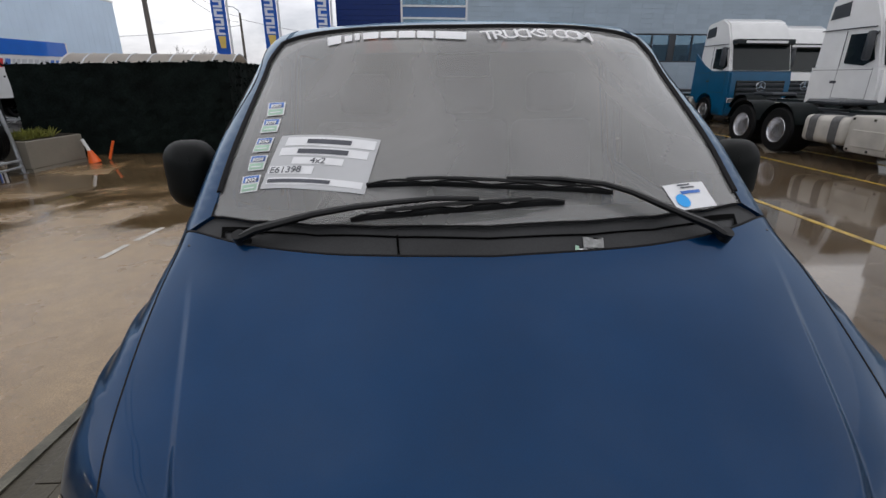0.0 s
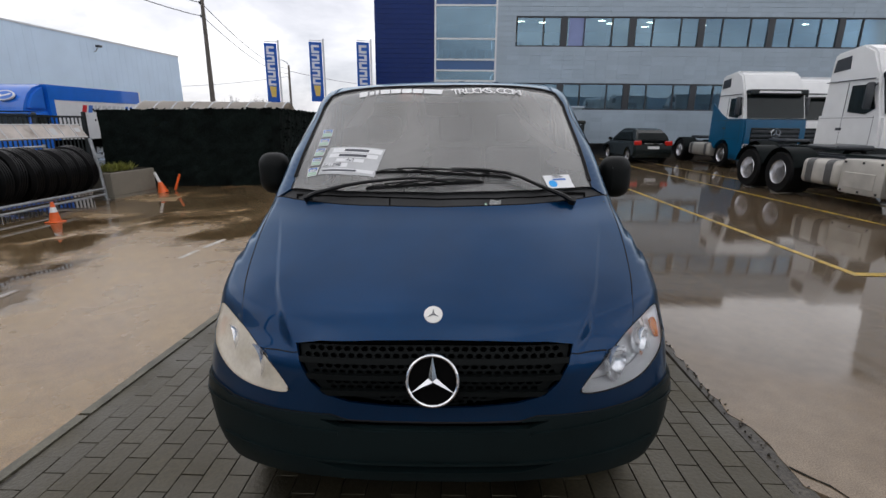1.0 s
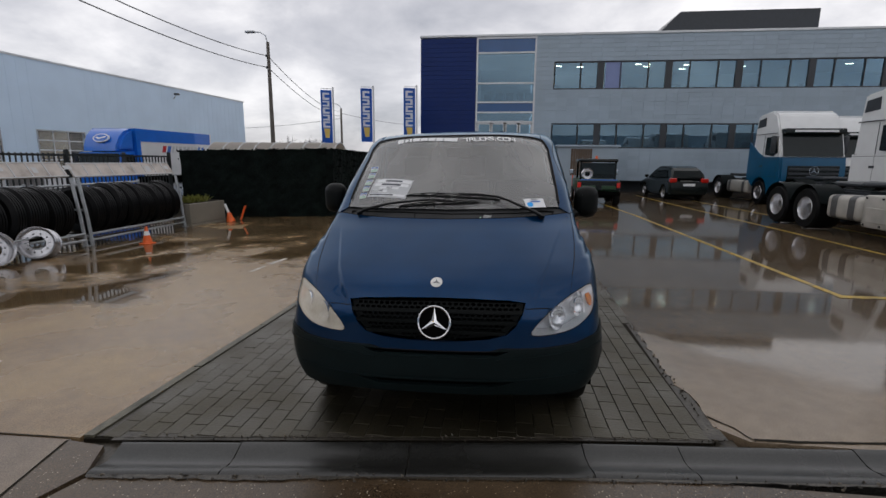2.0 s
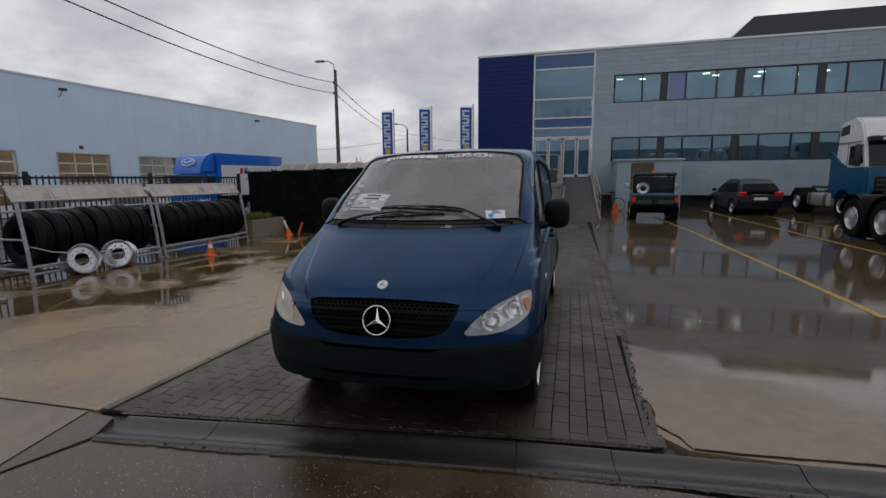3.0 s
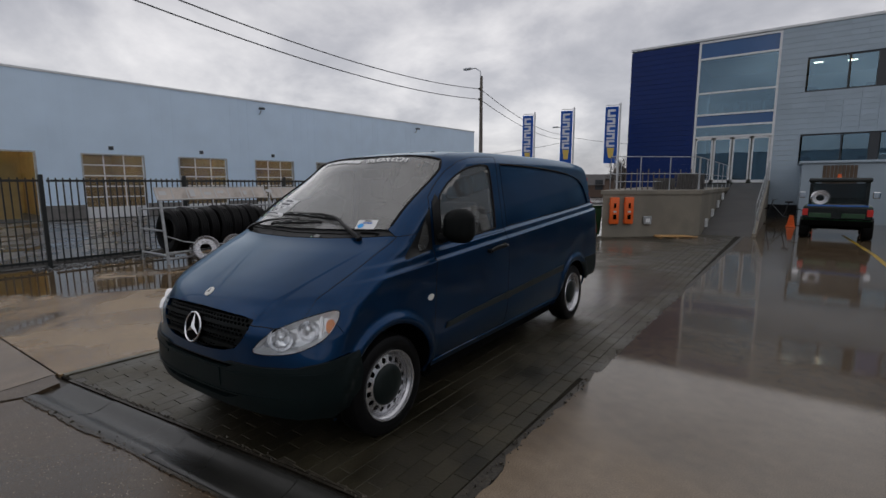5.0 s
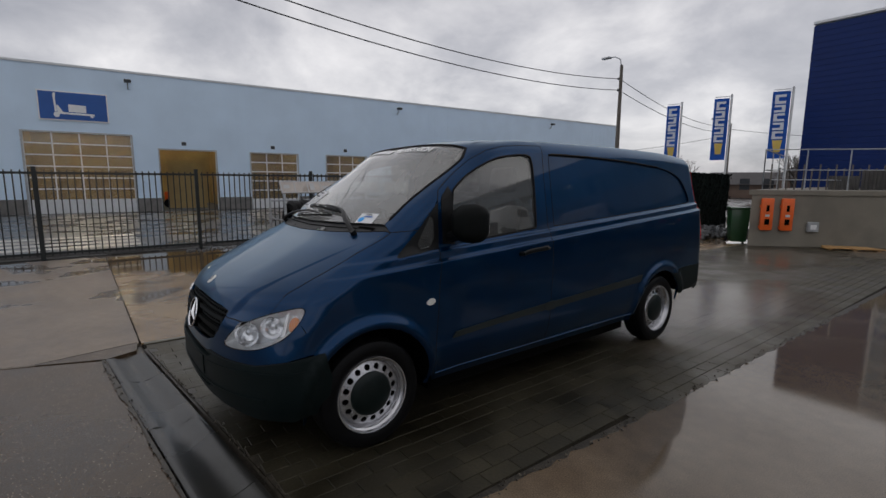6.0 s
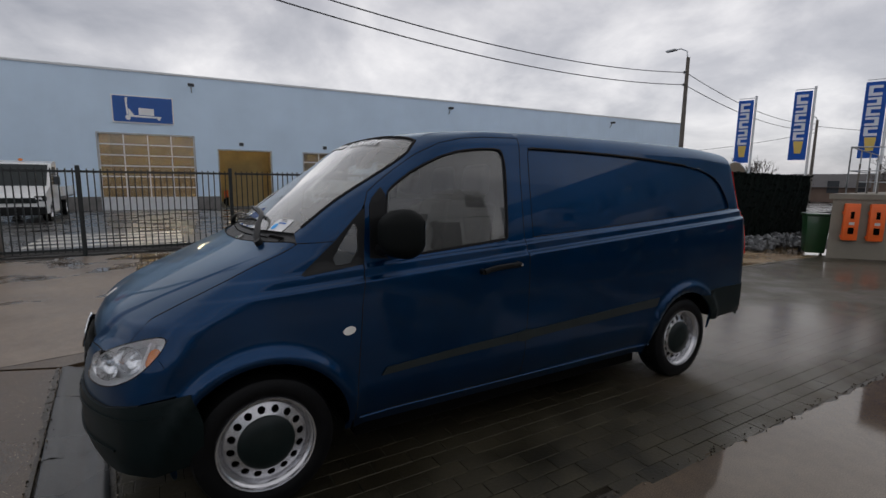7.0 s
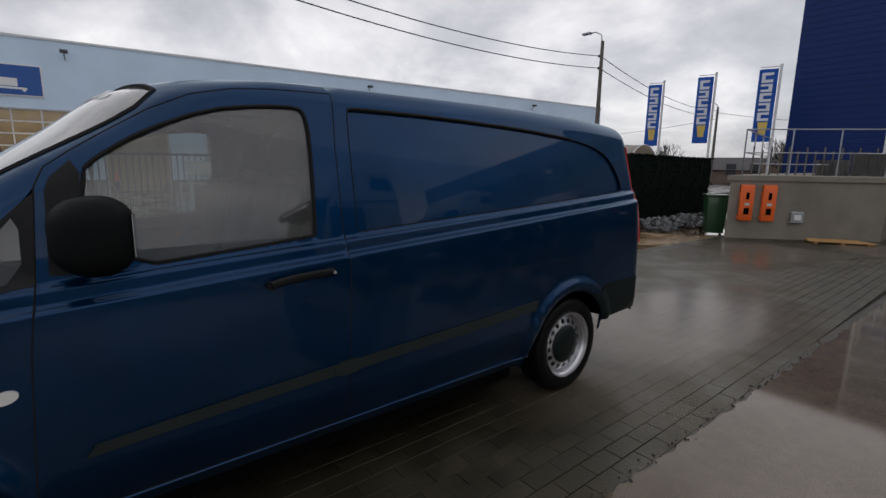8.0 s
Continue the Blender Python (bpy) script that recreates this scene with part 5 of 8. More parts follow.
sticker("dot", [quad_at(ST, 0.24 + 0.155 * math.cos(a), 0.68 + 0.26 * math.sin(a)) for a in np.linspace(0, 2 * math.pi, 18)[:-1]], CYAN, tag, 0.0012)
LOGO = [(-0.51, 1.910), (0.010, 1.857), (0.004, 1.800), (-0.502, 1.853)]
strip = bar(LOGO, 0.0, 0.10, 0.05, 1.0, WHITE, van, 0.0005, "windscreen_logo")
tagged(strip, "white logo strip along the windscreen top")
for u0, u1 in ((0.125, 0.18), (0.20, 0.235), (0.26, 0.37), (0.385, 0.50), (0.515, 0.63), (0.645, 0.76), (0.775, 0.99)):
    bar(LOGO, u0, u1, 0.1 if u0 > 0.15 else 0.3, 0.95, WHITE, strip, 0.0005)
TRK = [(0.062, 1.850), (0.475, 1.897), (0.462, 1.840), (0.058, 1.795)]
u = 0.0
for ch, wd in zip("TRUCKS.COM", (0.60, 0.66, 0.68, 0.66, 0.64, 0.60, 0.32, 0.68, 0.74, 0.80)):
    write_on(TRK, ch, u, 0.94, 0.086, WHITE, strip, 0.0015, 0.007)
    u += wd * 0.157

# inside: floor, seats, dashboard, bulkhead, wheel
# underbody boxes and housings in the near-black that paints their shade
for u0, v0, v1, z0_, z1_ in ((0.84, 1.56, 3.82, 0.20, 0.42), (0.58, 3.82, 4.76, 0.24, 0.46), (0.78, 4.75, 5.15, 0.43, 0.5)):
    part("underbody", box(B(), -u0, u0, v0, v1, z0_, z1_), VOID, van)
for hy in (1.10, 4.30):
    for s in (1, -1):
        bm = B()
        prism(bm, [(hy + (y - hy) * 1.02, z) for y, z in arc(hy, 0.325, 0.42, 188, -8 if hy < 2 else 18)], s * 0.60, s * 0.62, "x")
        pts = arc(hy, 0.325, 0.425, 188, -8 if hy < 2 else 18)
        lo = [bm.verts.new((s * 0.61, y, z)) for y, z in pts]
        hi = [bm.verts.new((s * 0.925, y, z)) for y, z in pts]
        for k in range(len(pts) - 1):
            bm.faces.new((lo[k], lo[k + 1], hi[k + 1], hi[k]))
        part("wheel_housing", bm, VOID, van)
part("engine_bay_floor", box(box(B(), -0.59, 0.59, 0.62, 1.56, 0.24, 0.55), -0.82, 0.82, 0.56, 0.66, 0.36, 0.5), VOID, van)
part("bulkhead", prism(B(), [(-0.86, 0.46), (0.86, 0.46), (0.84, 1.15), (0.76, 1.70), (0.64, 1.78), (-0.64, 1.78), (-0.76, 1.70), (-0.84, 1.15)], 2.57, 2.60, "y"), LINER, van)
part("cab_floor", box(B(), -0.86, 0.86, 1.5, 2.6, 0.42, 0.46), VOID, van)
bm = prism(B(), [(1.22, 0.95), (1.22, 1.24), (1.32, 1.265), (1.55, 1.20), (1.66, 1.13), (1.68, 0.98), (1.60, 0.70), (1.40, 0.70)], -0.82, 0.82, "x")
part("dashboard", bm, DASH, van)
wheel_m = pose(-0.42, 1.82, 1.10, 0, 0, 90) @ pose(0, 0, 0, 0, 32, 0)
sw = part("steering_wheel", lathe(B(), [(0.19 + 0.016 * math.cos(a), 0.016 * math.sin(a)) for a in np.linspace(0, 2 * math.pi, 8)], wheel_m, 28), BLACK, van)
part("spokes", box(box(B(), -0.01, 0.01, -0.18, 0.18, -0.03, 0.03), -0.02, 0.02, -0.07, 0.07, -0.06, 0.05, 0.01), BLACK, sw).matrix_basis = wheel_m
for x0, x1 in ((-0.72, -0.20), (-0.12, 0.28), (0.30, 0.72)):
    bm = box(B(), x0, x1, 1.95, 2.42, 0.62, 0.86, 0.05, None, 3)
    seat = part("seat", bm, SEAT, van, "grey fabric seat")
    bm = box(B(), x0, x1, -0.07, 0.07, 0, 0.62, 0.05, pose(0, 2.40, 0.84, -12, 0, 0), 3)
    part("backrest", bm, SEAT, seat)
    bm = box(B(), (x0 + x1) / 2 - 0.13, (x0 + x1) / 2 + 0.13, -0.05, 0.05, 0.66, 0.86, 0.04, pose(0, 2.40, 0.84, -12, 0, 0), 3)
    part("headrest", bm, SEAT, seat)
bm = box(B(), -0.11, 0.11, 1.93, 1.99, 1.66, 1.75, 0.025, None, 2)
part("rear_view_mirror", bm, BLACK, van)

# wheels


def wheel_at(parent, x, y, s, z=0.325):
    tyre_profile = [(0.205, -0.19), (0.27, -0.20), (0.312, -0.185), (0.325, -0.16), (0.3275, -0.1), (0.325, -0.03), (0.314, -0.008), (0.285, 0.006), (0.25, 0.004), (0.228, -0.006)]
    m = pose(x, y, z, 0, 0, 0 if s > 0 else 180)
    w = part("wheel", lathe(B(), tyre_profile, m, 48), TYRE, parent, "steel wheel with a round dark cap and black tyre")
    part("rim", lathe(B(), [(0.229, -0.004), (0.226, 0.004), (0.219, 0.002), (0.215, -0.012), (0.205, -0.02), (0.200, -0.035), (0.196, -0.06), (0.188, -0.052)], m, 48), STEEL, w)
    ring = [(0.189 * math.cos(a), 0.189 * math.sin(a)) for a in np.linspace(0, 2 * math.pi, 49)[:-1]]
    hub = [(0.132 * math.cos(a), 0.132 * math.sin(a)) for a in np.linspace(0, 2 * math.pi, 33)[:-1]]
    holes = [hub]
    for k in range(16):
        a = 2 * math.pi * k / 16 + 0.1
        holes.append([(0.160 * math.cos(a) + 0.0185 * math.cos(b), 0.160 * math.sin(a) + 0.0185 * math.sin(b)) for b in np.linspace(0, 2 * math.pi, 11)[:-1]])
    vs, tri = fill(ring, holes, 0.03)
    bm = B()
    bv = [bm.verts.new((-0.03 - 0.35 * (math.hypot(*p) - 0.132), *p)) for p in vs.tolist()]
    for t in tri.tolist():
        bm.faces.new([bv[i] for i in t])
    ex = bmesh.ops.extrude_edge_only(bm, edges=[ed for ed in bm.edges if ed.is_boundary])
    bmesh.ops.translate(bm, vec=(-0.012, 0, 0), verts=[g for g in ex["geom"] if isinstance(g, bmesh.types.BMVert)])
    bmesh.ops.transform(bm, matrix=m, verts=bm.verts)
    bmesh.ops.recalc_face_normals(bm, faces=bm.faces)
    part("disc", bm, STEEL, w, smooth=30)
    part("hub_cap", lathe(B(), [(0.0, -0.004), (0.06, -0.006), (0.115, -0.012), (0.130, -0.022), (0.134, -0.034)], m, 32), CAPMAT, w)
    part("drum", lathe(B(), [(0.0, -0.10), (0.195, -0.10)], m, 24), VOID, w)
    return w


for s in (1, -1):
    for hy, hz in HUBS:
        wheel_at(van, s * 0.93, hy, s, hz)


# ---------- ground ----------
lay("ground", [(-400, -400), (400, -400), (400, 400), (-400, 400)], ROAD, "wet dark ground reaching to the horizon", -0.06, step=40)
lay("yard_slab", [(-9.75, 0.20), (-1.985, 0.20), (-1.86, 3.1), (-1.72, 16.0), (-1.9, 26), (-9.75, 26)], YARD, "wet tan concrete yard slab", 0, step=0.7, depth=0.12, category="yard")
lay("front_slab", [(-9.75, -12), (-6.0, -12), (-1.87, -0.62), (-2.03, 0.185), (-9.75, 0.185)], FRONT, "wet grey concrete slab beside the apron", -0.004, step=0.6, depth=0.1, category="yard")
rnd = random.Random(17)
ragged = [(float(np.interp(y, [0.74, 1.5, 2.56, 5.6, 15.4, 17.3], [1.87, 1.84, 1.87, 1.94, 2.13, 2.17])) + rnd.uniform(-0.018, 0.018) + 0.03 * (0.9 < y < 1.3), float(y)) for y in np.arange(0.74, 17.3, 0.07)]
lay("parking_lot", [(2.02, 0.60)] + ragged + [(2.16, 17.3), (2.3, 27.0), (60, 27.0), (60, 1.2)], LOT, "wet brown asphalt parking lot with puddles", 0, step=0.8, depth=0.12, category="parking lot")
lay("apron", [(-5.95, -12), (60, -12), (60, 0.9), (1.63, 0.185), (-1.62, -0.10), (-1.84, -0.62)], APRON, "wet washed aggregate apron with pale pebbles", -0.004, step=0.5, depth=0.1, category="road")
lay("corner_patch", [(-2.03, 0.17), (-1.86, -0.60), (-1.66, -0.10), (-1.77, 0.14)], APRON, "broken concrete patch at the corner", 0.0, step=0.1, depth=0.05, category="patch")
lay("street", [(-27.2, -60), (-10.05, -60), (-10.05, 60), (-24.0, 60)], ROAD, "wet grey street behind the fence", 0.0, step=2.0, depth=0.1, category="road")
lay("paver_bed", [(-1.96, 0.20), (1.82, 0.58), (1.83, 1.5), (1.86, 2.56), (1.92, 5.6), (2.11, 17.2), (-1.70, 17.2), (-1.84, 3.1)], DIRT, "dark wet soil between the pavers", -0.008, step=0.5, depth=0.05, category="soil")
lay("joint_fill", [(-2.08, 0.21), (-1.93, -0.66), (-1.60, -0.14), (1.95, 0.18), (1.95, 0.66), (-1.60, 0.30)], EDGE, "dark wet soil under the kerb joints", -0.034, step=0.3, category="soil")
lay("joint_fill", [(-1.93, 0.23), (-1.80, 0.24), (-1.66, 3.1), (-1.53, 16.0), (-1.66, 16.0), (-1.79, 3.1)], EDGE, "dark wet soil filling the joint by the edging", -0.003, step=0.4, category="soil")
lay("joint_fill", [(-1.78, 0.20), (1.80, 0.56), (1.80, 0.70), (-1.78, 0.33)], EDGE, "dark wet soil filling the joint by the kerb", -0.003, step=0.3, category="soil")
lay("crumbled_edge", [(1.79, 0.60), (1.80, 1.5), (1.825, 2.56), (1.88, 5.6), (2.07, 17.2), (2.18, 17.2), (1.97, 5.6), (1.90, 2.56), (1.875, 1.5), (1.90, 0.60)], EDGE, "crumbled dark soil along the lot edge", -0.0025, step=0.3, category="soil")

for crack, w in (([(1.88, 0.86), (1.93, 0.80), (1.99, 0.74), (2.02, 0.66), (2.05, 0.60)], 0.010), ([(2.05, 0.62), (2.3, 0.63), (2.6, 0.66), (3.0, 0.70), (3.6, 0.75), (4.5, 0.85)], 0.016)):
    rnd = random.Random(len(crack))
    up_ = [(x + rnd.uniform(0, 0.006), y + w / 2 + rnd.uniform(0, 0.008)) for x, y in dense(crack, 0.05, False)]
    dn_ = [(x, y - w / 2 - rnd.uniform(0, 0.008)) for x, y in dense(crack, 0.05, False)]
    lay("crack", up_ + dn_[::-1], DIRT, "dark jagged crack in the wet asphalt", 0.003, step=0.06, category="crack")

rnd = random.Random(31)
for t0, t1, w in ((0.0, 1.25, 0.034), (1.25, 2.4, 0.020), (2.4, 4.2, 0.016)):
    a, b = np.array((-1.64, -0.125)), np.array((4.9, 0.50))
    line = dense([a + (b - a) * t0 / 6.57, a + (b - a) * t1 / 6.57], 0.03, False)
    drift = np.convolve([rnd.uniform(0, 1) for _ in range(len(line) + 6)], np.ones(7) / 7, "valid")
    up_ = [(x, y + w * 0.4) for x, y in line]
    dn_ = [(x, y - w * (2.0 * d_ - 0.5) - rnd.uniform(0, 0.006)) for (x, y), d_ in zip(line, drift)]
    lay("crack", up_ + dn_[::-1], EDGE, "dark crumbled edge between kerb and apron", 0.004, step=0.05, category="crack")

for seam_, w in (([(-9.7, 0.192), (-5.0, 0.192), (-2.05, 0.192)], 0.007), ([(-2.03, 0.17), (-1.87, -0.61), (-2.6, -2.62), (-5.95, -11.9)], 0.012), ([(-1.85, -0.60), (-1.66, -0.11)], 0.008)):
    line = dense(seam_, 0.06, False)
    lay("crack", [(x + rnd.uniform(0, 0.004), y + rnd.uniform(w / 2, w)) for x, y in line] + [(x - w, y - rnd.uniform(w / 2, w)) for x, y in line[::-1]], DIRT, "thin dark open joint between concrete slabs", 0.0015, step=0.1, category="crack")

# kerb: flush channel stones, dished in the middle
KERB_DIR = math.degrees(math.atan2(0.31, 3.24))
prof = [(-0.02, -0.10), (-0.02, -0.006), (-0.008, 0.002), (0.02, 0.003), (0.05, -0.004), (0.08, -0.015), (0.11, -0.024), (0.14, -0.028), (0.17, -0.026), (0.20, -0.018), (0.23, -0.007), (0.258, 0.002), (0.278, 0.003), (0.288, -0.005), (0.288, -0.10)]
kerb = thing("kerb", "wet grey dished concrete kerb stones across the entrance", "kerb", kind="structure", at=(-1.66, -0.09, float(lie(-1.66, 0)) - 0.002), turn=KERB_DIR)
x = 0.0
rnd = random.Random(11)
for k, ln in enumerate((0.72, 1.0, 1.0, 0.55, 1.0, 1.0, 1.0, 1.0, 1.0, 1.0)):
    bm = prism(B(), [(v + rnd.uniform(-0.004, 0.004), w + rnd.uniform(-0.003, 0.002)) for v, w in prof], x + 0.003, x + ln - 0.003, "x")
    for v in bm.verts:
        v.co.z += float(lie(-1.66 + v.co.x, 0)) - float(lie(-1.66, 0))
    part("kerb_stone", bm, KERB, kerb, smooth=50)
    x += ln

# crumbled joints and loose grit along the kerb and the ragged lot edge
rnd = random.Random(57)
line = dense([(-1.72, 0.225), (1.86, 0.575)], 0.035, False)
lay("crack", [(x, y + rnd.uniform(0.002, 0.008)) for x, y in line] + [(x, y - rnd.uniform(0.0, 0.003)) for x, y in line[::-1]], DIRT, "dark crumbled joint between kerb and pavers", 0.0025, step=0.05, category="crack")
bm = B()
for k in range(420):
    if k < 200:
        y = rnd.uniform(0.62, 7.0) ** 1.0
        x = float(np.interp(y, [0.62, 1.5, 2.56, 5.6, 17.3], [1.86, 1.84, 1.86, 1.92, 2.17])) + rnd.gauss(0, 0.018)
    elif k < 300:
        x = rnd.uniform(-1.7, 1.9)
        y = 0.225 + (x + 1.72) * 0.0978 + rnd.gauss(0.005, 0.014)
    else:
        x = rnd.uniform(-1.7, 3.2)
        y = -0.13 + (x + 1.66) * 0.0957 + rnd.gauss(0, 0.02)
    s_ = rnd.uniform(0.003, 0.009)
    r = bmesh.ops.create_icosphere(bm, subdivisions=1, radius=s_, matrix=pose(x, y, float(lie(x, y)) + s_ * 0.5, rnd.uniform(0, 360), rnd.uniform(0, 360), 0) @ Matrix.Diagonal((1.3, 0.9, 0.6, 1)))
solo("grit", bm, GRIT, "loose dark grit along the crumbled joints", "grit", kind="stuff", smooth=None)

edging = thing("edging", "narrow grey concrete edging along the slab", "edging", kind="structure")
for k in range(16):
    y0_, y1_ = 0.22 + k, 1.20 + k
    x0_, x1_ = -1.985 + 0.0425 * min(y0_, 3) + 0.01 * max(0, y0_ - 3), -1.985 + 0.0425 * min(y1_, 3) + 0.01 * max(0, y1_ - 3)
    bm = B()
    prism(bm, [(x0_, y0_), (x0_ + 0.065, y0_), (x1_ + 0.065, y1_), (x1_, y1_)], -0.1, 0.008, "z")
    for v in bm.verts:
        v.co.z += float(lie(v.co.x, v.co.y))
    part("edge_stone", bm, EDGING, edging, smooth=None)

# thin water standing on the pavers
for cx_, cy_, rx_, ry_, seed_ in ((0.85, 6.4, 1.5, 3.4, 1), (-0.4, 11.9, 1.7, 2.7, 2), (1.05, 14.4, 1.0, 1.8, 3)):
    ring_ = [(cx_ + rx_ * math.cos(a), cy_ + ry_ * math.sin(a)) for a in np.linspace(0, 6.283, 41)[:-1]]
    ring_ = [(min(px_, 1.79 + 0.0165 * py_), py_) for px_, py_ in ring_]
    lay("puddle", ring_, puddle_film("rain_water_film", cx_, cy_, rx_, ry_, seed_), "shallow clear rain water lying over pavers", 0.0045, step=0.4, category="puddle", kind="structure").visible_shadow = False

# painted lines
for a, b, w in (((4.76, 4.05), (4.86, 13.5), 0.09), ((4.86, 13.6), (4.70, 19.0), 0.09), ((7.60, 4.05), (7.72, 24.0), 0.09), ((9.45, 6.0), (9.35, 24.0), 0.09), ((12.4, 6), (12.4, 24), 0.09)):
    d = (Vector(b) - Vector(a)).normalized()
    n = Vector((-d.y, d.x)) * w / 2
    lay("bay_line", [(a[0] + n.x, a[1] + n.y), (a[0] - n.x, a[1] - n.y), (b[0] - n.x, b[1] - n.y), (b[0] + n.x, b[1] + n.y)], YELLOW, "worn yellow parking bay line on wet asphalt", 0.004, step=0.6, category="line")
lay("bay_line", [(4.70, 4.0), (12.5, 4.05), (12.5, 4.17), (4.70, 4.12)], YELLOW, "worn yellow parking bay line on wet asphalt", 0.005, step=0.6, category="line")
lay("yard_mark", [(-3.28, 4.51), (-3.21, 4.51), (-3.19, 4.93), (-3.26, 4.93)], WHITELINE, "short worn white mark on concrete", 0.004, step=0.3, category="line")
lay("yard_mark", [(-3.25, 5.06), (-3.18, 5.06), (-3.13, 5.55), (-3.20, 5.55)], WHITELINE, "short worn white mark on concrete", 0.004, step=0.3, category="line")
for k in range(4):
    x0 = -11.6 - k * 0.85
    lay("crossing_stripe", [(x0, -2.4), (x0 - 0.45, -2.4), (x0 - 0.45, 1.1), (x0, 1.1)], WHITELINE, "white street crossing stripe", 0.005, step=0.8, category="line")
bm = box(B(), -10.45, -10.3, -60, 60, -0.30, -0.12, 0.02)
solo("street_kerb", bm, BRICK, "low grey street kerb by the fence", "kerb", kind="structure")


# ---------- office building ----------
Y0 = 27.38
GL = -0.17
office = thing("office_building", "two-storey grey clad office with a deep blue wing", "building", kind="structure")
UP = (5.86, 7.28)
LO = (2.50, 3.80)


def window_row(z0, z1, lit):
    """A ribbon of panes in dark frames: groups of three between dark piers."""
    row = part("window_ribbon", box(box(B(), 3.46, 33.0, Y0 + 0.06, Y0 + 0.12, z0 - 0.07, z0), 3.46, 33.0, Y0 + 0.06, Y0 + 0.12, z1, z1 + 0.07), FRAMED, office)
    x = 3.5
    groups = [(1.45, 0.93)] + [(0.92, 1.48, 0.92)] * 7
    for gi, g in enumerate(groups):
        for w in g:
            pn = part("pane", box(B(), x + 0.04, x + w, Y0 + 0.10, Y0 + 0.115, z0, z1), PANE, row, smooth=None)
            pn.visible_shadow = False
            part("mullion", box(B(), x + w, x + w + 0.05, Y0 + 0.03, Y0 + 0.12, z0, z1), FRAMED, row, smooth=None)
            x += w + 0.05
        part("pier", box(B(), x, x + 0.30, Y0 + 0.045, Y0 + 0.12, z0, z1), FRAMED, row, smooth=None)
        x += 0.30
    return row


window_row(*UP, True)
part("drawn_blind", box(B(), 6.40, 7.28, Y0 + 0.085, Y0 + 0.097, UP[0], UP[1]), BLIND, office, smooth=None)
window_row(*LO, False)
# cladding: rows of boards, cut round the ribbons
part("wall_core", box(B(), 2.42, 33.0, Y0 + 0.30, Y0 + 0.36, 0.55, 2.43), GREYCLAD, office)
row_h = 0.242
for zlo, zhi, xa in ((0.55, 2.43, 2.42), (3.87, 5.79, 2.42), (7.35, 8.78, 2.42)):
    z = zlo
    while z < zhi - 0.02:
        h = min(row_h, zhi - z)
        x = xa
        bm = B()
        k = 0
        while x < 33:
            w = min(0.62, 33 - x)
            box(bm, x + 0.003, x + w - 0.003, Y0, Y0 + 0.04, z + 0.004, z + h - 0.004)
            x += w
        part("cladding_board", bm, GREYCLAD, office, smooth=None)
        z += row_h
    part("cladding_back", box(B(), xa, 33, Y0 + 0.035, Y0 + 0.10, zlo, zhi), GREYCLAD, office, smooth=None)
for zlo, zhi in ((2.43, 3.87), (5.79, 7.35)):
    bm = B()
    for k in range(6):
        za, zb = zlo + (zhi - zlo) * k / 6, zlo + (zhi - zlo) * (k + 1) / 6
        box(bm, 2.426, 3.455, Y0, Y0 + 0.06, za + 0.005, zb - 0.005)
    part("cladding_board", bm, GREYCLAD, office, smooth=None)
part("parapet_trim", box(B(), -4.45, 33.2, Y0 - 0.05, Y0 + 0.3, 8.78, 8.90, 0.01), FRAMEW, office)
# rooms behind the ribbons
for z0, z1, lit in ((4.9, 7.9, True), (1.6, 4.6, False)):
    part("room_back", box(B(), 2.6, 33, Y0 + 5.0, Y0 + 5.1, z0, z1), ROOMWALL, office)
    part("room_floor", box(B(), 2.6, 33, Y0 + 0.14, Y0 + 5.0, z0 - 0.1, z0), ROOMDARK, office)
    part("room_ceiling", box(B(), 2.6, 33, Y0 + 0.14, Y0 + 5.0, z1 - 0.5, z1 - 0.45), ROOMWALL, office)
    part("room_end", box(B(), 2.5, 2.6, Y0 + 0.14, Y0 + 5.0, z0, z1), ROOMWALL, office)
    for x in (9.9, 17.5, 25.0):
        part("room_wall", box(B(), x, x + 0.12, Y0 + 0.14, Y0 + 5, z0, z1), ROOMWALL, office)
    if lit:
        for x, y in ((3.9, 1.6), (5.2, 1.9), (8.5, 1.3), (9.2, 2.1), (11.4, 1.7), (11.6, 3.0), (14.8, 2.4), (20.5, 2.0)):
            part("ceiling_lamp", box(B(), x - 0.17, x + 0.17, Y0 + y - 0.07, Y0 + y + 0.07, z1 - 0.53, z1 - 0.51), LAMPWARM, office, smooth=None)
    for k, x in enumerate(np.arange(3.4, 30, 2.3)):
        part("desk_screen", box(B(), x, x + 0.55, Y0 + 0.8 + 0.3 * (k % 3), Y0 + 0.85 + 0.3 * (k % 3), z0 + 0.9, z0 + 1.25), FRAMED, office, smooth=None)
part("roof_slab", box(B(), -4.35, 33, Y0 + 0.1, Y0 + 16, 8.5, 8.78), GREYCLAD, office)
part("side_wall", box(B(), 32.9, 33.0, Y0, Y0 + 16, 0.0, 8.78), GREYCLAD, office)
part("plinth_recess", box(B(), 2.4, 33, Y0 + 0.8, Y0 + 0.9, GL - 0.1, 0.6), FRAMED, office)
part("soffit", box(B(), 2.4, 33, Y0 + 0.01, Y0 + 0.9, 0.50, 0.55), FRAMED, office)
# plant housing on the roof
bm = prism(B(), [(9.3, 8.78), (11.2, 10.72), (19.1, 10.72), (19.1, 8.78)], Y0 + 3.0, Y0 + 9, "y")
part("roof_plant", bm, FRAMED, office)
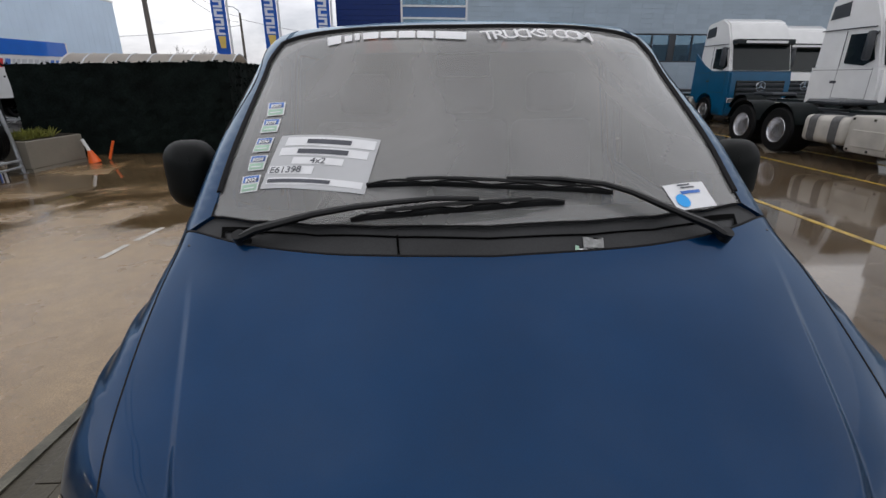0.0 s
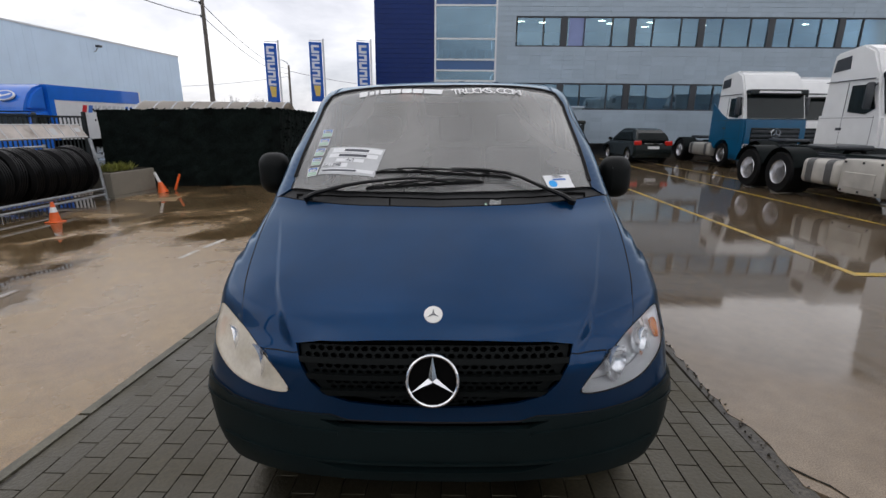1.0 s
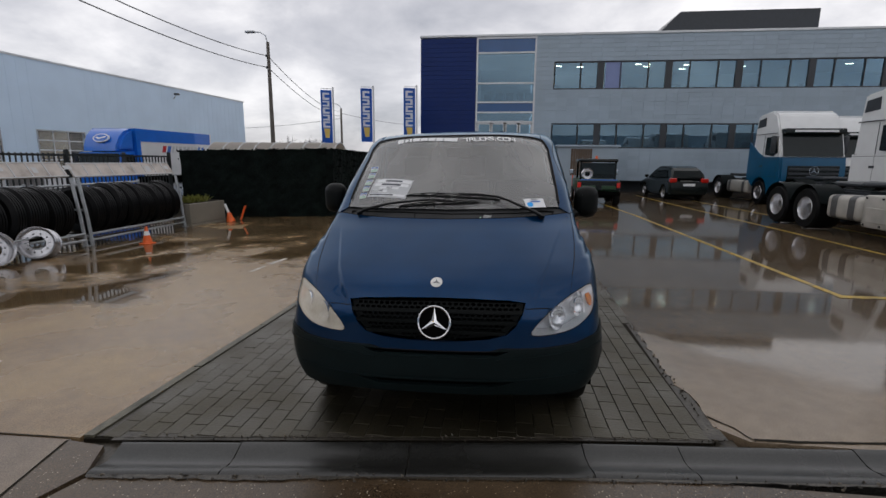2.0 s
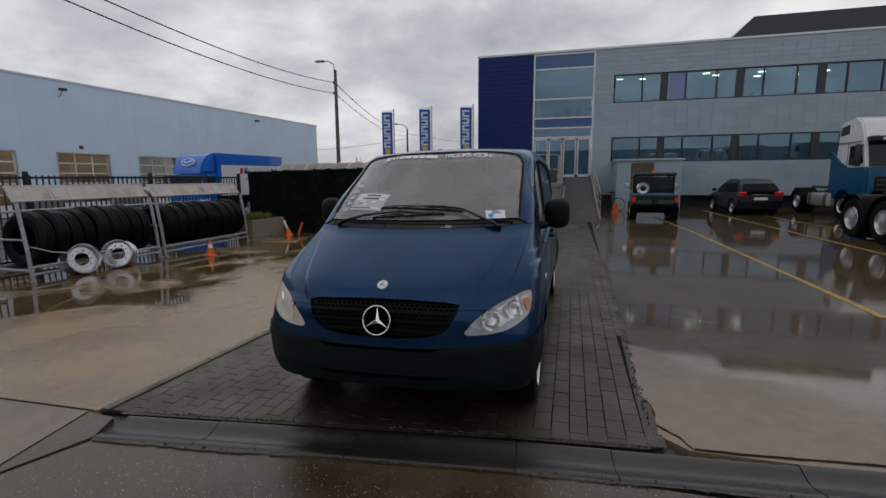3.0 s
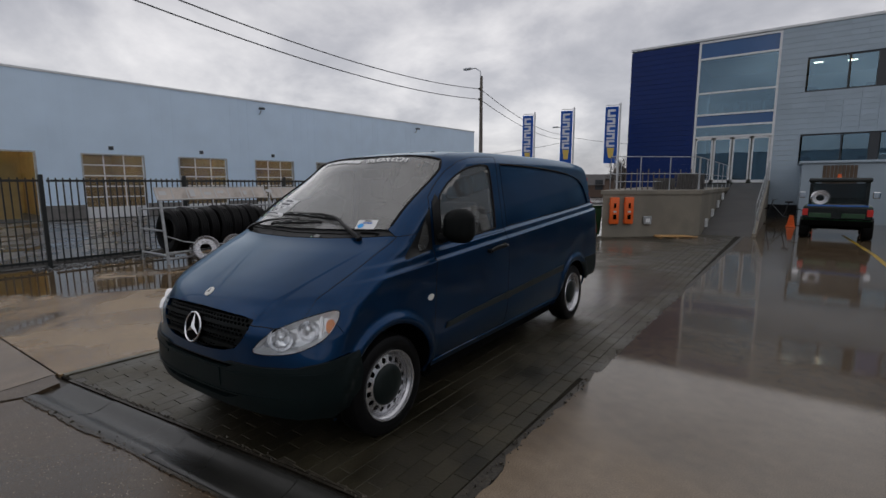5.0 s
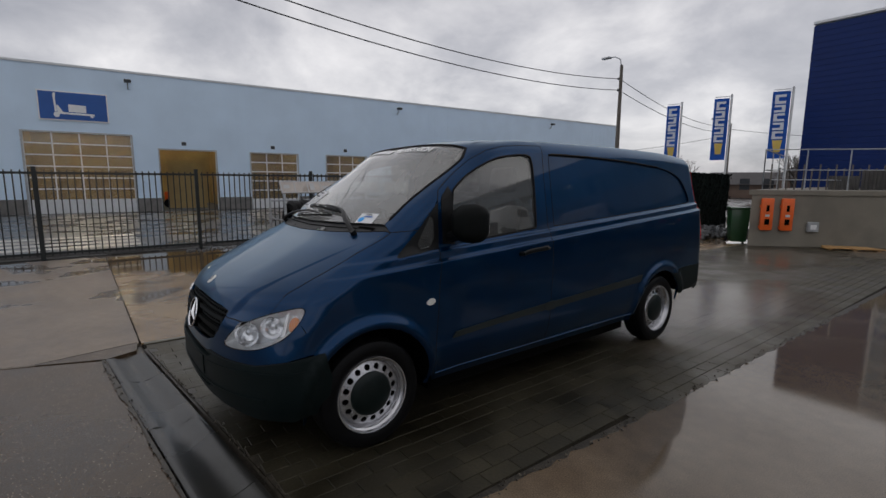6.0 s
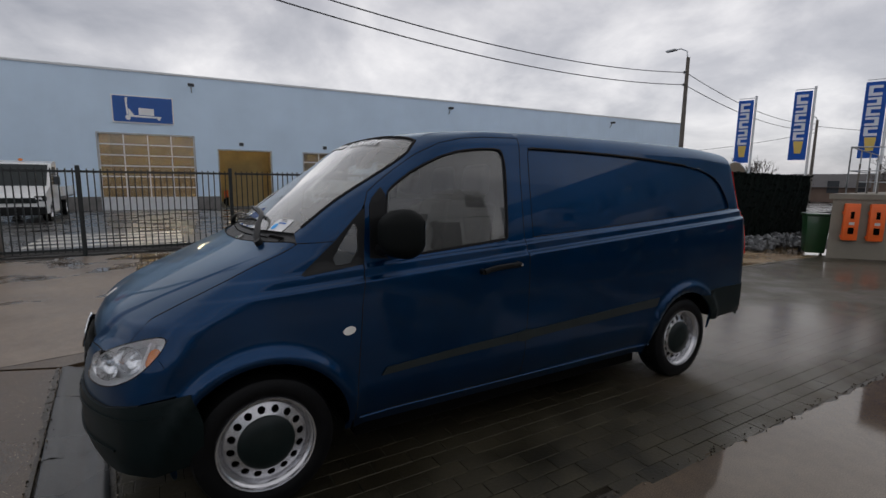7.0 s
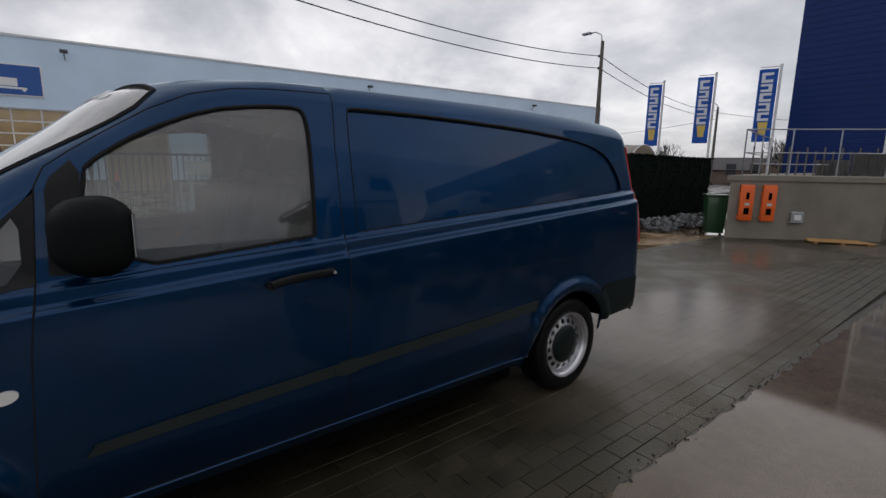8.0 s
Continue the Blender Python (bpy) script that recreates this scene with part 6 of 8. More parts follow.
# blue wing with vertical ribs
bm = B()
box(bm, -4.40, -1.08, Y0 + 0.05, Y0 + 9, GL, 8.74)
wing = part("blue_wing", bm, BLUECLAD, office)
for k in range(34):
    z = GL + 0.2 + k * 0.255
    part("rib", box(B(), -4.42, -1.10, Y0, Y0 + 0.06, z, z + 0.245), BLUECLAD, wing, smooth=None)
for k in range(34):
    z = GL + 0.2 + k * 0.255
    part("rib", box(B(), -4.43, -4.38, Y0 + 0.02, Y0 + 9, z, z + 0.245), BLUECLAD, wing, smooth=None)
# glazed stair tower
tower = part("glazed_tower", box(B(), -1.08, -0.98, Y0 - 0.02, Y0 + 0.14, 1.2, 8.76), FRAMEW, office)
part("frame", box(B(), 2.32, 2.42, Y0 - 0.02, Y0 + 0.14, 1.2, 8.76), FRAMEW, tower)
for z in (8.70, 7.88, 6.17, 5.08, 4.50, 3.95):
    part("transom", box(B(), -1.0, 2.34, Y0 - 0.015, Y0 + 0.12, z - 0.045, z + 0.045), FRAMEW, tower)
for z0, z1, m_ in ((7.92, 8.66, SPANDREL), (6.21, 7.84, PANE), (5.12, 6.13, PANE), (4.54, 5.04, SPANDREL), (3.99, 4.46, PANE)):
    ob = part("tower_pane", box(B(), -0.98, 2.32, Y0 + 0.03, Y0 + 0.05, z0, z1), m_, tower, smooth=None)
    ob.visible_shadow = False
for i, (x0, x1) in enumerate(((-0.95, -0.15), (-0.10, 0.68), (0.74, 1.50), (1.56, 2.30))):
    dr = part("door_leaf", box(box(box(box(B(), x0, x0 + 0.07, Y0, Y0 + 0.06, 1.62, 3.90), x1 - 0.07, x1, Y0, Y0 + 0.06, 1.62, 3.90), x0, x1, Y0, Y0 + 0.06, 3.8, 3.90), x0, x1, Y0, Y0 + 0.06, 1.62, 1.76), FRAMEW, tower)
    ob = part("door_pane", box(B(), x0 + 0.07, x1 - 0.07, Y0 + 0.02, Y0 + 0.035, 1.76, 3.8), PANE, dr, smooth=None)
    ob.visible_shadow = False
part("tower_back", box(B(), -1.0, 2.4, Y0 + 4.5, Y0 + 4.6, 1.2, 8.7), ROOMWALL, office)
for z in (1.55, 4.75, 7.95):
    part("tower_floor", box(B(), -1.0, 2.4, Y0 + 0.15, Y0 + 4.5, z - 0.2, z), ROOMDARK, office)
for x in (-0.6, 0.1, 0.75, 1.4, 1.9):
    part("chair_back", box(B(), x, x + 0.42, Y0 + 1.0, Y0 + 1.08, 5.25, 5.75, 0.04), FRAMED, office)
# side porch with a shutter
porch = thing("porch", "small pale grey porch with a brown slatted shutter", "porch", kind="structure")
part("wall", box(B(), 3.60, 6.75, 24.6, 27.35, GL, 2.42), GREYCLAD, porch)
part("roof", box(B(), 3.50, 6.85, 24.5, 27.36, 2.42, 2.52, 0.01), GREYCLAD, porch)
bm = B()
for k in range(9):
    box(bm, 4.30 + k * 0.125, 4.41 + k * 0.125, 24.57, 24.61, 0.9, 2.32)
part("shutter", bm, SHUTTER, porch)

# ---------- loading dock, ramp ----------
dock = thing("loading_dock", "stained cast concrete platform with a capping", "platform", kind="structure")
DK = [(-1.55, 13.95), (0.92, 16.05), (0.82, 27.3), (-3.3, 27.3), (-2.4, 18.5)]
part("wall", prism(B(), DK, GL - 0.05, 1.25, "z"), CONC, dock, smooth=None)
part("capping", prism(B(), [(-1.60, 13.87), (0.96, 16.02), (0.86, 27.3), (-3.4, 27.3), (-2.47, 18.5)], 1.25, 1.37, "z"), CONC, dock, smooth=None)
ramp = thing("ramp", "wet grey concrete ramp up to the office door", "ramp", kind="structure")
bm = prism(B(), [(16.35, GL - 0.05), (16.35, -0.10), (26.6, 1.60), (27.36, 1.60), (27.36, GL - 0.05)], 0.93, 2.32, "x")
part("slope", bm, RAMPM, ramp, smooth=None)
part("side_kerb", prism(B(), [(16.6, GL - 0.05), (16.6, 0.02), (26.6, 1.72), (27.36, 1.72), (27.36, GL - 0.05)], 2.33, 2.44, "x"), CONC, ramp, smooth=None)
for k in range(4):
    y = 17.4 + k * 1.6
    z = -0.10 + (y - 16.35) * 0.166
    solo("step_light", box(B(), 0.90, 0.98, y, y + 0.28, z + 0.02, z + 0.30, 0.01), FRAMEW, "small white light box on the ramp side", "light box", group="ramp light boxes")


def rail_run(name, pts, height, posts, label, mids=(0.5,), r=0.016):
    root = thing(name, label, "railing")
    top = [(x, y, z + height) for x, y, z in pts]
    part("top_rail", tube(B(), top, r), GALV, root)
    for m_ in mids:
        part("mid_rail", tube(B(), [(x, y, z + height * m_) for x, y, z in pts], r * 0.8), GALV, root)
    for i in range(len(pts) - 1):
        for k in range(posts):
            t = k / posts
            p = Vector(pts[i]).lerp(Vector(pts[i + 1]), t)
            part("post", rod(B(), p, p + Vector((0, 0, height)), r), GALV, root)
    p = Vector(pts[-1])
    part("post", rod(B(), p, p + Vector((0, 0, height)), r), GALV, root)
    return root


rail_run("dock_railing", [(-1.42, 14.20, 1.37), (0.80, 16.12, 1.37)], 1.05, 3, "galvanised railing along the dock edge")
rail_run("dock_railing", [(-1.42, 14.20, 1.37), (-2.25, 18.4, 1.37)], 1.05, 3, "galvanised railing along the dock side")
rail_run("ramp_railing", [(2.385, 16.7, 0.03), (2.385, 26.6, 1.70)], 0.95, 6, "galvanised handrail beside the ramp")
rail_run("ramp_railing", [(0.80, 16.3, 1.37), (0.78, 26.8, 1.37)], 1.05, 6, "galvanised handrail beside the ramp")
# short picket fence and corrugated sheets on the dock
pick = thing("picket_fence", "low rusty grey picket fence on the platform", "fence")
for k in range(16):
    t = k / 15
    p = Vector((-1.7, 15.6, 1.37)).lerp(Vector((0.4, 18.4, 1.37)), t)
    h = 0.62 if k % 2 else 0.72
    part("picket", rod(B(), p, p + Vector((0, 0, h)), 0.02), POLEW, pick)
part("rail", tube(B(), [(-1.7, 15.6, 1.65), (0.4, 18.4, 1.65)], 0.016), GALV, pick)
for t0, t1, h in ((0.0, 0.42, 0.40), (0.43, 1.0, 0.56)):
    n = int((t1 - t0) * 40)
    a, b = Vector((-0.7, 17.0, 1.37)).lerp(Vector((0.72, 18.3, 1.37)), t0), Vector((-0.7, 17.0, 1.37)).lerp(Vector((0.72, 18.3, 1.37)), t1)
    nn = Vector((0.675, -0.737, 0))
    bm = B()
    lo_ = [bm.verts.new(a.lerp(b, k / n) + nn * (0.02 if k % 2 else -0.02)) for k in range(n + 1)]
    hi_ = [bm.verts.new(v.co + Vector((0, 0, h))) for v in lo_]
    for k in range(n):
        bm.faces.new((lo_[k], lo_[k + 1], hi_[k + 1], hi_[k]))
    bmesh.ops.solidify(bm, geom=bm.faces[:], thickness=0.003)
    solo("corrugated_sheet", bm, BRICK, "grey corrugated metal sheet standing on the platform", "sheet")

face = Vector((2.47, 2.10, 0)).normalized()
out = Vector((face.y, -face.x, 0))
ang = math.degrees(math.atan2(face.y, face.x))


def on_dock(u, off=0.0):
    p = Vector((-1.55, 13.95, 0)) + face * u + out * off
    return p


def rescue_box(u):
    p = on_dock(u, 0.012)
    root = thing("rescue_box", "tall orange plastic box hung on the concrete wall", "wall box", group="orange wall boxes", at=(p.x, p.y, 0.32), turn=ang)
    part("case", box(B(), -0.145, 0.145, -0.10, 0.0, 0.0, 0.84, 0.025, None, 2), ORANGE, root)
    part("upper_window", box(B(), -0.035, 0.035, -0.106, -0.095, 0.50, 0.66, 0.004), VOID, root)
    part("lower_window", box(B(), -0.055, 0.055, -0.106, -0.095, 0.15, 0.30, 0.004), VOID, root)
    part("label_plate", box(B(), -0.05, 0.05, -0.106, -0.095, 0.36, 0.42), CARD, root)
    for z in (0.06, 0.60):
        part("latch", box(B(), -0.17, -0.145, -0.07, -0.03, z, z + 0.06, 0.006), ORANGE, root)
    return root


rescue_box(0.36), rescue_box(0.83)
p = on_dock(1.46, 0.01)
lb = thing("wall_light", "square grey wall light with a white lens", "wall light", at=(p.x, p.y, 0.30), turn=ang)
part("housing", box(B(), -0.13, 0.13, -0.08, 0, 0, 0.26, 0.015), GALV, lb)
part("lens", box(B(), -0.07, 0.07, -0.088, -0.078, 0.07, 0.19, 0.004), WHITE, lb)
p = on_dock(2.15, 0.45)
pal = thing("pallet_boards", "loose pale boards lying on the wet ground", "pallet", at=(p.x, p.y, float(lie(p.x, p.y))), turn=ang - 8)
for k in range(4):
    part("board", box(B(), -0.62 + 0.03 * k, 0.60 - 0.05 * k, -0.26 + k * 0.13, -0.15 + k * 0.13, 0.035, 0.06, 0.004), WOOD, pal)
for x in (-0.5, 0.0, 0.48):
    part("bearer", box(B(), x - 0.04, x + 0.04, -0.25, 0.24, 0.0, 0.035), WOOD, pal)
# wheeled bin
p = (-2.02, 14.45)
wb = thing("wheeled_bin", "dark green wheeled bin leaning behind the dock", "bin", at=(*p, float(lie(*p))), turn=35)
bm = box(B(), -0.24, 0.24, -0.25, 0.25, 0.05, 0.95, 0.03, None, 2)
for v in bm.verts:
    v.co.x *= 0.8 + 0.2 * v.co.z / 0.95
    v.co.y *= 0.8 + 0.2 * v.co.z / 0.95
part("tub", bm, GREENP, wb)
part("lid", box(B(), -0.26, 0.26, -0.27, 0.29, 0.95, 1.01, 0.02, None, 2), GREENP, wb)
for x in (-0.22, 0.22):
    part("wheel", rod(B(), (x - 0.02, 0.2, 0.09), (x + 0.02, 0.2, 0.09), 0.09, seg=16), TYRE, wb)

# ---------- screen hedge and rubble ----------


def screen_wall(name, pts, h, label):
    bm = B()
    rnd = random.Random(7)
    step = 0.16
    cols = []
    for i in range(len(pts) - 1):
        a, b = Vector(pts[i]), Vector(pts[i + 1])
        d = (b - a).normalized()
        n = Vector((d.y, -d.x))
        k = int((b - a).length / step)
        k = max(k, 1)
        for j in range(k + 1):
            q = a.lerp(b, j / k)
            cols.append((q, n))
    rows = int(h / step) + 1
    grid = []
    for q, n in cols:
        z0 = float(lie(q.x, q.y)) - 0.03
        col = []
        for r in range(rows + 1):
            z = z0 + h * r / rows + (rnd.uniform(-0.02, 0.03) if r == rows else 0)
            o = rnd.uniform(-0.025, 0.025)
            col.append(bm.verts.new((q.x + n.x * o, q.y + n.y * o, z)))
        back = [bm.verts.new((q.x - n.x * 0.3, q.y - n.y * 0.3, z0 + h * r / rows)) for r in (rows, 0)]
        grid.append(col + back)
    for a, b in zip(grid, grid[1:]):
        for r in range(len(a) - 1):
            bm.faces.new((a[r], b[r], b[r + 1], a[r + 1]))
    # small tufts that break up the face and the top edge
    for q, n in cols:
        for _ in range(16):
            z = float(lie(q.x, q.y)) + rnd.uniform(0, h)
            c = Vector((q.x + n.x * rnd.uniform(0.0, 0.05) + rnd.uniform(-0.08, 0.08), q.y + n.y * rnd.uniform(0.0, 0.05), z if rnd.random() < 0.75 else float(lie(q.x, q.y)) - 0.03 + h + rnd.uniform(-0.05, 0.025)))
            a1, s = rnd.uniform(0, 6.28), rnd.uniform(0.02, 0.05)
            vs = [bm.verts.new(c + Vector((s * math.cos(a1 + t), n.y * 0.02 * rnd.random(), s * math.sin(a1 + t)))) for t in (0, 2.1, 4.2)]
            bm.faces.new(vs)
    return bm


hedge = thing("screen_hedge", "black-green artificial hedge screen along the yard", "hedge screen")
RUN = [(-9.6, 12.0), (-8.03, 12.083), (-6.47, 12.167), (-4.9, 12.25), (-4.75, 12.5), (-4.86, 14.4), (-4.97, 16.3), (-5.08, 18.2), (-5.19, 20.1), (-5.3, 22.0)]
for a, b in zip(RUN, RUN[1:]):
    part("panel", screen_wall("panel", [a, b], 2.14, ""), SCREENM, hedge, smooth=None)
bm = B()
rnd = random.Random(21)
for k in range(240):
    t = rnd.random()
    x, y = -4.4 + rnd.uniform(0, 1.45) + 0.25 * t, 13.6 + t * 4.2
    s = rnd.uniform(0.05, 0.13)
    hgt = max(0.0, 0.20 - abs(x + 3.7) * 0.2)
    r = bmesh.ops.create_icosphere(bm, subdivisions=1, radius=s, matrix=pose(x, y, float(lie(x, y)) + s * 0.4 + rnd.uniform(0, hgt), rnd.uniform(0, 360), rnd.uniform(0, 360), 0) @ Matrix.Diagonal((rnd.uniform(0.7, 1.4), rnd.uniform(0.6, 1.1), rnd.uniform(0.4, 0.8), 1)))
    for v in r["verts"]:
        v.co += Vector((rnd.uniform(-1, 1), rnd.uniform(-1, 1), rnd.uniform(-1, 1))) * s * 0.18
solo("rubble", bm, STONE, "wet grey broken stones along the hedge foot", "stones", kind="stuff", smooth=None)

# ---------- tyre racks ----------


def truck_tyre(parent_name, label, m, w=0.30, r=0.52, group="rack tyres"):
    prof_ = [(r * 0.56, -w / 2 + 0.03), (r * 0.66, -w / 2), (r * 0.86, -w / 2 - 0.005), (r * 0.965, -w / 2 + 0.03)]
    n = 4
    for k in range(n):
        a = -w / 2 + 0.03 + (w - 0.06) * k / n
        b = -w / 2 + 0.03 + (w - 0.06) * (k + 1) / n
        prof_ += [(r, a + 0.008), (r, b - 0.008)] + ([(r * 0.975, b - 0.006), (r * 0.975, b + 0.006)] if k < n - 1 else [])
    prof_ += [(r * 0.965, w / 2 - 0.03), (r * 0.86, w / 2 + 0.005), (r * 0.66, w / 2), (r * 0.56, w / 2 - 0.03), (r * 0.56, -w / 2 + 0.03)]
    ob = new(parent_name, mesh_of(lathe(B(), prof_, None, 40), parent_name, 30))
    ob.data.materials.append(TYRE)
    ob.matrix_basis = m
    return tagged(ob, label, "truck tyre", group)


def tyre_rack(y0, y1, n, seed):
    xa, xb = -8.55, -9.35
    zf = float(lie(-8.2, (y0 + y1) / 2))
    rk = thing("tyre_rack", "galvanised rack of used truck tyres under a sign board", "rack", group="tyre racks", at=(0.23, 0, zf))
    xf = -8.15
    for y in (y0, y1):
        part("front_post", tube(B(), [(xf, y, 0.0), (xf - 0.05, y, 0.6), (xf - 0.16, y, 1.40)], 0.035, 6), GALV, rk)
        part("rear_post", rod(B(), (-9.4, y, 0.0), (-9.4, y, 1.25), 0.03), GALV, rk)
        part("side_bar", rod(B(), (xf, y, 0.20), (-9.4, y, 0.20), 0.028), GALV, rk)
        part("side_bar", rod(B(), (xf - 0.04, y, 0.75), (-9.4, y, 0.75), 0.02), GALV, rk)
        part("foot", box(B(), xf - 0.06, xf + 0.06, y - 0.05, y + 0.05, 0.0, 0.015), GALV, rk)
    for z in (0.13, 0.26):
        part("front_bar", rod(B(), (xf, y0, z), (xf, y1, z), 0.026), GALV, rk)
    part("rear_bar", rod(B(), (-9.0, y0, 0.24), (-9.0, y1, 0.24), 0.026), GALV, rk)
    part("rear_bar", rod(B(), (-9.4, y0, 1.2), (-9.4, y1, 1.2), 0.026), GALV, rk)
    bm = box(B(), -0.17, 0.17, y0 - 0.05, y1 - 0.02, -0.012, 0.012, 0.004, pose(xf - 0.27, 0, 1.56, 0, 0, 0) @ pose(0, 0, 0, 0, 58, 0))
    bd = part("sign_board", bm, BOARD, rk, "weathered pale sign board")
    tilt = pose(xf - 0.27, 0, 1.56, 0, 0, 0) @ pose(0, 0, 0, 0, 58, 0)
    rnd = random.Random(seed)
    for u in (-0.165, 0.145):
        part("board_rail", box(B(), u, u + 0.02, y0 - 0.05, y1 - 0.02, 0.010, 0.024, 0, tilt), CARD, bd, smooth=None)
    y = y0 - 0.04
    while y < y1 - 0.05:
        part("divider", box(B(), -0.145, 0.145, y, y + 0.022, 0.010, 0.022, 0, tilt), CARD, bd, smooth=None)
        if rnd.random() < 0.6:
            part("print_bar", box(B(), rnd.uniform(-0.11, -0.03), rnd.uniform(0.0, 0.1), y + 0.07, y + rnd.uniform(0.16, 0.26), 0.0122, 0.0135, 0, tilt), CARD, bd, smooth=None)
        y += 0.335
    # tyres standing in a row, leaning on one another
    y = y0 + 0.22
    for i in range(n):
        w = (y1 - y0 - 0.30) / n
        r = rnd.uniform(0.49, 0.535)
        yy = y0 + 0.18 + w * (i + 0.5)
        truck_tyre("truck_tyre", "used wet black truck tyre standing in a rack", pose(-8.39 + rnd.uniform(-0.03, 0.03), yy, zf + 0.20 + r, 0, 0, 90 + rnd.uniform(-4, 4)) @ pose(0, 0, 0, 0, rnd.uniform(-9, 9), 0) @ pose(0, 0, 0, rnd.uniform(0, 360)), w * rnd.uniform(0.84, 0.96), r)
    return rk


tyre_rack(3.78, 6.50, 9, 3)
tyre_rack(6.66, 9.62, 9, 5)


def loose_rim(x, y, turn, label):
    z = float(lie(x, y))
    root = thing("truck_rim", label, "wheel rim", group="loose truck rims", at=(x, y, z + 0.285), turn=turn, lean=-12)
    part("barrel", lathe(B(), [(0.285, -0.22), (0.268, -0.205), (0.26, -0.17), (0.245, -0.15), (0.245, 0.0), (0.255, 0.08), (0.285, 0.12), (0.28, 0.125), (0.262, 0.10), (0.235, 0.06), (0.235, -0.16), (0.262, -0.21)], None, 40), STEEL, root)
    ring = [(0.238 * math.cos(a), 0.238 * math.sin(a)) for a in np.linspace(0, 2 * math.pi, 41)[:-1]]
    hole = [(0.125 * math.cos(a), 0.125 * math.sin(a)) for a in np.linspace(0, 2 * math.pi, 29)[:-1]]
    holes = [hole] + [[(0.168 * math.cos(t) + 0.016 * math.cos(b), 0.168 * math.sin(t) + 0.016 * math.sin(b)) for b in np.linspace(0, 2 * math.pi, 9)[:-1]] for t in np.linspace(0, 2 * math.pi, 11)[:-1]]
    vs, tri = fill(ring, holes, 0.05)
    bm = B()
    bv = [bm.verts.new((0.03, *q)) for q in vs.tolist()]
    for t in tri.tolist():
        bm.faces.new([bv[i] for i in t])
    ex = bmesh.ops.extrude_edge_only(bm, edges=[ed for ed in bm.edges if ed.is_boundary])
    bmesh.ops.translate(bm, vec=(-0.014, 0, 0), verts=[g for g in ex["geom"] if isinstance(g, bmesh.types.BMVert)])
    bmesh.ops.recalc_face_normals(bm, faces=bm.faces)
    part("disc", bm, STEEL, root, smooth=30)
    return root


loose_rim(-7.72, 4.52, -12, "silver truck wheel rim leaning on the rack")
loose_rim(-7.62, 5.22, -58, "dull silver truck wheel rim leaning on the rack")
solo("chain", tube(B(), [(-7.92, 3.80, 0.44), (-7.85, 4.10, 0.31), (-7.76, 4.50, 0.22), (-7.70, 4.90, 0.19), (-7.66, 5.30, 0.20)], 0.012, 5), GALV, "slack steel cable between rack and rims", "cable")


def cone(x, y, lean=0.0, turn=0.0, label="orange traffic cone with a white band standing on wet concrete"):
    root = thing("traffic_cone", label, "traffic cone", group="traffic cones", at=(x, y, float(lie(x, y))), turn=turn, lean=lean)
    part("base", box(B(), -0.15, 0.15, -0.15, 0.15, 0, 0.03, 0.01), ORANGE, root)
    part("body", rod(B(), (0, 0, 0.03), (0, 0, 0.24), 0.12, 0.078, 20), ORANGE, root)
    part("tip", rod(B(), (0, 0, 0.36), (0, 0, 0.48), 0.052, 0.026, 20), ORANGE, root)
    part("band", rod(B(), (0, 0, 0.24), (0, 0, 0.36), 0.079, 0.053, 20), WHITE, root)
    return root


cone(-6.88, 6.92).scale = (0.76, 0.76, 0.76)
stake = thing("marker_stake", "white marker stake in a small orange foot by the planter", "marker", at=(-7.36, 10.86, float(lie(-7.36, 10.86))), turn=20)
part("foot", rod(B(), (0.02, 0, 0), (-0.03, 0, 0.27), 0.13, 0.045, 16), ORANGE, stake)
part("post", rod(B(), (-0.03, 0, 0.24), (-0.12, 0.0, 0.52), 0.035, seg=10), WHITE, stake)
solo("orange_post", rod(B(), (-7.22, 11.20, -0.19), (-7.09, 11.26, 0.22), 0.028, seg=10), ORANGE, "short leaning orange marker post", "marker post")
# planter
pl = thing("planter", "long concrete planter with yellowing plants", "planter", at=(-7.98, 10.40, float(lie(-7.98, 10.4))), turn=84)
bm = box(box(B(), -0.70, 0.70, -0.28, 0.28, 0.0, 0.07), -0.70, 0.70, -0.28, 0.28, 0.07, 0.62, 0.015)
part("trough", bm, CONC, pl)
part("soil", box(B(), -0.65, 0.65, -0.22, 0.22, 0.60, 0.635), DIRT, pl)
bm = B()
rnd = random.Random(9)
for k in range(420):
    x, y = rnd.uniform(-0.64, 0.1), rnd.uniform(-0.22, 0.22)
    a, ln, tilt = rnd.uniform(0, 6.28), rnd.uniform(0.08, 0.28), rnd.uniform(0.1, 0.9)
    tip = Vector((x + math.cos(a) * ln * tilt, y + math.sin(a) * ln * tilt, 0.62 + ln * (1 - tilt * 0.5)))
    w = Vector((-math.sin(a), math.cos(a), 0)) * 0.012
    b0 = Vector((x, y, 0.62))
    m_ = b0.lerp(tip, 0.55) + Vector((0, 0, 0.03))
    v = [bm.verts.new(q) for q in (b0 - w * 0.5, b0 + w * 0.5, m_ + w, tip, m_ - w)]
    bm.faces.new(v)
part("plants", bm, LEAF, pl, "yellow-green leafy plants", smooth=None)

# ---------- fence, stop sign ----------
fence = thing("fence", "black steel bar fence along the street", "fence", kind="structure")
FX = -9.9


def bar_mesh(h):
    return mesh_of(box(B(), -0.012, 0.012, -0.012, 0.012, 0, h), "bar")


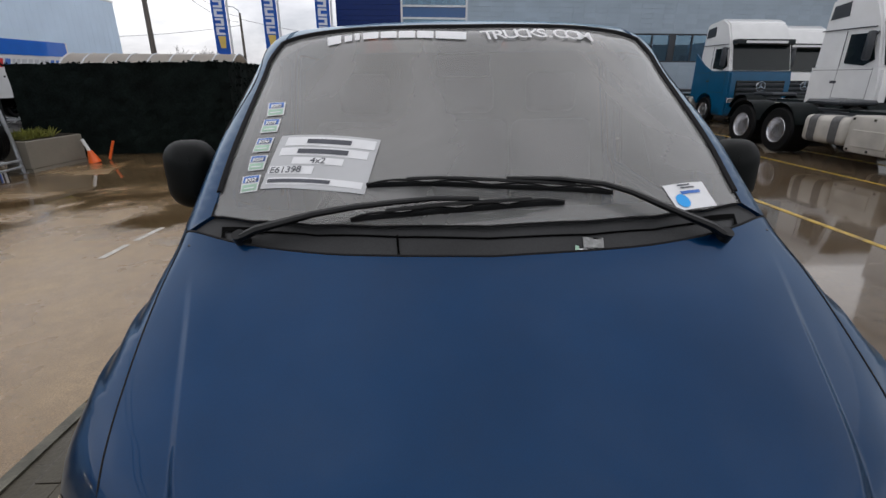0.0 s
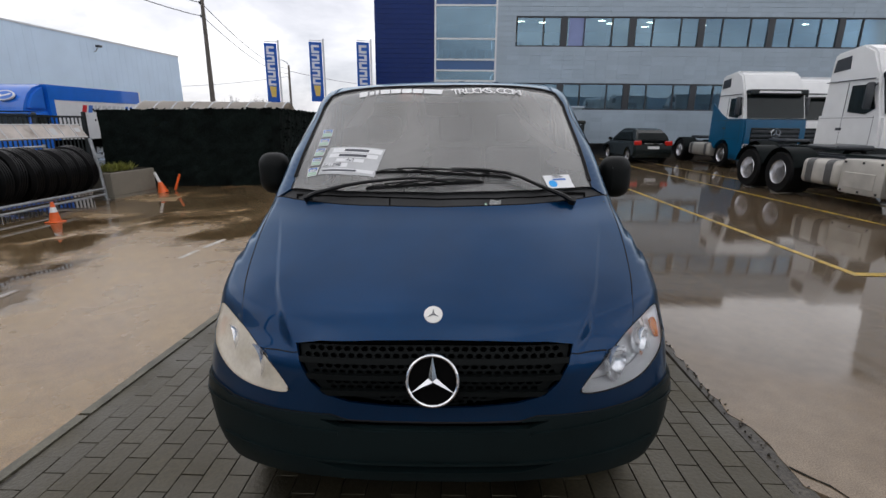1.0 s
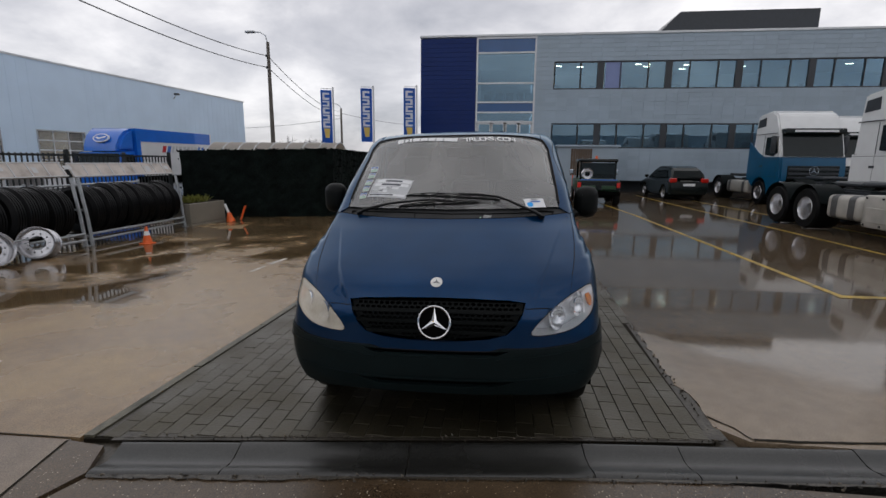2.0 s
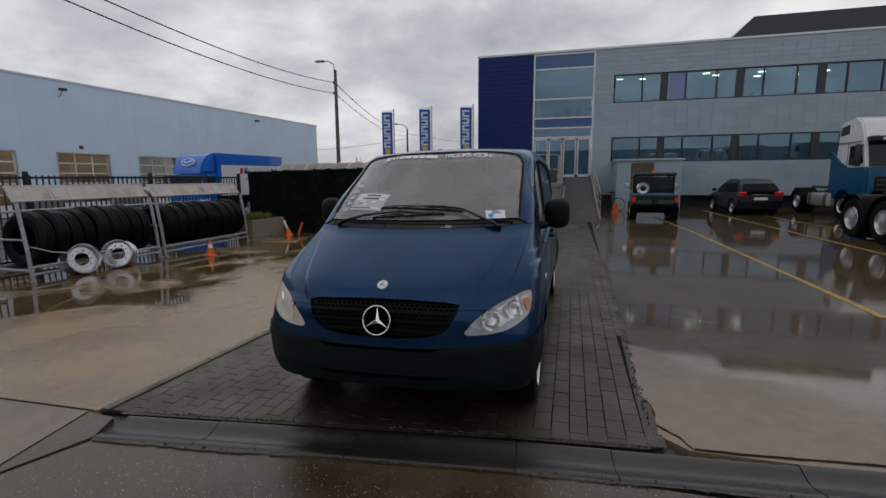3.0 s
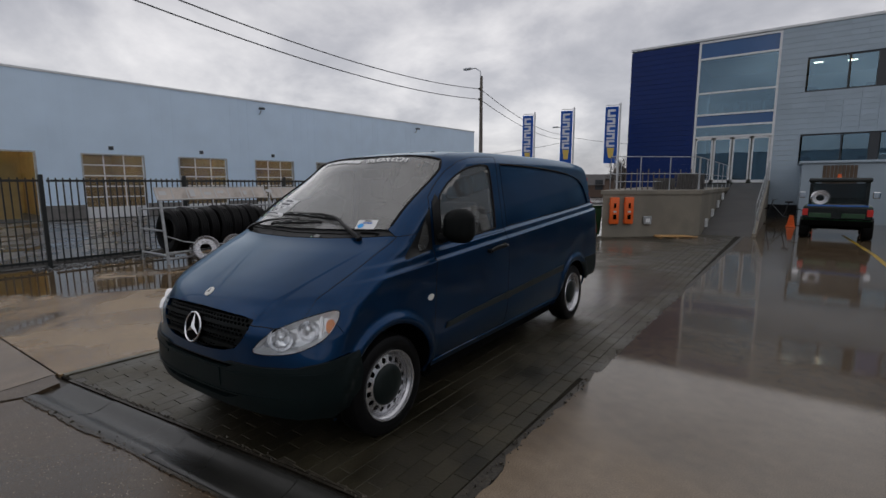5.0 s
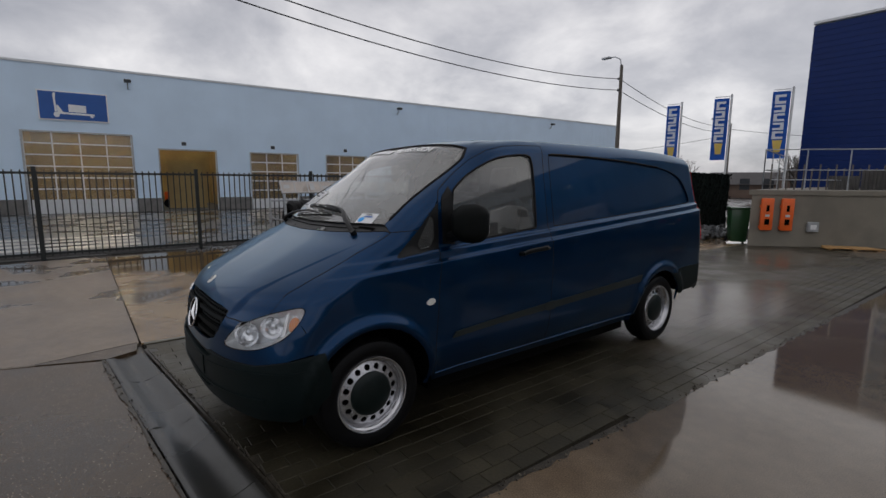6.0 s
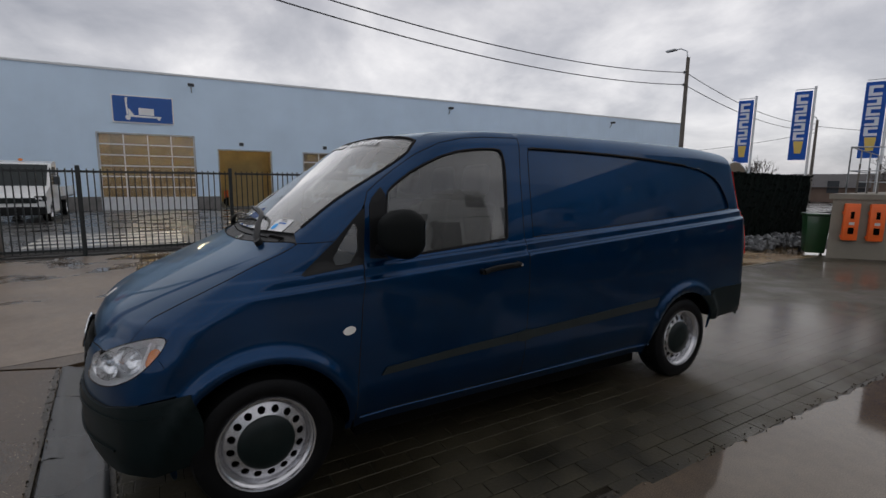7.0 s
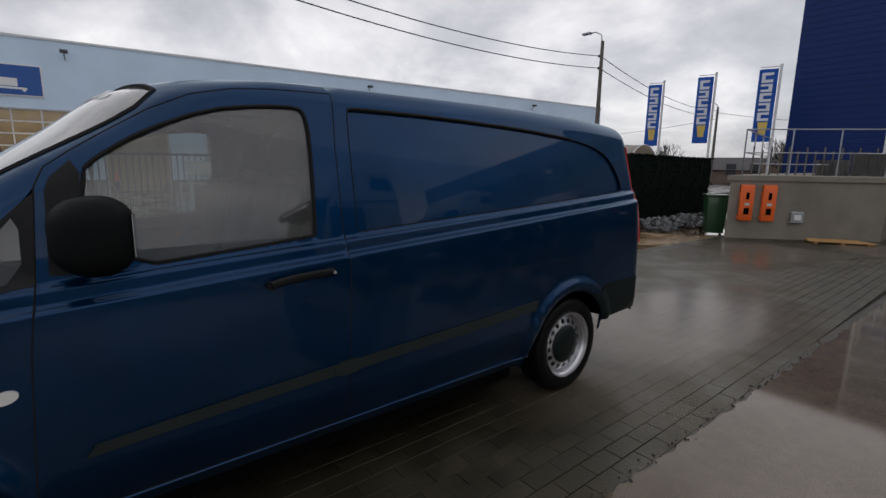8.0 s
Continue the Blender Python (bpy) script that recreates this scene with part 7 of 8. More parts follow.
bar_me = bar_mesh(1.86)
bar_me.materials.append(FENCEM)
y = -12.0
while y < 11.9:
    z = float(lie(FX, y))
    if not (2.12 < y < 2.32):
        piece("bar", bar_me, fence, pose(FX, y, z + 0.08))
    y += 0.128
for y0, y1 in ((-12, -3.9), (-3.9, -0.9), (-0.9, 2.2), (2.3, 5.2), (5.2, 8.3), (8.3, 11.9)):
    for z in (0.12, 1.86):
        part("rail", box(B(), FX - 0.02, FX + 0.02, y0, y1, z - 0.22, z - 0.17), FENCEM, fence)
    part("post", box(B(), FX - 0.04, FX + 0.04, y1 - 0.04, y1 + 0.04, -0.25, 1.80, 0.006), FENCEM, fence)
bm = B()
rnd = random.Random(3)
for k in range(150):
    x, y, s = rnd.uniform(-9.85, -9.35), rnd.uniform(1.8, 4.6), rnd.uniform(0.02, 0.06)
    bmesh.ops.create_icosphere(bm, subdivisions=1, radius=s, matrix=pose(x, y, -0.2, rnd.uniform(0, 360), 0, 0) @ Matrix.Diagonal((1.2, 0.9, 0.6, 1)))
solo("rubble", bm, STONE, "wet grey gravel spilled at the fence foot", "stones", kind="stuff", smooth=None)
sp = thing("stop_sign", "red octagonal stop sign on a concrete pole", "road sign", at=(-10.15, -2.48, -0.2))
part("pole", rod(B(), (0, 0, 0), (0, -0.05, 9.0), 0.15, 0.11, 16), POLEW, sp)
part("crossarm", box(B(), -0.74, 0.05, -0.09, 0.03, 7.80, 7.92, 0.01), POLEW, sp)
octa = [(0.36 * math.cos(radians(22.5 + 45 * k)), 0.36 * math.sin(radians(22.5 + 45 * k))) for k in range(8)]
sm = pose(0.19, -0.06, 2.62)
plate = part("plate", prism(B(), octa, 0, 0.012, "x", sm), WHITE, sp, smooth=None)
part("red_face", prism(B(), [(a * 0.93, b * 0.93) for a, b in octa], 0.012, 0.016, "x", sm), REDSIGN, plate, smooth=None)
words("lettering", "STOP", 0.26, WHITE, plate, Matrix.Translation((0.209, -0.06 - 0.30, 2.62 - 0.09)) @ Matrix(((0, 0, 1, 0), (1, 0, 0, 0), (0, 1, 0, 0), (0, 0, 0, 1))), squeeze=0.88)

# ---------- workshop hall ----------
HALL = thing("workshop_hall", "long pale blue clad workshop hall with glazed doors", "building", kind="structure", at=(-28.55, -6.0, -0.30), turn=-3.6)
# local: y along the front, x towards the yard
H_TOP = 7.55
doors = [(3.80, 8.35, 4.15, "glazed"), (9.65, 12.55, 3.47, "open"), (14.55, 17.45, 3.45, "glazed"), (19.45, 22.35, 3.45, "glazed"), (24.45, 27.40, 3.45, "glazed"), (29.5, 32.5, 3.45, "glazed"), (36.5, 39.5, 3.45, "glazed"), (-4.0, -0.5, 3.45, "glazed")]
HEND = 50.5
edges = sorted(doors)
cur = -30.0
bm = B()
for y0, y1, h, kind_ in edges:
    part("front_wall", box(B(), -0.25, 0.0, cur, y0, 0.0, H_TOP), HALLMAT, HALL, smooth=None)
    part("front_wall", box(B(), -0.25, 0.0, y0, y1, h, H_TOP), HALLMAT, HALL, smooth=None)
    cur = y1
part("front_wall", box(B(), -0.25, 0.0, cur, HEND, 0.0, H_TOP), HALLMAT, HALL, smooth=None)
bm = B()
k = 0
y = -30.0
while y < HEND:
    if not any(a - 0.06 < y < b + 0.06 for a, b, h, q in doors):
        box(bm, 0.0, 0.006, y, y + 0.04, 0.75, H_TOP - 0.12)
    y += 0.6
part("cladding_rib", bm, HALLMAT, HALL, smooth=None)
cur = -30.0
for y0, y1, h, kind_ in edges + [(HEND + 0.05, HEND + 0.05, 0, "")]:
    part("block_plinth", box(B(), 0.0, 0.03, cur, y0 - 0.05, 0.0, 0.75), BRICK, HALL, smooth=None)
    cur = y1 + 0.05
part("roof_trim", box(B(), -0.3, 0.05, -30, HEND + 0.05, H_TOP - 0.08, H_TOP + 0.03), FRAMEW, HALL)
part("end_wall", box(B(), -24, -0.25, HEND - 0.25, HEND, 0, H_TOP), HALLMAT, HALL)
part("roof", box(B(), -24, -0.25, -30, HEND - 0.25, H_TOP - 0.3, H_TOP - 0.1), GREYCLAD, HALL)
part("inside_floor", box(B(), -9, -0.25, -30, HEND - 0.3, -0.05, 0.02), ROOMDARK, HALL)
part("inside_wall", box(B(), -9.1, -9.0, -30, HEND - 0.3, 0, H_TOP - 0.3), HALLROOM, HALL)
for y in (3.0, 8.9, 13.5, 18.5, 23.4, 28.4, 34):
    part("partition", box(B(), -9, -0.26, y - 0.06, y + 0.06, 0.02, H_TOP - 0.3), HALLROOM, HALL)
for y in (5.2, 7.2, 11.1, 16.0, 21.0, 26.0):
    for x in (-2.6, -6.0):
        part("hall_lamp", box(B(), x - 0.12, x + 0.12, y - 0.5, y + 0.5, 4.6, 4.66), HALLLAMP, HALL, smooth=None)
for y0, y1, h, kind_ in doors:
    part("door_casing", box(box(box(B(), -0.08, 0.035, y0 - 0.07, y0, 0, h + 0.07), -0.08, 0.035, y1, y1 + 0.07, 0, h + 0.07), -0.08, 0.035, y0, y1, h, h + 0.07), GALV, HALL)
    if kind_ == "open":
        part("inner_door", box(B(), -2.6, -2.5, y0 + 0.5, y1 - 0.3, 0.02, 3.0), HALLROOM, HALL)
        continue
    rows_ = 6 if h > 4 else 5
    cols_ = 4 if h > 4 else 3
    leaf = part("sectional_door", box(B(), -0.14, -0.10, y0, y1, 0.0, h * 0.16), FRAMEW, HALL)
    bm = B()
    for r in range(1, rows_ + 1):
        z = h * (0.16 + 0.84 * (r - 1) / rows_)
        box(bm, -0.15, -0.09, y0, y1, z, z + 0.07)
    for c in range(cols_ + 1):
        yy = y0 + (y1 - y0) * c / cols_
        box(bm, -0.152, -0.088, max(y0, yy - 0.03), min(y1, yy + 0.03), 0, h)
    part("door_frame", bm, FRAMEW, leaf, smooth=None)
    ob = part("door_panes", box(B(), -0.125, -0.115, y0, y1, h * 0.16, h), DOORGLASS, leaf, smooth=None)
    ob.visible_shadow = False
for y in (8.4, 24.9, 40.8, -12.0):
    lampw = part("flood_lamp", box(B(), 0.25, 0.55, y - 0.16, y + 0.16, 6.92, 7.06, 0.02, None), FRAMED, HALL)
    part("arm", tube(B(), [(0, y, 6.65), (0.12, y, 6.66), (0.3, y, 6.94)], 0.03), GALV, lampw)
for y in (10.9, 15.9, 20.8, 25.8):
    part("number_plate", box(B(), 0.0, 0.02, y - 0.12, y + 0.12, 3.75, 3.95), FRAMED, HALL)
part("sign_band", box(B(), 0.0, 0.06, 4.54, 7.44, 4.76, 6.23), WHITE, HALL)
sg = part("sign_face", box(B(), 0.06, 0.075, 4.60, 7.38, 4.82, 6.17), BAND, HALL, "blue sign with a white pallet truck drawing", smooth=None)
bm = B()
so = lambda u, v: (4.60 + u * 2.78, 4.82 + v * 1.35)
for poly in ([(0.22, 0.28), (0.25, 0.28), (0.235, 0.86), (0.205, 0.84)], [(0.2, 0.84), (0.24, 0.80), (0.25, 0.95), (0.215, 0.96)], [(0.26, 0.20), (0.80, 0.18), (0.80, 0.25), (0.34, 0.27), (0.27, 0.52), (0.245, 0.5)], [(0.42, 0.29), (0.68, 0.28), (0.68, 0.55), (0.42, 0.57)],
             [(0.24 + 0.045 * math.cos(a), 0.17 + 0.10 * math.sin(a)) for a in np.linspace(0, 6.283, 13)[:-1]], [(0.76 + 0.025 * math.cos(a), 0.16 + 0.055 * math.sin(a)) for a in np.linspace(0, 6.283, 11)[:-1]]):
    prism(bm, [so(u, v) for u, v in poly], 0.075, 0.082, "x")
part("pallet_truck_drawing", bm, WHITE, sg, smooth=None)
# forklift in the open door
fk = thing("forklift", "orange forklift standing in the open workshop door", "forklift", at=(-31.2, 4.9, -0.26), turn=-20)
part("body", box(B(), -0.5, 0.5, -0.7, 0.5, 0.3, 1.0, 0.08, None, 2), ORANGE, fk)
part("mast", box(box(B(), -0.4, -0.32, 0.6, 0.7, 0.1, 2.1), 0.32, 0.4, 0.6, 0.7, 0.1, 2.1), FRAMED, fk)
part("cage", box(box(box(B(), -0.48, -0.42, -0.3, -0.24, 1.0, 2.0), 0.42, 0.48, -0.3, -0.24, 1.0, 2.0), -0.5, 0.5, -0.35, 0.45, 2.0, 2.06), FRAMED, fk)
for x in (-0.5, 0.5):
    for y in (-0.45, 0.4):
        part("wheel", rod(B(), (x - 0.1, y, 0.28), (x + 0.1, y, 0.28), 0.28, seg=18), TYRE, fk)


# ---------- vehicles ----------
def road_wheel(parent, x, y, r, w, s, rim=0.6, face=0.0, material=STEEL):
    m = pose(x, y, r, 0, 0, 0 if s > 0 else 180)
    t = part("wheel", lathe(B(), [(r * rim, -w), (r * 0.9, -w), (r, -w + 0.04), (r, -0.05), (r * 0.93, 0.0), (r * rim * 1.06, 0.0), (r * rim, -0.02)], m, 28), TYRE, parent)
    deep = -0.10 + face
    part("rim", lathe(B(), [(r * rim * 1.02, -0.01), (r * rim * 0.99, 0.004), (r * rim * 0.93, -0.02), (r * rim * 0.90, deep * 0.5 - 0.02), (r * rim * 0.74, deep)], m, 28), material, t)
    part("hub", lathe(B(), [(r * rim * 0.75, deep - 0.004), (r * rim * 0.46, deep + 0.02), (r * rim * 0.36, deep + 0.08), (0.0, deep + 0.09)], m, 20), HUBGREY, t)
    return t


def tractor(name, label, at, turn, paint, upper, tanks=True, axles=1):
    """A truck tractor unit: y forward, front at y = 0."""
    t = thing(name, label, "truck", group="parked truck tractors", at=at, turn=turn)
    arcf = [(-1.42 + 0.62 * math.cos(radians(a)), 0.52 + 0.62 * math.sin(radians(a))) for a in range(0, 181, 20)]
    low = [(-2.25, 0.95), (-2.25, 2.45 if upper != paint else 1.95), (-1.75, 2.15 if upper != paint else 1.95), (-1.2, 1.95), (-0.07, 1.95), (0.0, 1.62), (0.03, 0.75), (0.0, 0.35), (-0.78, 0.40)] + arcf[1:-1]
    bm = prism(B(), low, -1.22, 1.22, "x")
    bmesh.ops.bevel(bm, geom=[ed for ed in bm.edges if ed.verts[0].co.y > -0.3 and ed.verts[1].co.y > -0.3], offset=0.07, segments=2, affect="EDGES")
    cab = part("cab_lower", bm, paint, t)
    for s in (1, -1):
        for ya, yb, za, zb in ((-1.36, -1.345, 1.0, 2.86), (-0.30, -0.285, 1.05, 1.95), (-2.2, -0.3, 1.90, 1.912), (-2.2, -0.5, 2.90, 2.93), (-1.35, -0.3, 1.18, 1.192)):
            part("door_seam", box(B(), s * 1.2145 - 0.006, s * 1.2145 + 0.006, ya, yb, za, zb), FRAMED, cab, smooth=None)
    up = [(-2.24, 1.90), (-2.24, 3.25), (-2.20, 3.66), (-1.2, 3.80), (-0.80, 3.62), (-0.42, 2.98), (-0.10, 1.90)]
    bm = prism(B(), up, -1.20, 1.20, "x")
    for v in bm.verts:
        if v.co.z > 3.2:
            v.co.x *= 0.95
    bmesh.ops.bevel(bm, geom=list(bm.edges), offset=0.06, segments=2, affect="EDGES")
    part("cab_upper", bm, upper, t)
    bm = prism(B(), [(-0.40, 2.88), (-0.13, 1.98), (-0.085, 1.98), (-0.36, 2.88)], -1.10, 1.10, "x")
    part("windscreen", bm, WINDARK, t, smooth=None)
    part("sun_visor", box(B(), -1.12, 1.12, -0.46, -0.10, 2.84, 3.04, 0.04), CARBLACK, t)
    part("visor_print", box(B(), -0.8, 0.8, -0.099, -0.094, 2.90, 2.98), WHITE, t, smooth=None)
    grille_ = part("grille", box(B(), -0.95, 0.95, 0.0, 0.035, 0.70, 1.62, 0.02), CARBLACK, t)
    for k in range(5):
        part("slat", box(B(), -0.92, 0.92, 0.03, 0.06, 0.76 + k * 0.17, 0.85 + k * 0.17, 0.01), FRAMED, grille_)
    em = lathe(B(), [(0.17 + 0.013 * math.cos(a), 0.013 * math.sin(a)) for a in np.linspace(0, 2 * math.pi, 7)], pose(0, 0.07, 1.42, 0, 0, 90), 28)
    em = part("star_emblem", em, CHROME, grille_)
    bm = B()
    for k in range(3):
        a = math.pi / 2 + k * 2 * math.pi / 3
        prism(bm, [(0.165 * math.cos(a), 1.42 + 0.165 * math.sin(a)), (0.03 * math.cos(a + 1.05), 1.42 + 0.03 * math.sin(a + 1.05)), (0.03 * math.cos(a - 1.05), 1.42 + 0.03 * math.sin(a - 1.05))], 0.066, 0.08, "y")
    part("star", bm, CHROME, em, smooth=None)
    for s in (1, -1):
        part("headlamp", box(B(), s * 0.98 - 0.2, s * 0.98 + 0.2, -0.04, 0.03, 0.82, 1.02, 0.02), REFLECT, t)
        part("side_window", prism(B(), [(-1.22, 2.05), (-1.22, 2.74), (-0.56, 2.74), (-0.32, 2.12), (-0.6, 1.98)], s * 1.205, s * 1.218, "x"), WINDARK, t, smooth=None)
        part("upper_vent", prism(B(), [(-2.1, 3.15), (-2.05, 3.48), (-1.55, 3.55), (-1.5, 3.2)], s * 1.12, s * 1.165, "x"), FRAMED, t, smooth=None)
        mir_ = part("mirror", box(B(), s * 1.34 - 0.09, s * 1.34 + 0.09, -0.52, -0.38, 2.10, 2.78, 0.05, None, 2), FRAMED, t)
        part("arm", rod(B(), (s * 1.18, -0.45, 2.75), (s * 1.30, -0.36, 2.70), 0.025), FRAMED, mir_)
        part("door_handle", box(B(), s * 1.215 - 0.015, s * 1.215 + 0.015, -1.5, -1.3, 1.55, 1.62), FRAMED, t)
        part("step", box(B(), s * 1.10 - 0.12, s * 1.10 + 0.12, -0.78, -0.30, 0.34, 0.62, 0.02), FRAMED, t)
        if upper != paint:
            part("side_deflector", prism(B(), [(-2.52, 1.0), (-2.52, 2.62), (-2.24, 2.45), (-2.24, 1.0)], s * 1.18, s * 1.21, "x"), paint, t, smooth=None)
        part("frame_rail", box(B(), s * 0.42 - 0.04, s * 0.42 + 0.04, -6.1 if axles == 1 else -7.3, -1.2, 0.72, 0.98), FRAMED, t)
        road_wheel(t, s * 1.22, -1.42, 0.50, 0.32, s, 0.56, 0.05)
        ys = [-5.15] if axles == 1 else [-5.45, -6.75]
        for yy in ys:
            road_wheel(t, s * 1.22, yy, 0.52, 0.62, s, 0.56, -0.14)
            bm = B()
            pts = [(yy + 0.62 * math.cos(radians(a)), 0.52 + 0.62 * math.sin(radians(a))) for a in range(15, 166, 15)]
            lo_ = [bm.verts.new((s * 0.60, a, b)) for a, b in pts]
            hi_ = [bm.verts.new((s * 1.24, a, b)) for a, b in pts]
            for k in range(len(pts) - 1):
                bm.faces.new((lo_[k], lo_[k + 1], hi_[k + 1], hi_[k]))
            bmesh.ops.solidify(bm, geom=bm.faces[:], thickness=0.02)
            part("mudguard", bm, PLASTIC, t)
        if tanks:
            ta, tb = (-4.3, -2.45) if axles == 1 else (-4.72, -3.55)
            tk = part("fuel_tank", box(B(), s * 0.90 - 0.29, s * 0.90 + 0.29, ta, tb, 0.38, 0.94, 0.12, None, 3), TANK, t)
            for yy in (ta + 0.30, tb - 0.30):
                part("strap", box(B(), s * 0.90 - 0.296, s * 0.90 + 0.296, yy - 0.014, yy + 0.014, 0.373, 0.947, 0.12, None, 3), HUBGREY, tk)
            if axles == 2:
                cover = part("side_box", box(B(), s * 0.92 - 0.29, s * 0.92 + 0.29, -3.50, -2.42, 0.30, 1.00, 0.05, None, 2), TANK, t)
                part("box_panel", box(B(), s * 1.215 - 0.012, s * 1.215 + 0.012, -3.36, -2.60, 0.42, 0.74, 0.01), TANK, cover)
                for yy in (-3.40, -2.95, -2.52):
                    for zz in (0.36, 0.94):
                        part("bolt", box(B(), s * 1.213 - 0.01, s * 1.213 + 0.01, yy - 0.02, yy + 0.02, zz - 0.02, zz + 0.02), PLASTIC, cover, smooth=None)
    part("fifth_wheel", box(B(), -0.45, 0.45, -5.7, -4.7, 1.10, 1.22, 0.04), FRAMED, t)
    part("deck", box(B(), -0.46, 0.46, -4.4, -2.3, 0.98, 1.04), PLASTIC, t)
    part("axle", box(B(), -0.9, 0.9, -5.3, -5.0, 0.42, 0.62), VOID, t)
    part("chassis_block", box(B(), -0.95, 0.95, -2.3, -0.8, 0.55, 1.0), VOID, t)
    tall = ("cab_lower", "cab_upper", "windscreen", "sun_visor", "visor_print", "grille", "side_window", "upper_vent", "mirror", "door_handle", "side_deflector", "slat", "star", "arm")
    for ch in t.children_recursive:
        if ch.name.split(".")[0] in tall or ch.name.startswith("star"):
            for v in ch.data.vertices:
                if v.co.z > 1.0:
                    v.co.z = 1.0 + (v.co.z - 1.0) * 1.02
    return t


tractor("tractor_unit", "teal blue truck tractor with a white roof", (12.75, 18.3, float(lie(12, 18))), 180.5, TRUCKBLUE, TRUCKWHITE)
tractor("tractor_unit", "white truck tractor half hidden behind another", (16.1, 20.4, float(lie(15, 19))), 181, TRUCKWHITE, TRUCKWHITE)
tractor("tractor_unit", "white truck tractor parked behind a long chassis", (12.5, 11.85, float(lie(12, 12))), 180, TRUCKWHITE, TRUCKWHITE)
tractor("tractor_unit", "white twin-axle truck tractor with metal side tanks", (9.63, 5.72, float(lie(9, 9))), 180, TRUCKWHITE, TRUCKWHITE, True, 2)


def small_car(name, label, at, turn):
    c = thing(name, label, "car", at=at, turn=turn)
    prof_ = [(2.05, 0.35), (2.08, 0.62), (1.95, 0.78), (1.2, 0.95), (-1.75, 1.0), (-2.02, 0.88), (-2.10, 0.55), (-2.05, 0.28), (-1.75, 0.25)]
    prof_ += [(-1.35 + 0.34 * math.cos(radians(a)), 0.30 + 0.34 * math.sin(radians(a))) for a in range(170, 9, -20)] + [(-0.9, 0.22), (0.9, 0.22)]
    prof_ += [(1.30 + 0.34 * math.cos(radians(a)), 0.30 + 0.34 * math.sin(radians(a))) for a in range(170, 9, -20)]
    bm = prism(B(), prof_, -0.88, 0.88, "x")
    bmesh.ops.bevel(bm, geom=[ed for ed in bm.edges if abs(ed.verts[0].co.x - ed.verts[1].co.x) < 0.01], offset=0.09, segments=3, affect="EDGES")
    part("body", bm, CARBLACK, c)
    bm = prism(B(), [(1.15, 0.95), (0.75, 1.20), (0.45, 1.42), (0.1, 1.53), (-0.5, 1.57), (-1.2, 1.54), (-1.6, 1.45), (-1.85, 1.2), (-1.98, 0.98)], -0.82, 0.82, "x")
    for v in bm.verts:
        if v.co.z > 1.2:
            v.co.x *= 0.80
    bmesh.ops.bevel(bm, geom=list(bm.edges), offset=0.07, segments=3, affect="EDGES")
    part("cabin", bm, CARBLACK, c)
    bm = prism(B(), [(-0.60, 1.36), (0.60, 1.36), (0.68, 1.08), (-0.68, 1.08)], 0, 0.01, "y")
    for v in bm.verts:
        v.co.y = -1.98 + (v.co.z - 0.98) * 0.60 - 0.03
    part("rear_window", bm, WINDARK, c, smooth=None)
    for s in (1, -1):
        bm = prism(B(), [(0.85, 1.02), (0.35, 1.36), (-1.2, 1.38), (-1.55, 1.05)], 0, 0.01, "x")
        for v in bm.verts:
            v.co.x = s * (0.835 - (v.co.z - 0.98) * 0.34)
        part("side_window", bm, WINDARK, c, smooth=None)
        part("tail_lamp", box(B(), s * 0.70 - 0.16, s * 0.70 + 0.16, -2.10, -1.95, 0.82, 1.02, 0.03), REDLAMP, c)
        part("mirror", box(B(), s * 0.98 - 0.10, s * 0.98 + 0.08, 0.62, 0.75, 0.98, 1.12, 0.03), CARBLACK, c)
        road_wheel(c, s * 0.86, -1.35, 0.30, 0.19, s, 0.66)
        road_wheel(c, s * 0.86, 1.30, 0.30, 0.19, s, 0.66)
    part("number_plate", box(B(), -0.26, 0.26, -2.125, -2.10, 0.66, 0.78), WHITE, c)
    part("trim", box(B(), -0.42, 0.42, -2.11, -2.04, 0.88, 0.91), CHROME, c)
    part("underside", box(B(), -0.75, 0.75, -1.7, 1.7, 0.16, 0.3), VOID, c)
    return c


small_car("hatchback", "small black hatchback parked with its back to the yard", (9.05, 22.9, float(lie(9, 22))), 2)


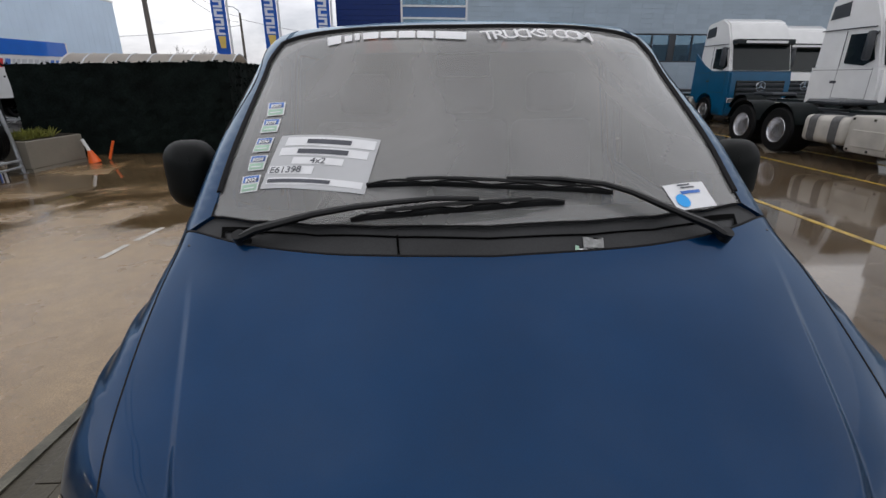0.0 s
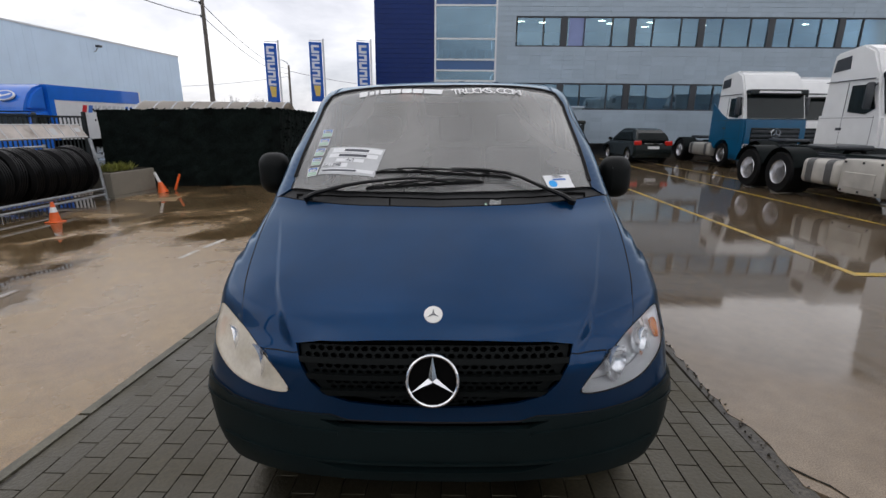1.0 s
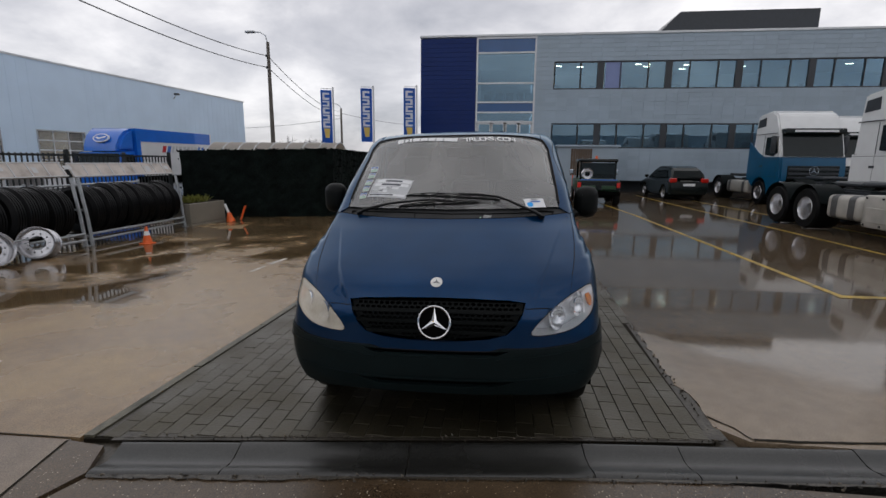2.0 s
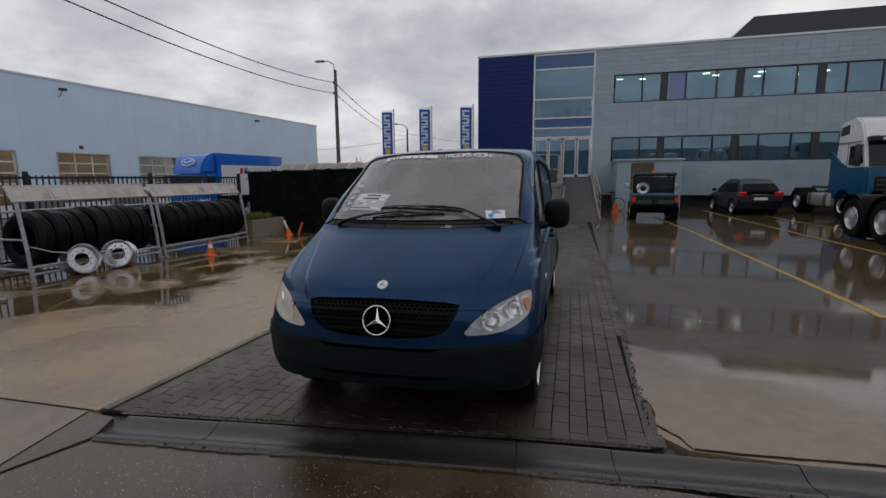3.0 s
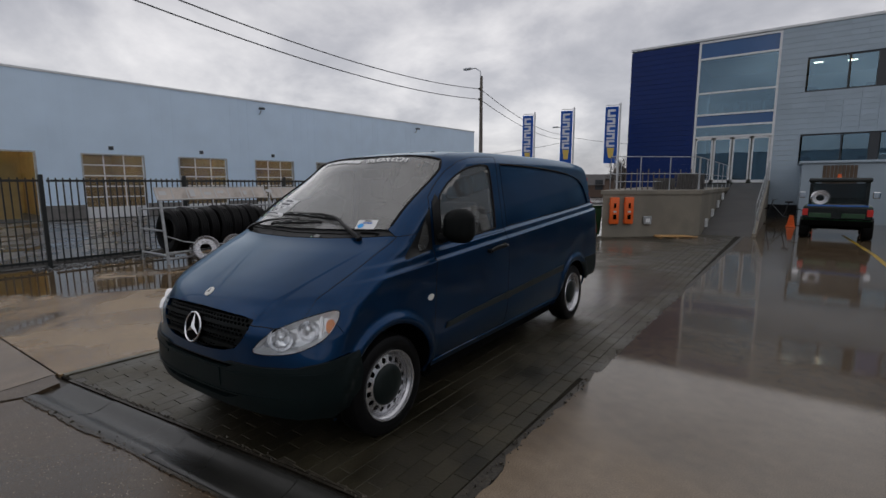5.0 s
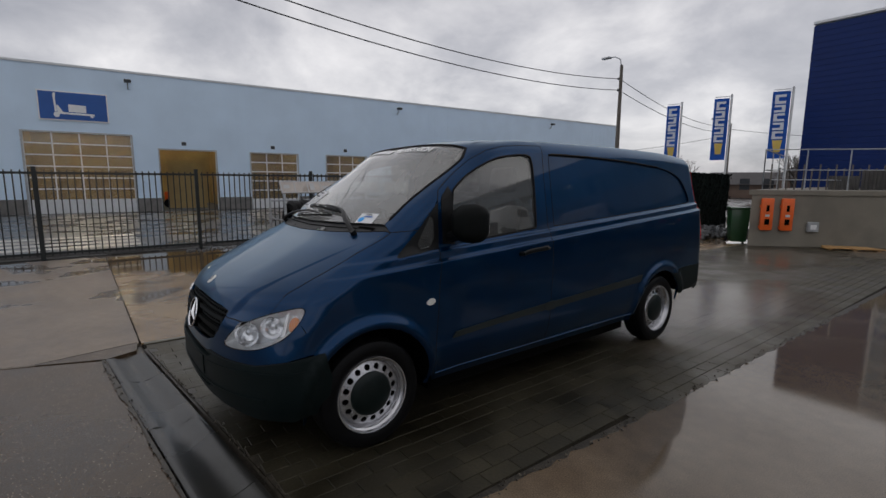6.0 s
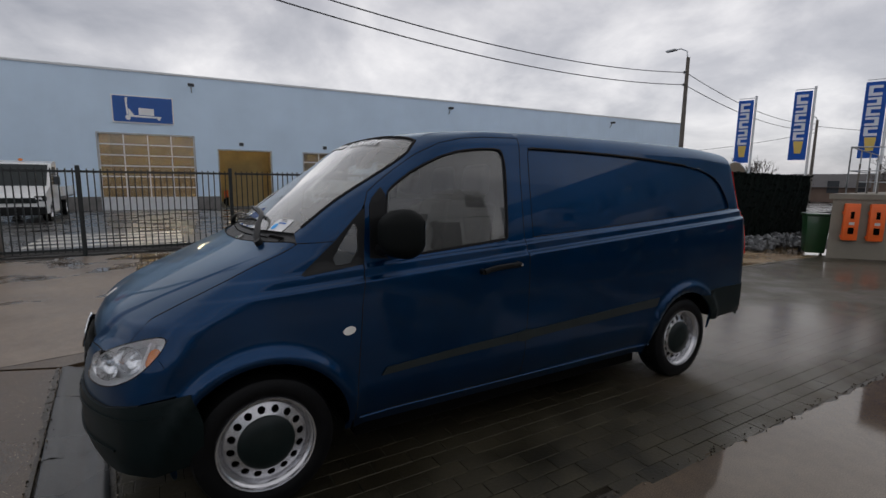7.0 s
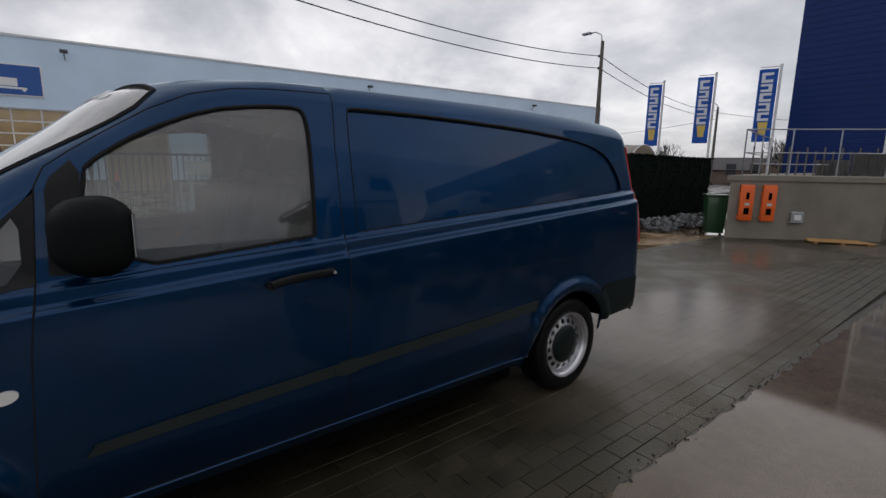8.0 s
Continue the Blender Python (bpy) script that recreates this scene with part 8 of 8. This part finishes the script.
def buggy(at, turn):
    c = thing("utility_vehicle", "dark green utility vehicle with an orange beacon", "utility vehicle", at=at, turn=turn)
    part("body", box(B(), -0.80, 0.80, -1.3, 1.4, 0.55, 1.02, 0.05, None, 2), GREENP, c)
    part("tailgate", box(B(), -0.80, 0.80, -1.36, -1.28, 0.62, 0.98, 0.02), CARBLACK, c)
    part("bumper", box(B(), -0.82, 0.82, -1.45, -1.28, 0.42, 0.58, 0.02), VOID, c)
    cab = part("cab_frame", box(box(box(box(B(), -0.70, -0.62, -0.9, -0.82, 1.0, 1.72), 0.62, 0.70, -0.9, -0.82, 1.0, 1.72), -0.70, -0.62, 0.6, 0.68, 1.0, 1.72), 0.62, 0.70, 0.6, 0.68, 1.0, 1.72), CARBLACK, c)
    part("roof", box(B(), -0.74, 0.74, -0.98, 0.78, 1.70, 1.84, 0.05, None, 2), CARBLACK, c)
    ob = part("rear_window", box(B(), -0.62, 0.62, -0.88, -0.86, 1.06, 1.68), DARKGLASS, c, smooth=None)
    part("spare_wheel", lathe(B(), [(0.10, 0.05), (0.20, 0.06), (0.24, 0.0), (0.20, -0.06), (0.1, -0.05)], pose(-0.42, -1.02, 1.24, 0, 0, 90), 24), STEEL, c)
    for s in (1, -1):
        part("tail_lamp", box(B(), s * 0.74 - 0.07, s * 0.74 + 0.07, -1.38, -1.30, 0.72, 0.92, 0.01), REDLAMP, c)
        part("green_panel", box(B(), s * 0.38 - 0.26, s * 0.38 + 0.26, -1.375, -1.35, 0.66, 0.80, 0.01), GREENP, c)
        road_wheel(c, s * 0.86, -0.85, 0.34, 0.26, s, 0.5)
        road_wheel(c, s * 0.86, 0.95, 0.34, 0.26, s, 0.5)
        part("mirror", box(B(), s * 0.92 - 0.09, s * 0.92 + 0.09, 0.5, 0.56, 1.2, 1.4, 0.02), CHROME, c)
    part("blue_trim", box(B(), -0.7, 0.7, -1.33, -1.25, 1.0, 1.04), BLUEINK, c)
    part("beacon", rod(B(), (-0.02, -0.3, 1.84), (-0.02, -0.3, 1.96), 0.06, 0.045, 14), ORANGE, c)
    part("underside", box(B(), -0.6, 0.6, -1.0, 1.2, 0.3, 0.56), VOID, c)
    return c


buggy((4.45, 18.4, -0.09), -4)
# bicycle and fire post by the porch
bk = thing("bicycle", "dark bicycle leaning by the porch", "bicycle", at=(3.05, 22.6, -0.11), turn=70, lean=0)
for y in (-0.52, 0.52):
    part("wheel", lathe(B(), [(0.33 + 0.016 * math.cos(a), 0.016 * math.sin(a)) for a in np.linspace(0, 6.283, 7)], pose(0, y, 0.345), 26), TYRE, bk)
part("frame", tube(tube(tube(B(), [(0, 0.52, 0.345), (0, 0.38, 0.95), (0, 0.36, 1.02)], 0.02), [(0, 0.40, 0.85), (0, -0.05, 0.35), (0, -0.52, 0.345)], 0.02), [(0, -0.05, 0.35), (0, -0.2, 0.92)], 0.02), FRAMED, bk)
part("handlebar", tube(B(), [(-0.28, 0.30, 1.06), (0, 0.37, 1.02), (0.28, 0.30, 1.06)], 0.014), FRAMED, bk)
part("saddle", box(B(), -0.08, 0.08, -0.34, -0.08, 0.92, 0.98, 0.02), BLACK, bk)
sig = thing("warning_stand", "orange warning stand with a narrow post", "sign stand", at=(3.35, 21.5, -0.11))
part("foot", box(B(), -0.16, 0.16, -0.12, 0.12, 0, 0.08, 0.02), ORANGE, sig)
part("panel", prism(B(), [(-0.13, 0.08), (0.13, 0.08), (0.06, 0.48), (-0.06, 0.48)], -0.03, 0.03, "y"), ORANGE, sig)
part("post", rod(B(), (0.65, 0, 0), (0.65, 0, 1.1), 0.03), ORANGE, sig)
part("post_foot", box(B(), 0.5, 0.8, -0.12, 0.12, 0, 0.05), FRAMED, sig)

# lorry in the street
lr = thing("box_lorry", "bright blue box lorry with white sides in the street", "lorry", at=(-17.7, 17.7, -0.2), turn=-3)
bm = prism(B(), [(0.0, 0.5), (0.0, 1.50), (0.12, 2.05), (1.0, 2.12), (1.0, 0.5)], -1.12, 1.12, "x")
bmesh.ops.bevel(bm, geom=[ed for ed in bm.edges if abs(ed.verts[0].co.x - ed.verts[1].co.x) < 0.1], offset=0.08, segments=3, affect="EDGES")
part("cab", bm, LORRYBLUE, lr)
# wind deflector that swells from the cab roof to the box
bm = prism(B(), [(0.12, 2.10), (0.20, 2.42), (0.38, 2.78), (0.62, 3.02), (0.90, 3.14), (1.0, 3.15), (1.0, 2.10)], -1.10, 1.10, "x")
for v in bm.verts:
    v.co.x *= 0.84 + 0.16 * min(1.0, v.co.y / 0.9)
bmesh.ops.bevel(bm, geom=[ed for ed in bm.edges if min(ed.verts[0].co.z, ed.verts[1].co.z) > 2.0 and abs(ed.verts[0].co.x - ed.verts[1].co.x) < 0.2], offset=0.12, segments=4, affect="EDGES")
deflector = part("wind_deflector", bm, LORRYBLUE, lr)
part("windscreen", prism(B(), [(-0.012, 1.40), (0.10, 1.98), (0.06, 2.0), (-0.045, 1.42)], -1.02, 1.02, "x"), CARBLACK, lr, smooth=None)
part("side_window", prism(B(), [(0.30, 1.45), (0.34, 1.96), (0.88, 1.96), (0.88, 1.40)], 1.118, 1.13, "x"), CARBLACK, lr, smooth=None)
tilt_ = pose(0.05, 0.262, 2.68, -29, 0, 0)
oval = [(0.42 * math.cos(a), 0.22 * math.sin(a)) for a in np.linspace(0, 6.283, 29)[:-1]]
badge_ = part("badge", prism(B(), oval, -0.045, 0.02, "y", tilt_), WHITE, deflector, "white oval ring with a white stroke")
part("badge_field", prism(B(), [(0.86 * u_, 0.80 * v_) for u_, v_ in oval], -0.052, 0.0, "y", tilt_), LORRYBLUE, badge_, smooth=None)
part("badge_stroke", prism(B(), [(-0.26, 0.0), (-0.10, -0.08), (0.26, 0.03), (0.26, 0.09), (-0.08, 0.0), (-0.22, 0.06)], -0.058, 0.0, "y", tilt_), WHITE, badge_, smooth=None)
part("box_body", box(B(), -1.15, 1.15, 1.04, 6.4, 0.95, 3.12), TRUCKWHITE, lr, smooth=None)
part("blue_band", box(B(), -1.17, 1.17, 1.02, 6.42, 2.58, 3.16), LORRYBLUE, lr, smooth=None)
part("front_band", box(B(), -1.172, 1.172, 1.01, 1.26, 0.95, 3.165), LORRYBLUE, lr, smooth=None)
part("corner_post", box(B(), -1.175, 1.175, 6.34, 6.43, 0.95, 3.17), WHITE, lr, smooth=None)
rnd = random.Random(2)
yy = 2.6
for k in range(11):
    w = rnd.uniform(0.12, 0.24)
    part("print_bar", prism(B(), [(yy, 2.10), (yy + w, 2.10), (yy + w + 0.10, 2.42), (yy + 0.10, 2.42)], 1.152, 1.158, "x"), REDSIGN if k == 0 else BLUEINK if k in (1, 9, 10) else CARD, lr, smooth=None)
    yy += w + 0.10
for s in (1, -1):
    for y in (0.75, 5.0):
        road_wheel(lr, s * 1.10, y, 0.42, 0.3, s, 0.56)
    mir_ = part("mirror", box(B(), s * 1.3 - 0.08, s * 1.3 + 0.08, 0.0, 0.12, 1.5, 2.05, 0.03), FRAMED, lr)
    part("arm", rod(B(), (s * 1.08, 0.12, 1.98), (s * 1.28, 0.08, 1.98), 0.022), FRAMED, mir_)
part("chassis", box(B(), -0.5, 0.5, 0.5, 6.3, 0.55, 0.95), VOID, lr)

# white flatbed van behind the fence
fb = thing("flatbed_truck", "white flatbed van parked in front of the hall", "truck", at=(-19.5, -4.1, -0.21), turn=-90)
bm = prism(B(), [(0.0, 0.35), (0.02, 0.95), (-0.1, 1.12), (-0.85, 1.35), (-1.55, 2.25), (-2.1, 2.35), (-2.5, 2.32), (-2.5, 0.35), (-1.45, 0.35)] + [(-0.98 + 0.42 * math.cos(radians(a)), 0.36 + 0.42 * math.sin(radians(a))) for a in range(165, 14, -25)] + [(-0.5, 0.35)], -0.98, 0.98, "x")
part("cab", bm, TRUCKWHITE, fb)
part("windscreen", prism(B(), [(-0.88, 1.38), (-1.50, 2.18), (-1.48, 2.20), (-0.85, 1.40)], -0.88, 0.88, "x"), WINDARK, fb, smooth=None)
part("grille", box(B(), -0.7, 0.7, 0.0, 0.04, 0.75, 0.95), CARBLACK, fb)
part("bumper", box(B(), -0.97, 0.97, -0.05, 0.07, 0.30, 0.62, 0.04), BLACK, fb)
for s in (1, -1):
    head = part("headlamp", box(B(), s * 0.80 - 0.19, s * 0.80 + 0.17, -0.10, 0.035, 0.80, 1.02, 0.04), CARBLACK, fb)
    part("lens", box(B(), s * 0.78 - 0.11, s * 0.78 + 0.13, -0.02, 0.048, 0.85, 0.97, 0.03), REFLECT, head)
    part("side_window", prism(B(), [(-1.15, 1.42), (-1.60, 2.12), (-2.2, 2.12), (-2.2, 1.42)], s * 0.982, s * 0.99, "x"), CARBLACK, fb, smooth=None)
    part("mirror", box(B(), s * 1.16 - 0.10, s * 1.16 + 0.10, -1.3, -1.15, 1.42, 1.75, 0.03), FRAMED, fb)
    road_wheel(fb, s * 0.95, -0.98, 0.36, 0.24, s, 0.58)
    road_wheel(fb, s * 0.95, -4.4, 0.36, 0.24, s, 0.58)
    part("side_board", box(B(), s * 1.02 - 0.02, s * 1.02 + 0.02, -6.2, -2.65, 0.92, 1.32), TRUCKWHITE, fb)
part("deck", box(B(), -1.02, 1.02, -6.2, -2.65, 0.85, 0.92), FRAMED, fb)
part("beacon_bar", box(B(), -0.07, 0.07, -1.95, -1.82, 2.33, 2.43, 0.03), AMBER, fb)
part("chassis", box(B(), -0.5, 0.5, -6.0, -0.4, 0.4, 0.85), VOID, fb)

# ---------- poles, banners, cables, distance ----------
lp = thing("street_lamp", "tall dark street lamp pole carrying cables", "street lamp", at=(-13.35, 26.0, -0.3))
part("pole", rod(B(), (0, 0, 0), (0, 0, 8.7), 0.15, 0.09, 12), POLEW, lp)
part("arm", tube(B(), [(0, 0, 8.5), (-0.1, 0, 9.05), (-0.45, 0, 9.25), (-0.9, 0, 9.28)], 0.035), GALV, lp)
part("lamp_head", box(B(), -1.35, -0.75, -0.14, 0.14, 9.22, 9.34, 0.05, None, 2), GALV, lp)
for z in (7.84, 7.19):
    part("insulator", rod(B(), (-0.07, -0.14, z), (-0.07, -0.14, z + 0.14), 0.045), FRAMED, lp)
    part("bracket", rod(B(), (0, 0, z + 0.02), (-0.07, -0.14, z + 0.02), 0.025), GALV, lp)


def sag(a, b, d, n=24):
    a, b = Vector(a), Vector(b)
    return [a.lerp(b, k / n) - Vector((0, 0, 4 * d * (k / n) * (1 - k / n))) for k in range(n + 1)]


for a, b, d in (((-13.42, 25.9, 7.62), (-10.84, -2.5, 7.68), 0.92), ((-13.42, 25.9, 6.97), (-10.84, -2.5, 7.25), 0.88), ((-13.35, 26.1, 7.55), (-19.4, 56.8, 7.55), 0.75), ((-13.35, 26.1, 6.9), (-19.4, 56.8, 7.0), 0.7), ((-19.4, 56.8, 6.7), (-47.0, 62.0, 5.9), 0.6), ((-19.4, 56.8, 7.3), (-8.0, 80.0, 7.3), 0.5)):
    solo("overhead_cable", tube(B(), sag(a, b, d), 0.022, 5), FRAMED, "thin black overhead cable between poles", "cable", group="overhead cables")


def banner(x, y, zt, w, turn):
    r = thing("banner_flag", "tall blue advertising banner on a pale mast", "banner", group="banners", at=(x, y, -0.3), turn=turn)
    part("mast", rod(B(), (0, 0, 0), (0, 0, zt + 0.45), 0.05, seg=12), FRAMEW, r)
    part("arm", rod(B(), (0.04, 0, zt + 0.36), (-w - 0.05, 0, zt + 0.36), 0.018), FRAMEW, r)
    bm = B()
    n, rows_ = 5, 10
    gv = [[bm.verts.new((-0.08 - w * i / n, 0.02 * math.sin(i * 1.3 + k * 0.4), zt + 0.28 - 2.95 * k / rows_)) for i in range(n + 1)] for k in range(rows_ + 1)]
    for k in range(rows_):
        for i in range(n):
            bm.faces.new((gv[k][i], gv[k][i + 1], gv[k + 1][i + 1], gv[k + 1][i]))
    bmesh.ops.solidify(bm, geom=bm.faces[:], thickness=0.004)
    cl = part("cloth", bm, BANNER, r)
    z = zt + 0.16
    xl, xr = -0.08 - w * 0.84, -0.08 - w * 0.22
    for k, h in enumerate((0.46, 0.36, 0.40, 0.38, 0.40)):
        bm = B()
        box(bm, xl, xr, -0.036, -0.030, z - h * 0.30, z - h * 0.06)
        box(bm, xl, xr, -0.036, -0.030, z - h * 0.92, z - h * 0.66)
        if k in (0, 2, 4):
            box(bm, xl, xl + w * 0.2, -0.0355, -0.0305, z - h * 0.7, z - h * 0.28)
        else:
            box(bm, xr - w * 0.2, xr, -0.0355, -0.0305, z - h * 0.7, z - h * 0.28)
        part("print_bar", bm, BANNERLOGO, cl, smooth=None)
        z -= h
    bm = prism(B(), [(-0.08 - w * 0.78, z - 0.02), (-0.08 - w * 0.22, z - 0.02), (-0.08 - w * 0.30, z - 0.55), (-0.08 - w * 0.66, z - 0.55)], -0.036, -0.030, "y")
    part("print_mark", bm, BANNERGOLD, cl, smooth=None)
    return r


banner(-9.18, 25.2, 5.55, 0.62, 18)
banner(-6.80, 25.2, 5.62, 0.64, 18)
banner(-4.30, 25.2, 5.62, 0.66, 18)
# shelter roof beyond the hedge
sh = thing("shelter", "cream curved shelter roof beyond the hedge", "shelter", at=(0, 0, 0))
bm = B()
n = 10
for k in range(8):
    bm = B()
    x0 = -13.3 + k * 0.78
    rows_ = []
    for xx in (x0 + 0.03, x0 + 0.75):
        rows_.append([bm.verts.new((xx, 18.4 + 3.2 * i / n, 1.15 + 1.25 * math.sin(math.pi * (0.04 + 0.92 * i / n)))) for i in range(n + 1)])
    for i in range(n):
        bm.faces.new((rows_[0][i], rows_[1][i], rows_[1][i + 1], rows_[0][i + 1]))
    bmesh.ops.solidify(bm, geom=bm.faces[:], thickness=0.03)
    part("roof_sheet", bm, CANVAS, sh)
for k in range(9):
    x0 = -13.3 + k * 0.78
    part("rib", tube(B(), [(x0, 18.4 + 3.2 * i / n, 1.16 + 1.25 * math.sin(math.pi * (0.04 + 0.92 * i / n))) for i in range(n + 1)], 0.025), FRAMEW, sh)
for x in (-13.2, -10.2, -7.2):
    for y in (18.45, 21.55):
        part("post", rod(B(), (x, y, -0.3), (x, y, 1.35), 0.04), FRAMEW, sh)


def bare_tree(x, y, h, seed):
    rnd = random.Random(seed)
    bm = B()

    def limb(p, d, ln, r, depth):
        q = p + d * ln
        mid = p.lerp(q, 0.5) + Vector((rnd.uniform(-1, 1), rnd.uniform(-1, 1), 0)) * ln * 0.06
        tube(bm, [p, mid, q], [r, r * 0.85, r * 0.65], 5 if depth < 2 else 3)
        if depth == 5:
            return
        for _ in range(3 if depth else 5):
            nd = (d + Vector((rnd.uniform(-1, 1), rnd.uniform(-1, 1), rnd.uniform(-0.1, 0.7))) * 0.75).normalized()
            limb(p.lerp(q, rnd.uniform(0.55, 1.0)), nd, ln * rnd.uniform(0.55, 0.8), r * 0.55, depth + 1)
    limb(Vector((0, 0, 0)), Vector((0, 0, 1)), h * 0.3, h * 0.022, 0)
    t = thing("bare_tree", "leafless winter tree far behind the yard", "tree", group="bare trees", at=(x, y, -0.3))
    part("branches", bm, BARK, t)
    return t


bare_tree(-18.6, 45, 6.0, 1)
bare_tree(-22.5, 50, 6.2, 2)
bare_tree(-9.3, 45, 6.0, 3)
bare_tree(-11.5, 52, 6.0, 5)
for x, y, w, d, h, rt in ((-20.5, 66, 8, 8, 1.6, 12), (-11.0, 64, 8, 9, 2.4, -8), (10, 80, 20, 10, 5, 0)):
    hs_ = thing("house", "low brick house with a dark roof far off", "house", group="far houses", at=(x, y, -0.3), turn=rt)
    part("wall", box(B(), -w / 2, w / 2, -d / 2, d / 2, 0, h), HOUSEM, hs_)
    part("roof", prism(B(), [(-d / 2 - 0.3, h), (d / 2 + 0.3, h), (0, h + 1.5)], -w / 2 - 0.2, w / 2 + 0.2, "x"), ROOFT, hs_, smooth=None)
    for k in range(3):
        part("window", box(B(), -w / 2 + w * (k + 0.6) / 3.4, -w / 2 + w * (k + 0.6) / 3.4 + 1.0, -d / 2 - 0.03, -d / 2 + 0.02, 1.0, 2.3), FRAMED, hs_)
# plain walls added behind the camera, out of sight, that close the yard
part_wall = thing("far_wall", "unseen plain grey walls added to close the yard behind the viewer", "building", kind="structure")
part("wall", box(B(), -30, 45, -42, -36, -0.2, 6.5), GREYCLAD, part_wall)
part("wall", box(B(), 46, 52, -40, 60, -0.2, 7.0), GREYCLAD, part_wall)
lp2 = thing("street_lamp", "dark street lamp pole far off carrying cables", "street lamp", at=(-19.4, 56.8, -0.3))
part("pole", rod(B(), (0, 0, 0), (0, 0, 8.2), 0.17, 0.11, 10), POLEW, lp2)
part("arm", tube(B(), [(0, 0, 8.1), (-0.12, 0, 8.45), (-0.6, 0, 8.75), (-1.3, 0, 8.85)], 0.045), GALV, lp2)
part("lamp_head", box(B(), -2.0, -1.25, -0.15, 0.15, 8.78, 8.95, 0.05, None, 2), GALV, lp2)

# ---------- pavers ----------
paving = thing("paving", "wet grey-brown concrete pavers laid in running bond", "paving", kind="structure")
PW, PL = 0.114, 0.224


def paver_bm(bm, w, l, x=0.0, y=0.0, z=0.0, tx=0.0, ty=0.0):
    c = 0.0012
    lo = [bm.verts.new((x + a * w / 2, y + b * l / 2, z - 0.05)) for a, b in ((-1, -1), (1, -1), (1, 1), (-1, 1))]
    md = [bm.verts.new((x + a * w / 2, y + b * l / 2, z - c + a * tx + b * ty)) for a, b in ((-1, -1), (1, -1), (1, 1), (-1, 1))]
    hi = [bm.verts.new((x + a * (w / 2 - c), y + b * (l / 2 - c), z + a * tx + b * ty)) for a, b in ((-1, -1), (1, -1), (1, 1), (-1, 1))]
    for a, b in ((lo, md), (md, hi)):
        for k in range(4):
            bm.faces.new((a[k], a[(k + 1) % 4], b[(k + 1) % 4], b[k]))
    bm.faces.new(hi)


shared = []
for k in range(6):
    bm = B()
    rk = random.Random(k)
    paver_bm(bm, PW - 0.006, PL - 0.006, 0, 0, 0, rk.uniform(-0.0007, 0.0007), rk.uniform(-0.0007, 0.0007))
    me = mesh_of(bm, "paver")
    me.materials.append(PAVER)
    shared.append(me)
rnd = random.Random(5)
rest = B()
near = 0
cells = []
for i in range(33):
    x = -1.86 + PW * (i + 0.5)
    for j in range(78):
        y = 0.30 + PL * (j + 0.5 * (i % 2))
        lo_y = 0.22 + 0.101 * (x + 1.96) + PL / 2 - 0.02
        left = -1.84 + (0.0425 * min(y, 3) + 0.01 * max(0, y - 3))
        right = 1.80 + 0.017 * y
        if y > 17.0 or x < left - 0.10 or x > right:
            continue
        if x < left:
            wall_ = left - 0.075
            wd = x + PW / 2 - wall_
            if wd > 0.03 and y > lo_y:
                paver_bm(rest, wd - 0.006, PL - 0.006, wall_ + wd / 2, y, float(lie(x, y)) - 0.002)
            continue
        if y < lo_y:
            front = lo_y - PL / 2 + 0.012
            ln = y + PL / 2 - front
            if ln > 0.05:
                paver_bm(rest, PW - 0.005, ln - 0.005, x, front + ln / 2, float(lie(x, y)))
            continue
        cells.append((x, y))
    # the strip widens towards the back
for x, y in cells:
    z = float(lie(x, y)) + rnd.uniform(-0.001, 0.001)
    open_front = (y < 1.35 and (x < -0.75 or x > 1.05)) or y < 0.75 or (x > 1.05 and y < 2.6)
    if open_front and near < 300:
        near += 1
        piece("paver", shared[rnd.randrange(6)], paving, pose(x, y, z, 0, 0, rnd.uniform(-0.6, 0.6)))
    else:
        paver_bm(rest, PW - 0.005, PL - 0.005, x + rnd.uniform(-0.001, 0.001), y + rnd.uniform(-0.001, 0.001), z, rnd.uniform(-0.0007, 0.0007), rnd.uniform(-0.0007, 0.0007))
ob = part("pavers_beyond", rest, PAVER, paving, smooth=None)
tagged(ob, kind="stuff")
